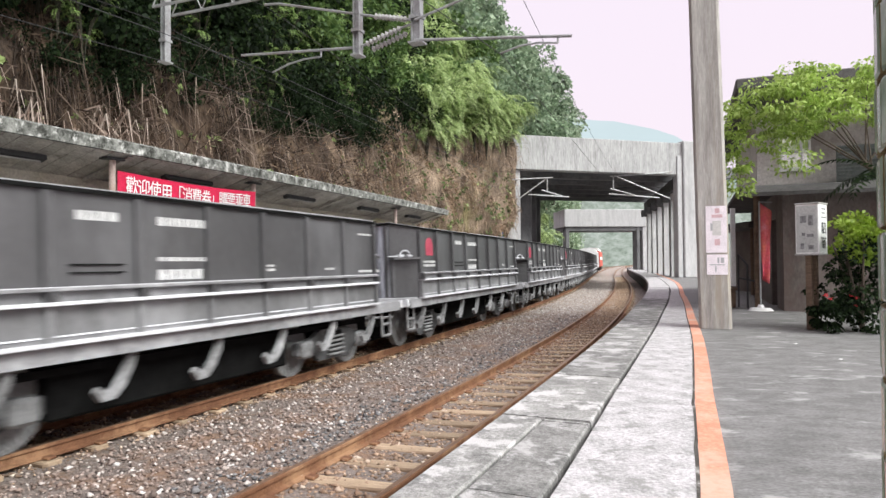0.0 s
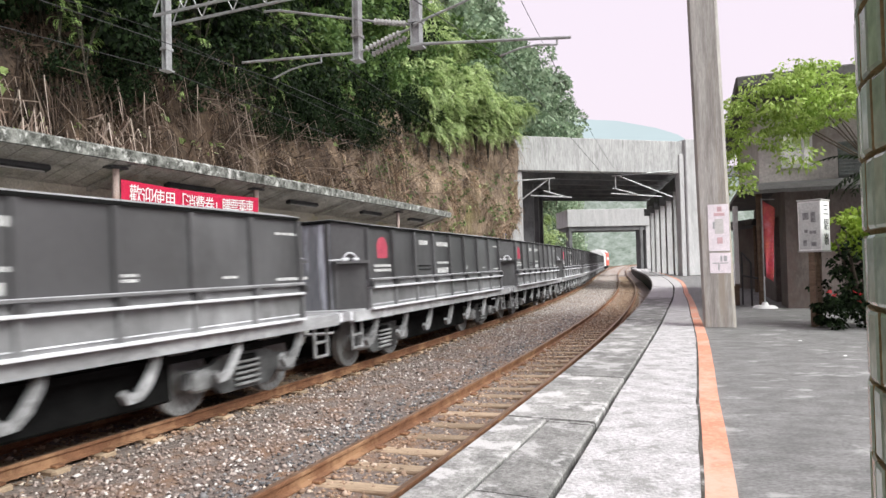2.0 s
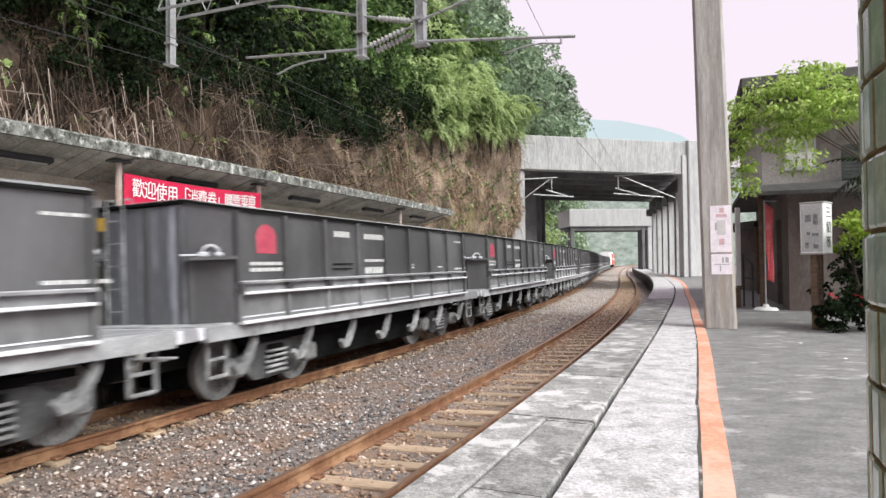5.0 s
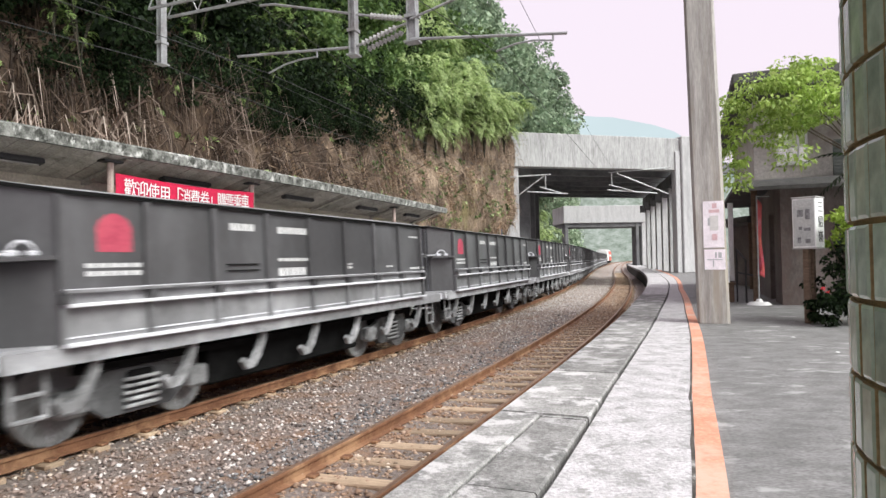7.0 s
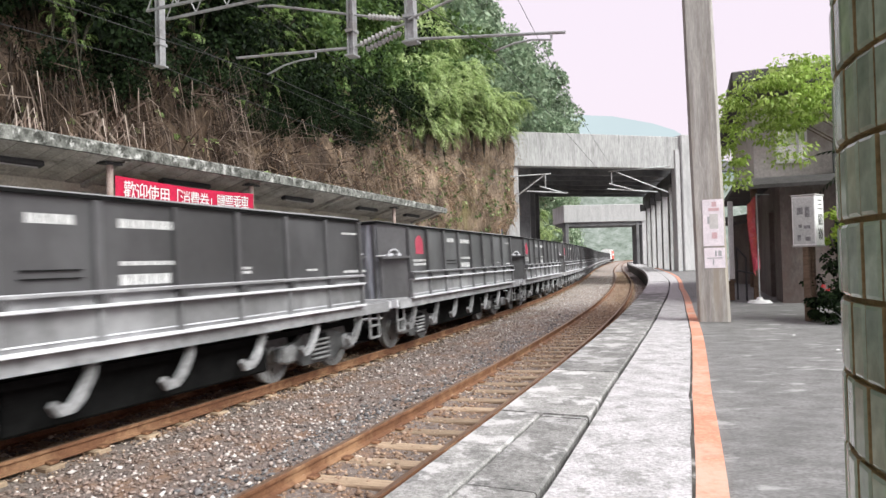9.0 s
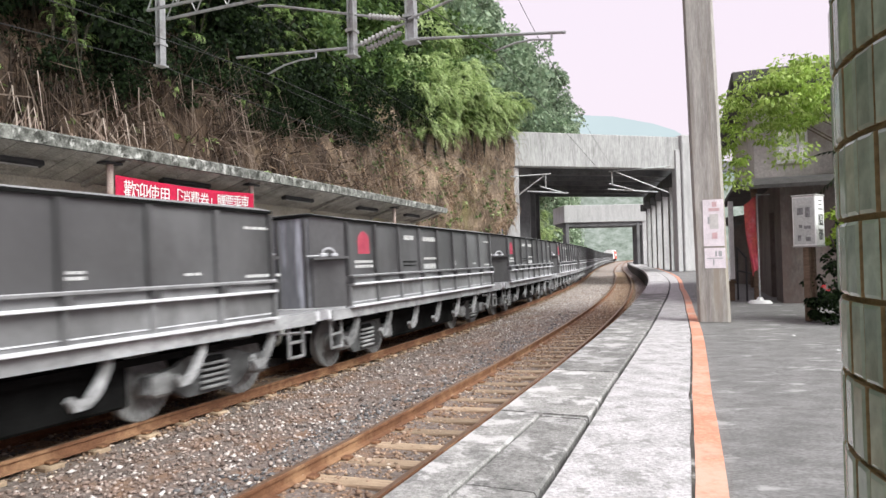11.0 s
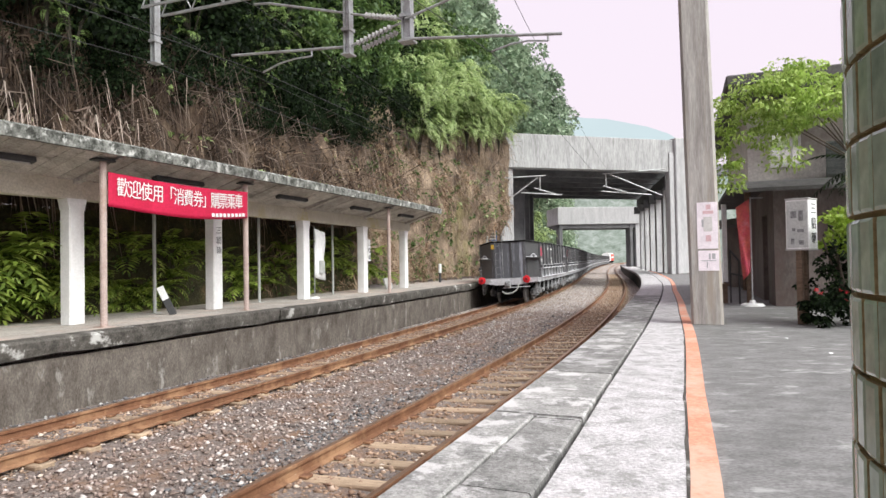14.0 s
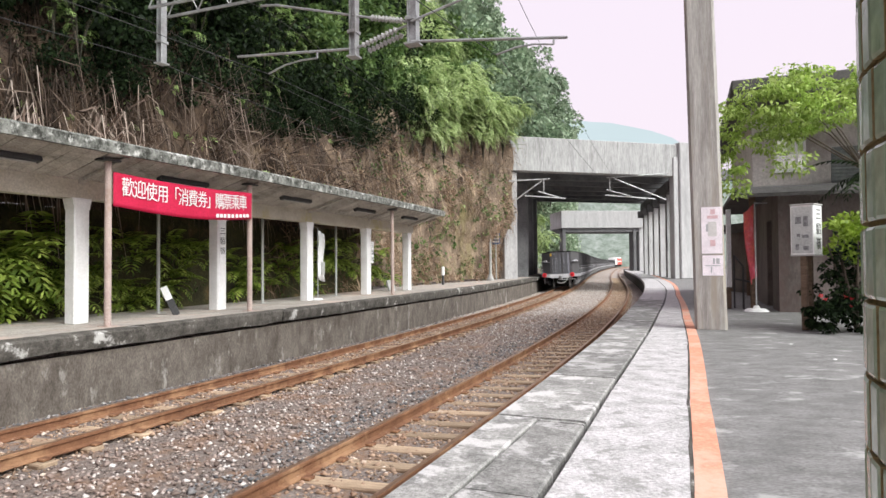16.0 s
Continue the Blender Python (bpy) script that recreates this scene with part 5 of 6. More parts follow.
box(bm, 8.5, 14.3, 3.55, 12.0, 14.36, 4.3)
balcony = part("balcony", bm, M_BAL, house, "grey-green slatted balcony front")
for k in range(10):
    bm = bmesh.new()
    box(bm, 8.5, 14.24, 3.62 + k * 0.075, 12.0, 14.27, 3.64 + k * 0.075)
    part("slat", bm, M_BAL, balcony)
bm = bmesh.new()
tube(bm, (6.95, 14.6, PZ), (6.95, 14.6, 3.45), 0.07, 10)
part("porch_post", bm, M_WOOD, house, "dark wooden porch post")

# clutter by the wall
wb = empty("white_board", pose(6.86, 15.3, PZ, 0, 0, 8))
tagged(wb, "tall narrow white board standing by the house wall", "board")
bm = bmesh.new()
box(bm, -0.06, -0.02, 0.5, 0.06, 0.02, 2.35, bevel=0.006)
part("panel", bm, M_WHITE, wb)
bm = bmesh.new()
box(bm, -0.03, 0.02, 0.0, 0.03, 0.05, 2.3)
part("post", bm, M_WOOD, wb)
bx_ = empty("wooden_box", pose(6.62, 15.4, PZ, 0, 0, 6))
tagged(bx_, "low brown wooden box on the platform", "box")
bm = bmesh.new()
box(bm, -0.24, -0.2, 0, 0.24, 0.2, 0.42, bevel=0.012)
part("body", bm, M_WOOD, bx_)
bm = bmesh.new()
box(bm, -0.26, -0.22, 0.42, 0.26, 0.22, 0.46, bevel=0.008)
part("lid", bm, M_WOOD, bx_)
hr = empty("hand_rail", pose(7.05, 15.0, PZ))
tagged(hr, "thin dark metal rail by the door", "rail")
bm = bmesh.new()
poly_tube(bm, [(0, 0, 0), (0, 0.0, 1.0), (-0.05, 0.35, 1.25), (-0.05, 0.35, 0.7), (0.1, -0.3, 0.62)], 0.022, 7)
part("bar", bm, M_DARKSTEEL, hr)
bm = bmesh.new()
tube(bm, (-0.05, 0.35, 0), (-0.05, 0.35, 0.7), 0.02, 7)
part("post", bm, M_DARKSTEEL, hr)

shed = empty("lean_to_shed", pose(2.2, 0, 0))
tagged(shed, "dark lean-to shed further along the platform", "shed")
bm = bmesh.new()
box(bm, 7.5, 20.5, 2.9, 11.5, 24.5, 3.1)
part("roof", bm, M_BROOF, shed)
bm = bmesh.new()
box(bm, 8.6, 21.0, PZ - 0.02, 11.3, 24.2, 2.9)
part("wall", bm, M_BWALL, shed)
bm = bmesh.new()
tube(bm, (7.75, 20.8, PZ), (7.75, 20.8, 2.9), 0.06, 8)
part("post", bm, M_WOOD, shed)

# red flag on a weighted stand
M_FLAG = surface("faded_red_pink_cloth", (0.58, 0.07, 0.13), (0.68, 0.17, 0.12), 1.6, (0.74, 0.36, 0.42), 20, rough=0.8, lo=0.4, hi=0.6)
rf = empty("red_flag", pose(6.98, 14.25, PZ))
tagged(rf, "faded red and pink upright flag on a stand", "flag")
bm = bmesh.new()
tube(bm, (0, 0, 0.03), (0, 0, 2.42), 0.017, 8)
tube(bm, (0, 0, 2.40), (0.29, 0.02, 2.40), 0.012, 8)
part("pole", bm, M_STEEL, rf)
bm = bmesh.new()
tube(bm, (0, 0, 0), (0, 0, 0.06), 0.26, 18, 0.2)
tube(bm, (0, 0, 0.06), (0, 0, 0.13), 0.08, 12, 0.05)
part("base", bm, M_WHITE, rf, "white round base")
bm = bmesh.new()
g = []
for u in range(7):
    g.append([bm.verts.new((0.02 + u / 6 * 0.27 - 0.12 * (v / 14) ** 1.5 * (u / 6), 0.05 * math.sin(u * 1.1 + v * 0.35) * (0.3 + v / 14), 2.38 - v / 14 * 1.62 - 0.03 * u)) for v in range(15)])
for u in range(6):
    for v in range(14):
        bm.faces.new((g[u][v], g[u + 1][v], g[u + 1][v + 1], g[u][v + 1]))
red_cloth = part("cloth", bm, M_FLAG, rf, smooth=True)
red_cloth.modifiers.new("thick", "SOLIDIFY").thickness = 0.004

# illuminated-style station name box
ns = empty("station_sign", pose(5.90, 10.36, PZ, 0, 0, 40))
tagged(ns, "square white station name box on two brown posts", "station sign")
bm = bmesh.new()
box(bm, -0.175, -0.175, 1.20, 0.175, 0.175, 2.0, bevel=0.012)
body = part("box", bm, M_WHITE, ns)
for zz in (1.185, 1.995):
    bm = bmesh.new()
    box(bm, -0.185, -0.185, zz, 0.185, 0.185, zz + 0.025, bevel=0.005)
    part("frame", bm, M_CONC, ns, "grey edge frame")
bm = bmesh.new()
box(bm, -0.179, -0.155, 1.23, -0.1755, 0.155, 1.97)
side = part("side_panel", bm, surface("grey_sign_panel", (0.42, 0.43, 0.42), (0.58, 0.59, 0.57), 3, None, 40), ns, "grey side panel with faint writing")
for k, (x, z, w, hh) in enumerate(((0.05, 1.76, 0.09, 0.11), (-0.06, 1.74, 0.07, 0.16), (0.05, 1.52, 0.05, 0.05), (-0.05, 1.50, 0.10, 0.05), (0.07, 1.33, 0.05, 0.09), (-0.06, 1.31, 0.08, 0.07))):
    bm = bmesh.new()
    box(bm, -0.183, x - w / 2, z - hh / 2, -0.1792, x + w / 2, z + hh / 2)
    part("writing_bar", bm, M_BOGIE, side)
for k, ch in enumerate("三貂嶺"):
    writing(ch, 0.20, Matrix.Translation((0.01, -0.178, 1.84 - k * 0.235)) @ pose(0, 0, 0, 90, 0, 0), ns, M_DARKSTEEL, "character", 0.002, "black painted character")
for x in (-0.10, 0.10):
    bm = bmesh.new()
    box(bm, x - 0.045, -0.045, 0.0, x + 0.045, 0.045, 1.19, bevel=0.008)
    part("leg", bm, M_WOOD, ns)

# ---- foliage ----


def leaf_arrays(rng, centres, radii, per, size, droop=0.3, wide=0.32, flat=0.7):
    """Small folded leaves scattered in round clumps: vertices and faces."""
    c = np.repeat(np.asarray(centres, float), per, 0)
    r = np.repeat(np.asarray(radii, float), per)
    n = len(c)
    d = rng.normal(size=(n, 3))
    d /= np.linalg.norm(d, axis=1)[:, None]
    p = c + d * (r * rng.uniform(0.35, 1.0, n) ** 0.5)[:, None] * np.array([1, 1, flat])
    u = d + rng.normal(size=(n, 3)) * 0.55
    u[:, 2] -= droop
    u /= np.linalg.norm(u, axis=1)[:, None]
    s = np.cross(u, rng.normal(size=(n, 3)))
    s /= np.linalg.norm(s, axis=1)[:, None]
    ln = (size * rng.uniform(0.6, 1.35, n))[:, None]
    nrm = np.cross(u, s)
    a = p - u * ln * 0.45
    b = p + s * ln * wide - nrm * ln * 0.08
    e = p - s * ln * wide - nrm * ln * 0.08
    t = p + u * ln * 0.55 - np.array([0, 0, 1]) * ln * 0.12
    v = np.stack([a, b, t, e], 1).reshape(-1, 3)
    f = np.arange(4 * n).reshape(-1, 4)
    return v, f


def np_mesh(name, v, f, material):
    me = bpy.data.meshes.new(name)
    me.vertices.add(len(v))
    me.vertices.foreach_set("co", np.asarray(v, np.float32).ravel())
    k = f.shape[1]
    me.loops.add(f.size)
    me.loops.foreach_set("vertex_index", f.ravel().astype(np.int32))
    me.polygons.add(len(f))
    me.polygons.foreach_set("loop_start", np.arange(0, f.size, k, dtype=np.int32))
    me.polygons.foreach_set("loop_total", np.full(len(f), k, np.int32))
    me.update(calc_edges=True)
    me.materials.append(material)
    return me


def clumps(rng, n, rx, ry, rz, zc):
    """Uneven clump centres filling a lopsided crown."""
    out = []
    while len(out) < n:
        p = rng.uniform(-1, 1, 3)
        if 0.25 < np.linalg.norm(p) < 1.0:
            out.append((p[0] * rx, p[1] * ry, p[2] * rz + zc))
    return out


def make_tree(seed, material, h=4.0, spread=2.2, size=0.26, n=34, per=70, label="", name="hillside_tree"):
    rng = np.random.default_rng(seed)
    root = empty(name)
    tagged(root, label, "tree", "hillside trees")
    bm = bmesh.new()
    top = Vector((rng.uniform(-0.4, 0.4), rng.uniform(-0.4, 0.4), h * 0.62))
    tube(bm, (0, 0, -0.8), top, 0.14, 8, 0.07)
    cs = clumps(rng, n, spread, spread, h * 0.42, h * 0.68)
    for c in cs[:9]:
        tube(bm, Vector((0, 0, h * 0.2)).lerp(top, rng.uniform(0.2, 1.0)), c, 0.05, 5, 0.012)
    part("trunk", bm, M_DARKBARK, root, "dark trunk with limbs")
    v, f = leaf_arrays(rng, cs, rng.uniform(0.45, 0.95, n) * spread * 0.42, per, size)
    o = new("crown", np_mesh("crown", v, f, material))
    o.parent = root
    return root


def frond_arrays(rng, base, yaw, length, pitch, pairs, width, droop):
    """One arching fern frond."""
    v, f = [], []
    p = np.array(base, float)
    el = pitch
    step = length / pairs
    for k in range(pairs):
        d = np.array([math.cos(yaw) * math.cos(el), math.sin(yaw) * math.cos(el), math.sin(el)])
        q = p + d * step
        s = np.array([-math.sin(yaw), math.cos(yaw), 0])
        w = width * math.sin(math.pi * min(0.97, (k + 1.2) / (pairs + 1))) ** 0.8
        for sg in (1, -1):
            i = len(v)
            tip = p + s * sg * w + d * step * 0.9 - np.array([0, 0, w * 0.25])
            v += [p, p + d * step * 0.15 + s * sg * w * 0.5, tip, p + d * step * 0.85 + s * sg * w * 0.45]
            f.append((i, i + 1, i + 2, i + 3))
        p = q
        el -= droop / pairs
    return v, f


def make_fern(seed, material, label, n=9, length=0.75, name="fern"):
    rng = np.random.default_rng(seed)
    v, f = [], []
    for k in range(n):
        a, b = frond_arrays(rng, (0, 0, 0), rng.uniform(-2.0, 2.0), length * rng.uniform(0.6, 1.2), rng.uniform(0.3, 1.1), 11, 0.17 * length / 0.75, rng.uniform(1.2, 2.2))
        i = len(v)
        v += a
        f += [tuple(x + i for x in q) for q in b]
    o = new(name, np_mesh(name, np.array(v), np.array(f), material))
    return tagged(o, label, "fern", "ferns on the bank")


rng = np.random.default_rng(11)

# ferns on the bank behind the shelter
protos = [make_fern(50 + k, M_FERN, "fresh green fern growing on the damp bank", 10, 0.62 + 0.12 * k) for k in range(4)]
spots = []
for k in range(170):
    s = 2.5 + 23.5 * rng.uniform() ** 1.25
    z = rng.uniform(0.95, 2.5)
    if rng.uniform() < 0.35 and s > 12:
        continue
    spots.append((s, z))
for k, (s, z) in enumerate(spots):
    p = cliff(s, z)
    th = -tdir(s)
    m = Matrix.Translation(p) @ Matrix.Rotation(th + rng.uniform(-0.5, 0.5), 4, "Z") @ Matrix.Scale(rng.uniform(0.8, 1.4) * (1.15 if s < 10 else 0.9), 4)
    if k < 4:
        protos[k].matrix_basis = m
    else:
        o = protos[k % 4].copy()
        scene.collection.objects.link(o)
        o.matrix_basis = m

# low weeds at the foot of the bank
v, f = leaf_arrays(rng, [tuple(cliff(rng.uniform(2, 30), rng.uniform(0.9, 2.4))) for _ in range(300)], rng.uniform(0.06, 0.2, 300), 12, 0.07)
tagged(new("weeds", np_mesh("weeds", v, f, M_LEAF_MID)), "small weeds dotted over the mossy bank", "weeds", kind="stuff")

# withered grass over the cliff


def blades(rng, n, s0, s1, zlo, zhi, length, width, fade, hang):
    V, F = [], []
    for k in range(n):
        s = rng.uniform(s0, s1)
        z = zlo + (zhi(s) - zlo) * rng.uniform() ** 1.1
        gap = noise.noise((s * 0.55, z * 0.4, length * 50)) + 0.5 * noise.noise((s * 1.7, z * 1.3, 4.0))
        if rng.uniform() > np.interp(s, fade, (0.0, 1.0, 1.0, 0.0)) * np.interp(gap, (-0.15, 0.22), (0.06, 1.0)):
            continue
        p = np.array(cliff(s, z))
        th = tdir(s)
        out = np.array([math.cos(th), -math.sin(th), 0])
        al = np.array([math.sin(th), math.cos(th), 0])
        ln = length * rng.uniform(0.4, 1.3)
        d = out * rng.uniform(0.3, 1.0) + al * rng.normal() * 0.28 + np.array([0, 0, rng.uniform(-1.6, 0.9) if rng.uniform() < hang else rng.uniform(0.5, 2.2)])
        d /= np.linalg.norm(d)
        w = np.cross(d, out + al * rng.normal())
        w = w / (np.linalg.norm(w) + 1e-6) * width * rng.uniform(0.5, 1.4)
        a = p - d * 0.05
        b = p + d * ln * 0.5
        c = b + (d * 0.45 + np.array([0, 0, -rng.uniform(0.7, 2.2)])) * ln * 0.5
        i = len(V)
        V += [a - w, a + w, b + w * 0.8, b - w * 0.8, c + w * 0.15, c - w * 0.15]
        F += [(i, i + 1, i + 2, i + 3), (i + 3, i + 2, i + 4, i + 5)]
    return np.array(V), np.array(F)


def green_from(s):
    return float(np.interp(s, [0, 10, 20, 30, 38, 46], [5.6, 5.8, 6.8, 7.8, 9.6, 10.0]))


def grass(name, n, s0, s1, zlo, zhi, length, width, material, label, fade=(-9, -8, 90, 91), hang=0.8):
    v, f = blades(rng, n, s0, s1, zlo, zhi, length, width, fade, hang)
    tagged(new(name, np_mesh(name, v, f, material)), label, "dry grass", kind="stuff")


grass("damp_grass", 18000, -2, 32, 3.5, lambda s: green_from(s) + 1.7, 0.60, 0.013, M_DARKGRASS, "dark dead grass high on the cliff", (-9, -8, 18, 32))
grass("withered_grass", 5500, -2, 32, 3.4, lambda s: 4.9 + 0.03 * max(0, s), 0.62, 0.012, M_DEADGRASS, "withered brown grass hanging down the cliff", (-9, -8, 20, 32))
grass("tan_creeper", 17000, 14, 40.4, 1.0, lambda s: green_from(s) + 0.3, 0.55, 0.015, M_TANGRASS, "tan dry creeper covering the cliff near the viaduct", (14, 27, 90, 91))
grass("tall_dry_grass", 2500, 0, 13, 3.6, lambda s: 6.1, 1.10, 0.019, M_PALEGRASS, "tall pale dead grass stems above the canopy", (-9, -8, 9, 13), 0.45)
grass("hanging_roots", 2400, 9, 40, 5.0, lambda s: green_from(s) + 0.6, 2.1, 0.010, M_DEADGRASS, "long brown roots and stems hanging down the cliff", (9, 12, 90, 91), 1.0)
v, f = leaf_arrays(rng, [tuple(cliff(rng.uniform(2, 40), rng.uniform(3.6, 6.5))) for _ in range(130)], rng.uniform(0.05, 0.22, 130), 9, 0.16)
tagged(new("cliff_weeds", np_mesh("cliff_weeds", v, f, M_LEAF_LIGHT)), "sparse yellow-green weeds among the dry grass", "weeds", kind="stuff")
v, f = leaf_arrays(rng, [tuple(tp(rng.uniform(4, 24), -6.0 - rng.uniform(0, 0.5), 3.92)) for _ in range(22)], np.full(22, 0.09), 9, 0.13, -0.6)
tagged(new("roof_weeds", np_mesh("roof_weeds", v, f, M_LEAF_LIGHT)), "small bright weeds growing on the canopy edge", "weeds", kind="stuff")

v, f = leaf_arrays(rng, [tuple(cliff(rng.uniform(24, 40), rng.uniform(1.0, 7.5) ** 1.0)) for _ in range(230)], rng.uniform(0.12, 0.42, 230), 26, 0.13)
tagged(new("cliff_creeper", np_mesh("cliff_creeper", v, f, M_LEAF_MID)), "green creeper patches low on the cliff", "creeper", kind="stuff")

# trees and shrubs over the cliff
T_DARK = [make_tree(200 + k, M_LEAF_DARK, 4.2, 2.2, 0.18, 42, 100, "dense dark green broadleaf tree over the cliff, shade put into its leaves") for k in range(3)]
T_MID = [make_tree(230 + k, M_LEAF_MID, 4.0, 2.1, 0.22, 40, 75, "mid-green leafy tree on the hillside") for k in range(3)]
T_PALE = [make_tree(290 + k, M_LEAF_PALE, 4.0, 2.1, 0.26, 44, 75, "pale green tree past the viaduct, haze put into its leaf colour") for k in range(3)]


def make_feathery(seed, material, label, n, size, name="feathery_tree"):
    """Bamboo-like tree: arching stems that carry many drooping leafy sprays."""
    g = np.random.default_rng(seed)
    root = empty(name)
    tagged(root, label, "tree", "hillside trees")
    bm = bmesh.new()
    V, F = [], []
    for k in range(9):
        yaw, lean = g.uniform(0, 6.28), g.uniform(0.5, 1.7)
        pts = [Vector((lean * q * q * math.cos(yaw), lean * q * q * math.sin(yaw), -0.6 + 5.0 * q - 1.1 * q * q)) for q in (0, 0.3, 0.6, 0.85, 1.0)]
        poly_tube(bm, pts, 0.025, 5)
        for j in range(n):
            q = g.uniform(0.25, 1.0)
            i0 = min(3, int(q * 4))
            p = pts[i0].lerp(pts[i0 + 1], q * 4 - i0 if q < 1 else 1.0)
            a, b = frond_arrays(g, tuple(p), yaw + g.normal() * 1.1, size * g.uniform(0.7, 1.4), g.uniform(0.0, 0.9), 13, 0.17 * size, g.uniform(1.4, 2.4))
            i = len(V)
            V += a
            F += [tuple(x + i for x in f) for f in b]
    part("stem", bm, M_DARKBARK, root, "thin arching dark stems")
    o = new("crown", np_mesh("crown", np.array(V), np.array(F), material))
    o.parent = root
    return root


M_SPRAY = leafy("fresh_spray_leaves", (0.09, 0.15, 0.04), (0.19, 0.29, 0.08), (0.34, 0.46, 0.16))
T_LIGHT = [make_feathery(260 + k, M_LEAF_LIGHT, "light green feathery bamboo drooping over the cliff", 16, 1.35) for k in range(3)]
T_SPRAY = [make_feathery(280 + k, M_SPRAY, "fresh green feathery sprays among the dark foliage", 5, 0.9, "feathery_shrub") for k in range(2)]


def plant(kind, s, off, z, scale, flat=1.0, tilt=0.0):
    src = kind[int(rng.integers(len(kind)))]
    m = tm(s, off, z) @ Matrix.Rotation(rng.uniform(0, 6.28), 4, "Z") @ Matrix.Rotation(tilt, 4, "X") @ Matrix.Diagonal((scale, scale, scale * flat, 1))
    o = copy_thing(src, m)
    o.matrix_basis = m
    return o


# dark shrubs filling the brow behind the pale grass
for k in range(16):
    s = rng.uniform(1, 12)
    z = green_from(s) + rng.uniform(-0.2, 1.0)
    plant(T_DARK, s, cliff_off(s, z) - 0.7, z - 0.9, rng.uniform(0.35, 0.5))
# light bamboo leaning out at the brow of the dry cliff
for k in range(24):
    s = 30.5 + 9.0 * k / 23 + rng.uniform(-0.4, 0.4)
    z = green_from(s) + (0.3, 2.0, 3.8)[k % 3] + rng.uniform(-0.3, 0.4)
    plant(T_LIGHT, s, cliff_off(s, z) + 0.35 - 0.3 * (k % 3), z - 1.2, rng.uniform(0.75, 1.0))
# rows of trees up the slope, the lowest leaning out over the edge
for row, (dz, back_, lo, hi) in enumerate(((0.0, 0.5, 0.60, 0.85), (1.5, 0.6, 0.75, 1.0), (3.2, 0.6, 0.9, 1.2), (5.2, 0.8, 1.0, 1.35), (7.6, 1.0, 1.2, 1.5))):
    s = -4.0 + row * 0.5
    while s < (56 if dz > 1 else 40):
        z = green_from(s) + dz + (1.0 if s < 12 and dz < 1 else 0.0)
        off = cliff_off(s, z)
        # where the slope is sunlit the lighter leaves are chosen
        sunny = 31 < s < 40 and dz < 6
        pick = rng.uniform()
        if sunny:
            kind = T_LIGHT if pick < 0.82 else T_MID
        else:
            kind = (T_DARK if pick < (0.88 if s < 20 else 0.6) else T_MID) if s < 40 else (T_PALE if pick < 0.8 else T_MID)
        plant(kind, s, off - back_, z - 0.9, rng.uniform(lo, hi))
        s += rng.uniform(1.1, 1.9) * (1 + row * 0.12)
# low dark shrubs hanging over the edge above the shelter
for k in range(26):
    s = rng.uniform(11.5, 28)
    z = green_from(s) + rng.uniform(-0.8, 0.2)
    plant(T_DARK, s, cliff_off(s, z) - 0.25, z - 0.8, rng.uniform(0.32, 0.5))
for k in range(34):
    s = rng.uniform(9, 31)
    z = green_from(s) + rng.uniform(0.4, 4.8)
    plant(T_SPRAY, s, cliff_off(s, z) + 0.5, z - 0.8, rng.uniform(0.4, 0.72))
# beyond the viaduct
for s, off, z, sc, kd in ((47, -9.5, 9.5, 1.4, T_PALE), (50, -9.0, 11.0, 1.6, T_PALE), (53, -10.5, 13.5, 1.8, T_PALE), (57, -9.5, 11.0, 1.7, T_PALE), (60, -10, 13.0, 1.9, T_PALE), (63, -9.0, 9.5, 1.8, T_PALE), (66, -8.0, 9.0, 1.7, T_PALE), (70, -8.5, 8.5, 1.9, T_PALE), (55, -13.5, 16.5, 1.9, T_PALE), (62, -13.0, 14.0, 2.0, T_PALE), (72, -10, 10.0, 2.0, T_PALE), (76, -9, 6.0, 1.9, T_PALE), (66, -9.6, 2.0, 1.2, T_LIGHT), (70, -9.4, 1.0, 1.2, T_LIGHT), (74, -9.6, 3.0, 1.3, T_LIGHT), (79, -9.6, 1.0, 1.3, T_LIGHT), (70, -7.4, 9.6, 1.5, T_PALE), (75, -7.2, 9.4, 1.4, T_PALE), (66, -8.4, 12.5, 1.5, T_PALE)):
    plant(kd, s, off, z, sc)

for src in T_DARK + T_MID + T_PALE + T_LIGHT + T_SPRAY:
    src.matrix_basis = tm(rng.uniform(42, 60), -22 - rng.uniform(0, 5), 18)

# tree and shrubs by the station house
tr = empty("street_tree", pose(8.9, 11.4, PZ - 0.02))
tagged(tr, "leafy light green tree leaning over the platform", "tree")
bm = bmesh.new()
top = Vector((-1.4, 0.1, 2.9))
tube(bm, (0, 0, 0), (-0.3, 0, 1.6), 0.09, 9, 0.07)
tube(bm, (-0.3, 0, 1.6), top, 0.07, 8, 0.04)
cs = []
lr = np.random.default_rng(77)
TX_, TOP_, BOT_ = [-3.85, -3.5, -3.0, -2.5, -1.6, -0.8, 0.2], [3.70, 4.05, 4.32, 4.60, 4.78, 4.75, 4.6], [3.40, 3.45, 3.35, 3.45, 3.55, 3.6, 3.5]
while len(cs) < 112:
    x = lr.uniform(-3.8, 0.1)
    z = lr.uniform(float(np.interp(x, TX_, BOT_)), float(np.interp(x, TX_, TOP_)))
    if noise.noise((x * 1.3, 0, z * 2.2)) > -0.06:
        cs.append((x, 0.2 + lr.uniform(-0.8, 0.8), z))
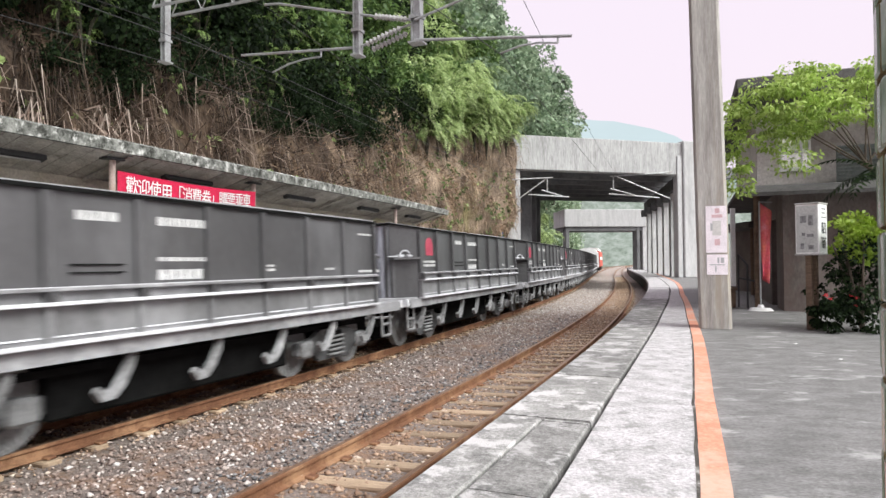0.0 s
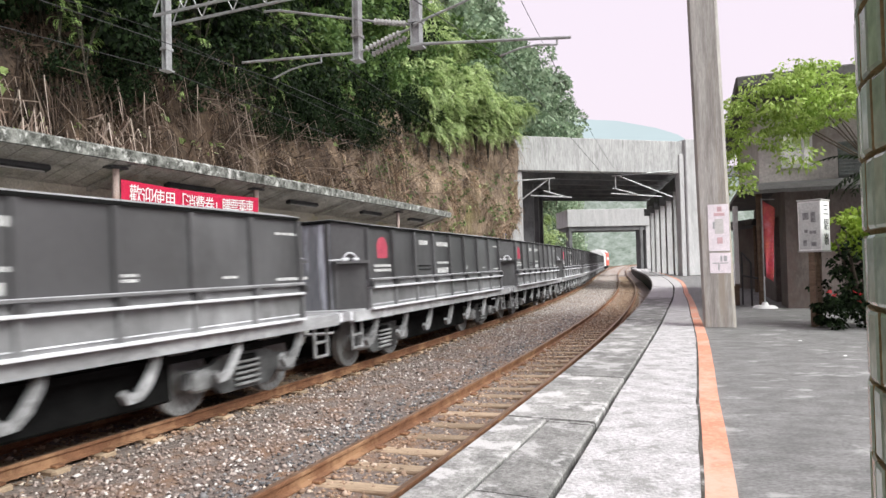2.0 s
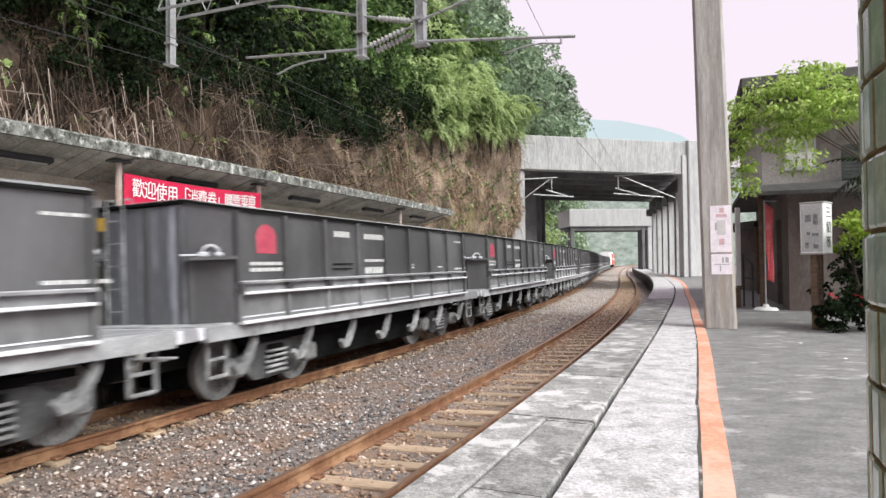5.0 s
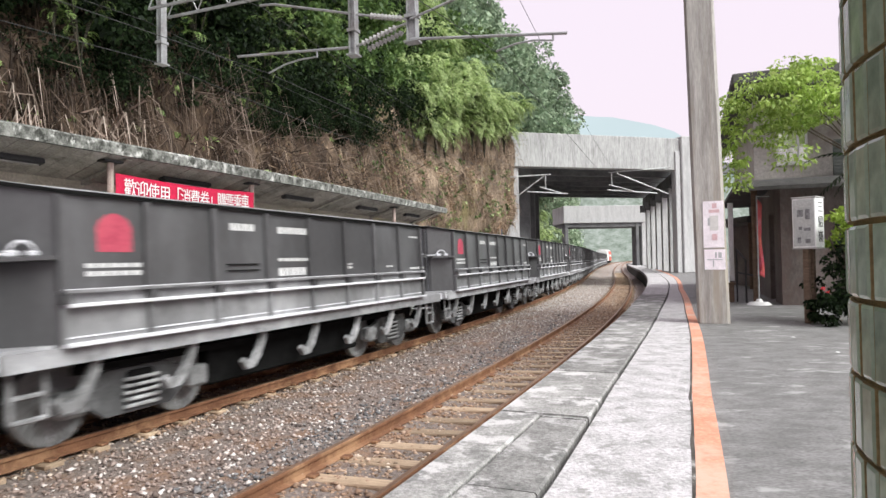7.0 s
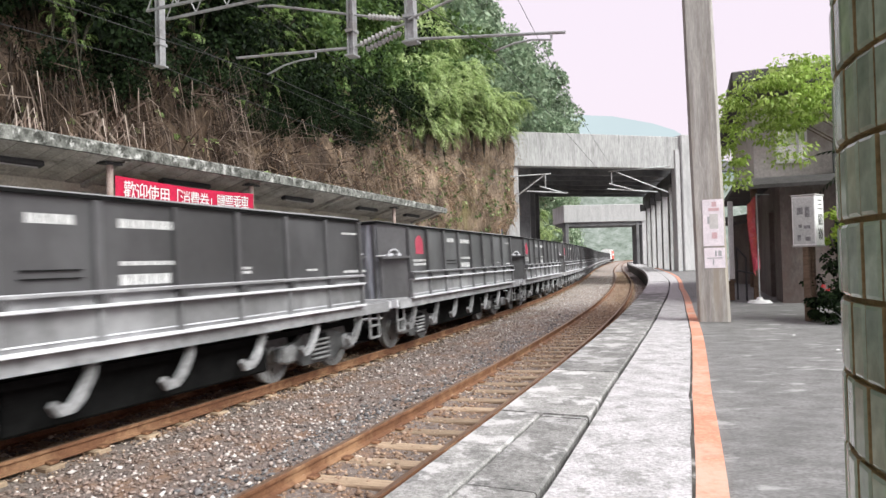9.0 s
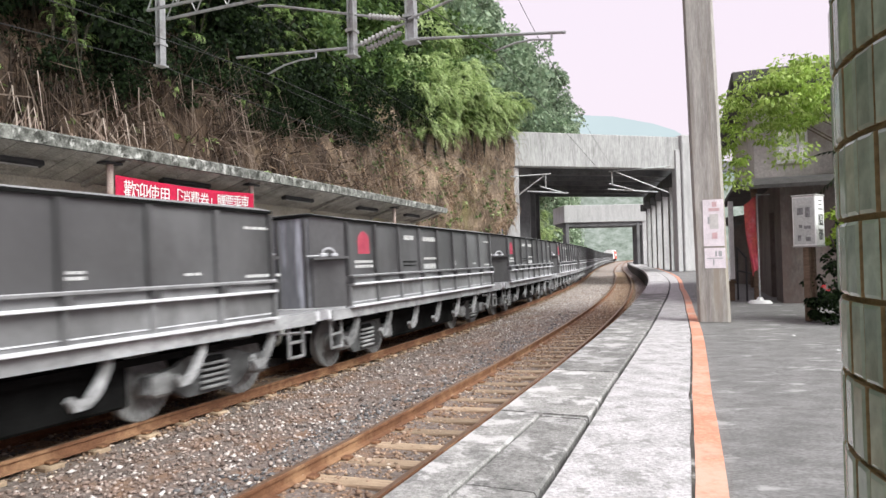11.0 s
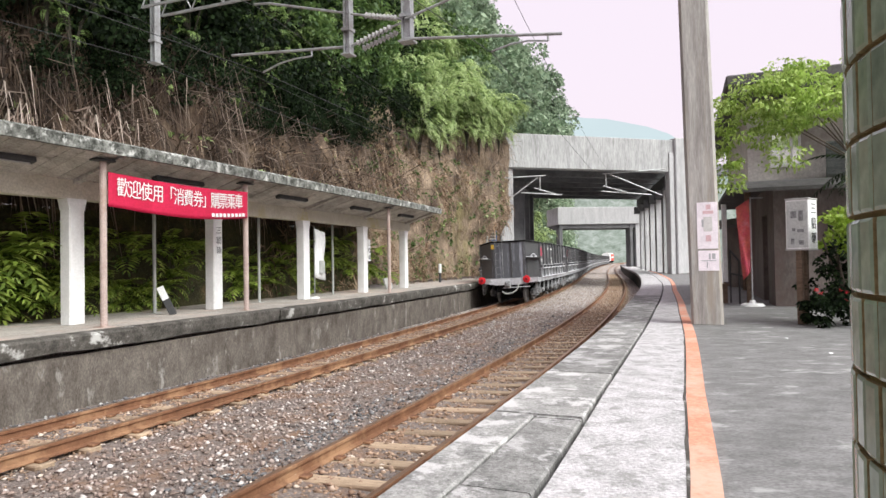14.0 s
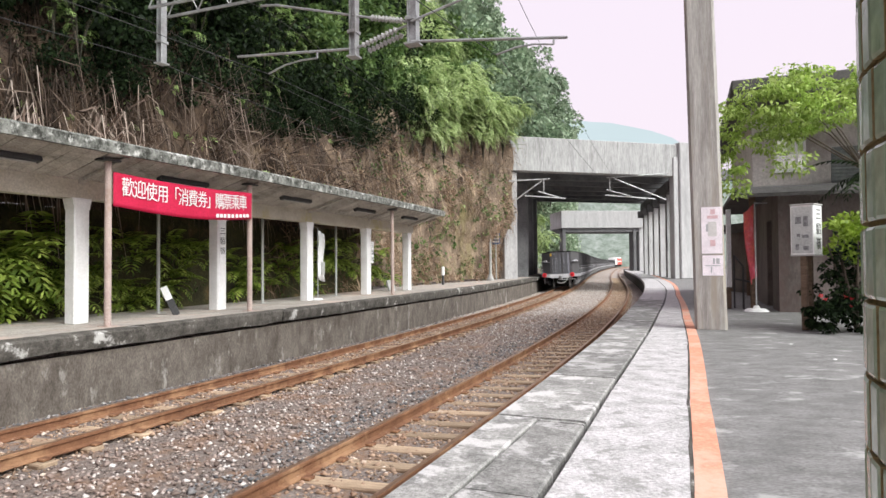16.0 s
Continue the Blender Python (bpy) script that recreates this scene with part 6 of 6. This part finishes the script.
cs += [(-3.62 + lr.uniform(-0.16, 0.2), 0.1 + lr.uniform(-0.2, 0.2), 2.35 + 0.13 * k) for k in range(10)]
cs += [(-2.95 + lr.uniform(-0.1, 0.35), 0.1 + lr.uniform(-0.2, 0.2), 2.75 + 0.2 * k) for k in range(4)]
for c in cs[:108:11]:
    mid = top.lerp(Vector(c), 0.55) + Vector((0, 0, 0.12))
    tube(bm, top.lerp(Vector((-0.6, 0, 2.0)), lr.uniform(0, 0.4)), mid, 0.018, 5, 0.010)
    tube(bm, mid, c, 0.010, 5, 0.004)
part("trunk", bm, M_BARK, tr, "slender grey trunk and limbs")
v, f = leaf_arrays(lr, cs, lr.uniform(0.16, 0.46, len(cs)), 100, 0.09, 0.35, 0.24, 0.34)
o = new("crown", np_mesh("crown", v, f, leafy("bright_tree_leaves", (0.20, 0.31, 0.05), (0.37, 0.51, 0.11), (0.54, 0.67, 0.23))))
o.parent = tr

sh = empty("shrub", pose(6.36, 9.9, PZ))
tagged(sh, "rounded shrub with bright yellow-green top beside the sign", "shrub")
lr = np.random.default_rng(78)
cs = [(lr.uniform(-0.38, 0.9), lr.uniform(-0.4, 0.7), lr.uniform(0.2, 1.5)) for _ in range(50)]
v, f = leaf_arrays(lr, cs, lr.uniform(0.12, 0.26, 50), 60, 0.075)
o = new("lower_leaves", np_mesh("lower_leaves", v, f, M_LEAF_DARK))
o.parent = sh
cs = [(lr.uniform(-0.30, 0.9), lr.uniform(-0.4, 0.6), lr.uniform(1.1, 1.8)) for _ in range(46)]
v, f = leaf_arrays(lr, cs, lr.uniform(0.12, 0.24, 46), 70, 0.085, -0.6)
o = new("upper_leaves", np_mesh("upper_leaves", v, f, leafy("yellow_green_leaves", (0.16, 0.26, 0.02), (0.27, 0.40, 0.04), (0.40, 0.54, 0.09))))
o.parent = sh
bm = bmesh.new()
for k in range(7):
    tube(bm, (0.1, 0.1, 0), (lr.uniform(-0.4, 0.6), lr.uniform(-0.4, 0.5), 1.4), 0.03, 6, 0.01)
part("stem", bm, M_BARK, sh)
fw = empty("flower_bed_plant", pose(5.92, 9.85, PZ))
tagged(fw, "low dark plant with a few red flowers", "plant")
cs = [(lr.uniform(-0.25, 0.5), lr.uniform(-0.3, 0.3), lr.uniform(0.06, 0.55)) for _ in range(26)]
v, f = leaf_arrays(lr, cs, lr.uniform(0.06, 0.14, 26), 50, 0.08)
o = new("leaves", np_mesh("leaves", v, f, M_LEAF_DARK))
o.parent = fw
v, f = leaf_arrays(lr, [(lr.uniform(-0.25, 0.3), -0.25 + lr.uniform(-0.1, 0.1), lr.uniform(0.35, 0.6)) for _ in range(5)], np.full(5, 0.03), 9, 0.03)
o = new("flowers", np_mesh("flowers", v, f, plain("red_petals", (0.55, 0.03, 0.04), 0.6)))
o.parent = fw
V, F = [], []
pr = np.random.default_rng(5)
for k in range(9):
    a, b = frond_arrays(pr, (0, 0, 0), pr.uniform(1.6, 4.6), pr.uniform(1.0, 1.5), pr.uniform(0.2, 0.9), 18, 0.2, 1.5)
    i = len(V)
    V += a
    F += [tuple(x + i for x in q) for q in b]
palm = empty("palm", pose(7.6, 10.9, PZ))
tagged(palm, "dark palm with drooping fronds behind the sign", "palm")
o = new("fronds", np_mesh("fronds", np.array(V) + np.array([0, 0, 2.5]), np.array(F), M_LEAF_DARK))
o.parent = palm
bm = bmesh.new()
tube(bm, (0, 0, 0), (0, 0, 2.5), 0.08, 9, 0.06)
part("trunk", bm, M_BARK, palm)

vv, ff = [], []
for sx_, sz_ in ((7.2, 7.6), (8.0, 7.1), (6.4, 7.9), (9.6, 7.3)):
    p0 = np.array(cliff(sx_, sz_)) + np.array([1.2, -0.6, 0.0])
    i = len(vv)
    for k in range(8):
        a = k * math.pi / 4
        vv.append(p0 + np.array([0.2 * math.cos(a), 0.12 * math.cos(a), 0.26 * math.sin(a)]))
    ff.append(tuple(range(i, i + 8)))
tagged(new("broad_leaves", np_mesh("broad_leaves", np.array(vv), np.array(ff), M_LEAF_MID)), "few broad round leaves among the dark foliage", "leaves", kind="stuff")
lt = np.random.default_rng(44)
for k in range(6):
    bm = bmesh.new()
    n = 5
    r = lt.uniform(0.012, 0.035)
    a0_ = lt.uniform(0, 6.28)
    vs = [bm.verts.new((r * math.cos(a0_ + j * 6.283 / n), r * 0.6 * math.sin(a0_ + j * 6.283 / n), 0.004 * (j % 2))) for j in range(n)]
    top_ = bm.verts.new((0, 0, 0.012))
    for j in range(n):
        bm.faces.new((vs[j], vs[(j + 1) % n], top_))
    o = mesh_ob("paper_scrap", bm, M_WHITE)
    o.matrix_basis = Matrix.Translation(tp(lt.uniform(6, 13), lt.uniform(4.0, 5.6), PZ - 0.004))
    tagged(o, "tiny pale scrap of litter on the paving", "litter", "litter on the platform")

bm = bmesh.new()
for k in range(6):
    a = k * math.pi / 3
    vs_ = [bm.verts.new((0.05 * math.cos(a + d), 0.035 * math.sin(a + d), 0.012 * (1 + math.cos(a)))) for d in (0, math.pi / 3)] + [bm.verts.new((0, 0, 0.03))]
    bm.faces.new(vs_)
o = mesh_ob("yellow_leaf", bm, plain("bright_yellow", (0.75, 0.58, 0.03), 0.6))
o.matrix_basis = Matrix.Translation(tp(5.35, -0.72, -0.10))
tagged(o, "bright yellow fallen leaf beside the rail", "leaf")

# ---- wooded slope beyond, and far hills in haze ----


# Mist over the distance is put into an unlit glow colour.
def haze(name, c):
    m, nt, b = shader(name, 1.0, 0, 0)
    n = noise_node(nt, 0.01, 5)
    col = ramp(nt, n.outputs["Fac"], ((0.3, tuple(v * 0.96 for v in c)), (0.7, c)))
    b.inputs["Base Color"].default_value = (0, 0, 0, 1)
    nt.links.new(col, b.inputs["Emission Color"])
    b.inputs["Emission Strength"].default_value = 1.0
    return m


def ridge(name, dist, a0, a1, heights, material, label, base=-20):
    bm = bmesh.new()
    n = 60
    lo, hi = [], []
    for k in range(n + 1):
        a = radians(a0 + (a1 - a0) * k / n)
        hgt = float(np.interp(k / n, np.linspace(0, 1, len(heights)), heights)) * (1 + 0.05 * noise.noise((k * 0.35, dist, 0)) + 0.02 * noise.noise((k * 1.3, dist, 3)))
        lo.append(bm.verts.new((dist * math.sin(a), dist * math.cos(a), base)))
        hi.append(bm.verts.new((dist * 1.15 * math.sin(a), dist * 1.15 * math.cos(a), hgt)))
    for k in range(n):
        bm.faces.new((lo[k], lo[k + 1], hi[k + 1], hi[k]))
    return tagged(mesh_ob(name, bm, material, smooth=True), label, "hill", kind="structure")


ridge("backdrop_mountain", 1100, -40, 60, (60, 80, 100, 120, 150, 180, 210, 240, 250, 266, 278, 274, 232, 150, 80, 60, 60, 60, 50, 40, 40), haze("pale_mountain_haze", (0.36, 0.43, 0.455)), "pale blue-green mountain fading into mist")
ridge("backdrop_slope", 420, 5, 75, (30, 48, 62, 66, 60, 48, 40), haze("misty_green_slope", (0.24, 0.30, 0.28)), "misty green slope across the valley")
# These woods glow too: their haze is mixed into the emission colours.
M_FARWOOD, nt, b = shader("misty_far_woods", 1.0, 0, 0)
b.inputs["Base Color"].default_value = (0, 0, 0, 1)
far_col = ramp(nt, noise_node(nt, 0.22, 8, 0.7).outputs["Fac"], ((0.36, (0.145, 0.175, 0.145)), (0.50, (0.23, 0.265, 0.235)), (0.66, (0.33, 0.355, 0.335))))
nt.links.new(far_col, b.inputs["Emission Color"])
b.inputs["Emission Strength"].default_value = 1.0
bm = bmesh.new()
rows = []
for i in range(161):
    a = radians(6 + 34 * i / 160)
    top_z = 46 + 7 * noise.noise((i * 0.11, 0, 0)) + 3.5 * noise.noise((i * 0.43, 1, 0)) + 1.6 * noise.noise((i * 1.3, 2, 0))
    rows.append([bm.verts.new(((330 + 14 * j) * math.sin(a), (330 + 14 * j) * math.cos(a), -4 + (top_z + 4) * j / 6 + (1.5 * noise.noise((i * 0.7, j * 1.7, 5)) if 0 < j < 6 else 0))) for j in range(7)])
for p, q in zip(rows[:-1], rows[1:]):
    for j in range(6):
        bm.faces.new((p[j], p[j + 1], q[j + 1], q[j]))
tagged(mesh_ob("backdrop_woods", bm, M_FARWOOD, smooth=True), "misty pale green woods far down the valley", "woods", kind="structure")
fr = np.random.default_rng(9)

bm = bmesh.new()
HX, HZ = [2, 8, 16, 23, 28, 31.5, 33.5], [66, 60, 49, 40, 30, 20, -2]
g = []
for i in range(28):
    q = 0.74 * i / 27
    g.append([bm.verts.new((float(np.interp(q, np.linspace(0, 1, 7), HX)) - 1.5 + j * 1.1, 138 + j * 6 + 2 * noise.noise((i * 0.4, j, 0)), max(-2, float(np.interp(q, np.linspace(0, 1, 7), HZ)) - 3 + 1.2 * j))) for j in range(8)])
for a_, b_ in zip(g[:-1], g[1:]):
    for j in range(7):
        bm.faces.new((a_[j], a_[j + 1], b_[j + 1], b_[j]))
tagged(mesh_ob("far_hillside", bm, M_MOSS, smooth=True), "steep wooded hillside beyond the viaduct", "hill", kind="structure")
cen = []
for k in range(900):
    q, x_in = fr.uniform(0, 1), fr.uniform(0, 1) ** 0.7
    hx, hz = float(np.interp(q, np.linspace(0, 1, 7), HX)), float(np.interp(q, np.linspace(0, 1, 7), HZ))
    cen.append((hx + fr.uniform(-1, 1) - 1, 136 + fr.uniform(-3, 30), hz + fr.uniform(-3, 0.5)))
for k in range(900):
    q = fr.uniform(0.1, 1)
    hx, hz = float(np.interp(q, np.linspace(0, 1, 7), HX)), float(np.interp(q, np.linspace(0, 1, 7), HZ))
    cen.append((hx + fr.uniform(-10, -1), 134 + fr.uniform(-2, 3), hz * fr.uniform(0.15, 1)))
cen = [c for c in cen if c[0] / c[1] < 0.205 or c[2] > 24]
# leaf colours of woods and crowns are raised to include distance haze
v, f = leaf_arrays(fr, cen, fr.uniform(0.9, 3.4, len(cen)), 60, 0.62)
tagged(new("hillside_woods", np_mesh("hillside_woods", v, f, leafy("haze_paled_wood_leaves", (0.24, 0.34, 0.22), (0.37, 0.47, 0.32), (0.50, 0.59, 0.43)))), "green woods on the far hillside, haze put into their colour", "woods", kind="stuff")

cen, rad_ = [], []
for k in range(70):
    q = fr.uniform(0, 0.97)
    hx, hz = float(np.interp(q, np.linspace(0, 1, 7), HX)), float(np.interp(q, np.linspace(0, 1, 7), HZ))
    cen.append((hx + fr.uniform(-5, 1.2), 131 + fr.uniform(-3, 2), hz + fr.uniform(-7, 1.0)))
    rad_.append(fr.uniform(2.2, 4.6))
keep = [i for i, c in enumerate(cen) if c[0] / c[1] < 0.205 or c[2] > 26]
v, f = leaf_arrays(fr, [cen[i] for i in keep], [rad_[i] for i in keep], 240, 0.8)
tagged(new("hillside_crowns", np_mesh("hillside_crowns", v, f, leafy("haze_paled_crown_leaves", (0.16, 0.23, 0.15), (0.28, 0.37, 0.25), (0.42, 0.51, 0.36)))), "darker round tree crowns along the far hillside", "woods", kind="stuff")

# station things further along the platform
for k, (x, y) in enumerate(((25.2, 74.0), (22.2, 66.0))):
    o = empty("platform_post", pose(x, y, PZ))
    tagged(o, "slim concrete post with a small white plate", "post", "platform posts")
    bm = bmesh.new()
    tube(bm, (0, 0, 0), (0, 0, 7.0), 0.22, 8, 0.16)
    part("shaft", bm, M_CONC, o)
    bm = bmesh.new()
    box(bm, -0.3, -0.26, 2.0, 0.3, -0.22, 3.1)
    part("plate", bm, M_WHITE, o)

# ---- coping slabs, sleepers and loose stones ----


platform_edge = empty("platform_coping")
tagged(platform_edge, "row of worn grey concrete coping slabs along the platform edge", "coping", kind="structure")
cr = np.random.default_rng(21)


def slab(s0, s1, f0, f1):
    bm = bmesh.new()
    n = max(1, round((s1 - s0) / 0.5))
    dz = cr.uniform(-0.006, 0.004)
    rings = []
    for k in range(n + 1):
        s = s0 + (s1 - s0) * k / n
        o0, o1 = f0(s), f1(s)
        rings.append([bm.verts.new(tp(s, o, z + dz)) for o, z in ((o0, PZ - 0.15), (o1, PZ - 0.15), (o1, PZ - 0.012), (o1 - 0.012, PZ), (o0 + 0.02, PZ), (o0, PZ - 0.02))])
    for a, b in zip(rings[:-1], rings[1:]):
        for j in range(6):
            bm.faces.new((a[j], a[(j + 1) % 6], b[(j + 1) % 6], b[j]))
    bm.faces.new(rings[0])
    bm.faces.new(rings[-1][::-1])
    # slabs past 22 m are coloured brighter to offset the viaduct's shadow
    part("coping_slab", bm, M_COPING if s1 < 22 else M_STRIP, platform_edge)


def outer(s):
    return 1.50 + edge_shift(s)


def slab_row(s, end, lo, hi, f0, f1):
    while s < end:
        e = min(end, s + cr.uniform(lo, hi))
        slab(s, e - (0.045 if 5 < s < 16 else 0.024), f0, f1)
        s = e


slab_row(-6.0, 5.9, 1.3, 1.9, outer, lambda q: 1.862)
slab_row(-6.4, 5.9, 1.2, 1.8, lambda q: 1.874, lambda q: groove(q) - 0.045)
slab_row(5.9, 30, 1.3, 2.0, outer, lambda q: groove(q) - 0.045)
slab_row(30, 100, 4.0, 5.0, outer, lambda q: groove(q) - 0.028)

# sleepers
sm = bmesh.new()
box(sm, -0.74, -0.105, -0.07, 0.74, 0.105, 0.07, bevel=0.012)
sleeper_me = bpy.data.meshes.new("sleeper")
sm.to_mesh(sleeper_me)
sm.free()
sleeper_me.materials.append(M_SLEEPER)
fm = bmesh.new()
box(fm, -0.05, -0.05, 0, 0.05, 0.05, 0.03, bevel=0.008)
clip_me = bpy.data.meshes.new("rail_clip")
fm.to_mesh(clip_me)
fm.free()
clip_me.materials.append(M_RUST)
for root, c, s0, n in ((near_track, 0.0, 1.0, 140), (far_track, FAR, 1.0, 140)):
    for k in range(n):
        s = s0 + k * 0.6
        o = new("sleeper", sleeper_me)
        o.parent = root
        o.matrix_basis = tm(s + cr.uniform(-0.03, 0.03), c + cr.uniform(-0.04, 0.04), -0.135 + CANT / 2 - 0.078) @ pose(0, 0, 0, 0, -1.88, cr.uniform(-1.5, 1.5))
        if s < 26:
            for sd in (-0.565, 0.565):
                for q in (-0.105, 0.105):
                    o = new("rail_clip", clip_me)
                    o.parent = root
                    o.matrix_basis = tm(s, c + sd + q, -0.135 + (CANT if sd > 0 else 0))

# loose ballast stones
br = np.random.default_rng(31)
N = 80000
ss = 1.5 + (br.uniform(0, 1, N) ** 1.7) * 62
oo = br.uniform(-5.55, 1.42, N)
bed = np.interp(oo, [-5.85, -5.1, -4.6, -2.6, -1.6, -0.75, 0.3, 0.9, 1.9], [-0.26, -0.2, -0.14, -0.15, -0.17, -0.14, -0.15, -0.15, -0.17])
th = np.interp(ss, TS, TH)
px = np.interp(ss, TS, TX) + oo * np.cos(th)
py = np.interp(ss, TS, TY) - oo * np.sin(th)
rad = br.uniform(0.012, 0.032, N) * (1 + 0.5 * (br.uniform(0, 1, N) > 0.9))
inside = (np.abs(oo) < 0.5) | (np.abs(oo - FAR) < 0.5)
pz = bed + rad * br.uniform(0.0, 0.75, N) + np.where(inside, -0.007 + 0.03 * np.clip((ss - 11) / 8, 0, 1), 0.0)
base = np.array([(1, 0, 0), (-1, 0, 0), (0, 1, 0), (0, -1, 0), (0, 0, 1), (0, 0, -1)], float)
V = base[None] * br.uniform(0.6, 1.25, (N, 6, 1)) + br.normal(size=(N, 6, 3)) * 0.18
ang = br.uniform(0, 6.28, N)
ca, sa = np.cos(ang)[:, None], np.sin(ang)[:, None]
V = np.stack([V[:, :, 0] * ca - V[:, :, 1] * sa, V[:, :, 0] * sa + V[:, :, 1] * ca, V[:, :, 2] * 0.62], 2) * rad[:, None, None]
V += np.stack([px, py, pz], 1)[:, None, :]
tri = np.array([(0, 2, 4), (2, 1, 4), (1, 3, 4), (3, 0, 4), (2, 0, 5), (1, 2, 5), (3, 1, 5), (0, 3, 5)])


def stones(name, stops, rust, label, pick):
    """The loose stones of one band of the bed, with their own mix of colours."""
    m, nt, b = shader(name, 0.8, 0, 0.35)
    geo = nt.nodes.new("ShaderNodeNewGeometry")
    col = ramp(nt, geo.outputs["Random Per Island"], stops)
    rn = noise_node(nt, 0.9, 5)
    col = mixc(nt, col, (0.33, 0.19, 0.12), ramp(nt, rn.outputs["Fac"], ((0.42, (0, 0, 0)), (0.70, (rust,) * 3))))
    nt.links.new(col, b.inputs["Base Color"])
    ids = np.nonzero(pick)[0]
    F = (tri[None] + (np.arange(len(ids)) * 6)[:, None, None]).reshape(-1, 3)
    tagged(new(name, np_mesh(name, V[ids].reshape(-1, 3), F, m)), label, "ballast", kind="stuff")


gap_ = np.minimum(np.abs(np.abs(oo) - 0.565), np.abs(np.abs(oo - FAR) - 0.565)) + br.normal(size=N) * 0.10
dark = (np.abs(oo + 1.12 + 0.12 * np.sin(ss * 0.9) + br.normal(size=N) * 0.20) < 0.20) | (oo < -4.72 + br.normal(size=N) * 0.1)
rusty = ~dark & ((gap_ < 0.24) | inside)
# far stones get a brighter palette to make up for missing light
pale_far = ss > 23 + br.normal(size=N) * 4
stones("dusty_ballast_stones", ((0.0, (0.22, 0.19, 0.175)), (0.4, (0.40, 0.35, 0.32)), (0.8, (0.56, 0.51, 0.47)), (0.96, (0.74, 0.71, 0.68))), 0.25, "paler ballast stones towards the viaduct, brightness put into their colour", pale_far & ~rusty)
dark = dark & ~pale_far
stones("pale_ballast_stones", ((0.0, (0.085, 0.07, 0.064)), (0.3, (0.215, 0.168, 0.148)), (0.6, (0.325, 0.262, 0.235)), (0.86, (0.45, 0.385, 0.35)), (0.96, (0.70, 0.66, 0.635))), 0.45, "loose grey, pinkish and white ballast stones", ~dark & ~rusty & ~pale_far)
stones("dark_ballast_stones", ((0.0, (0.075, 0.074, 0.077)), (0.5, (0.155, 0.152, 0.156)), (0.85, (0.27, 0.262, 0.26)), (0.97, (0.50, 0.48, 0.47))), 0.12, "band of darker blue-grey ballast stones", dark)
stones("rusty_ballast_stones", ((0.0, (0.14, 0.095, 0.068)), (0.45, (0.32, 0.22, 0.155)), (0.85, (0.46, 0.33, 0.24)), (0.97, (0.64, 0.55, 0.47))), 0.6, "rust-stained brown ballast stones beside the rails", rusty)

motions()
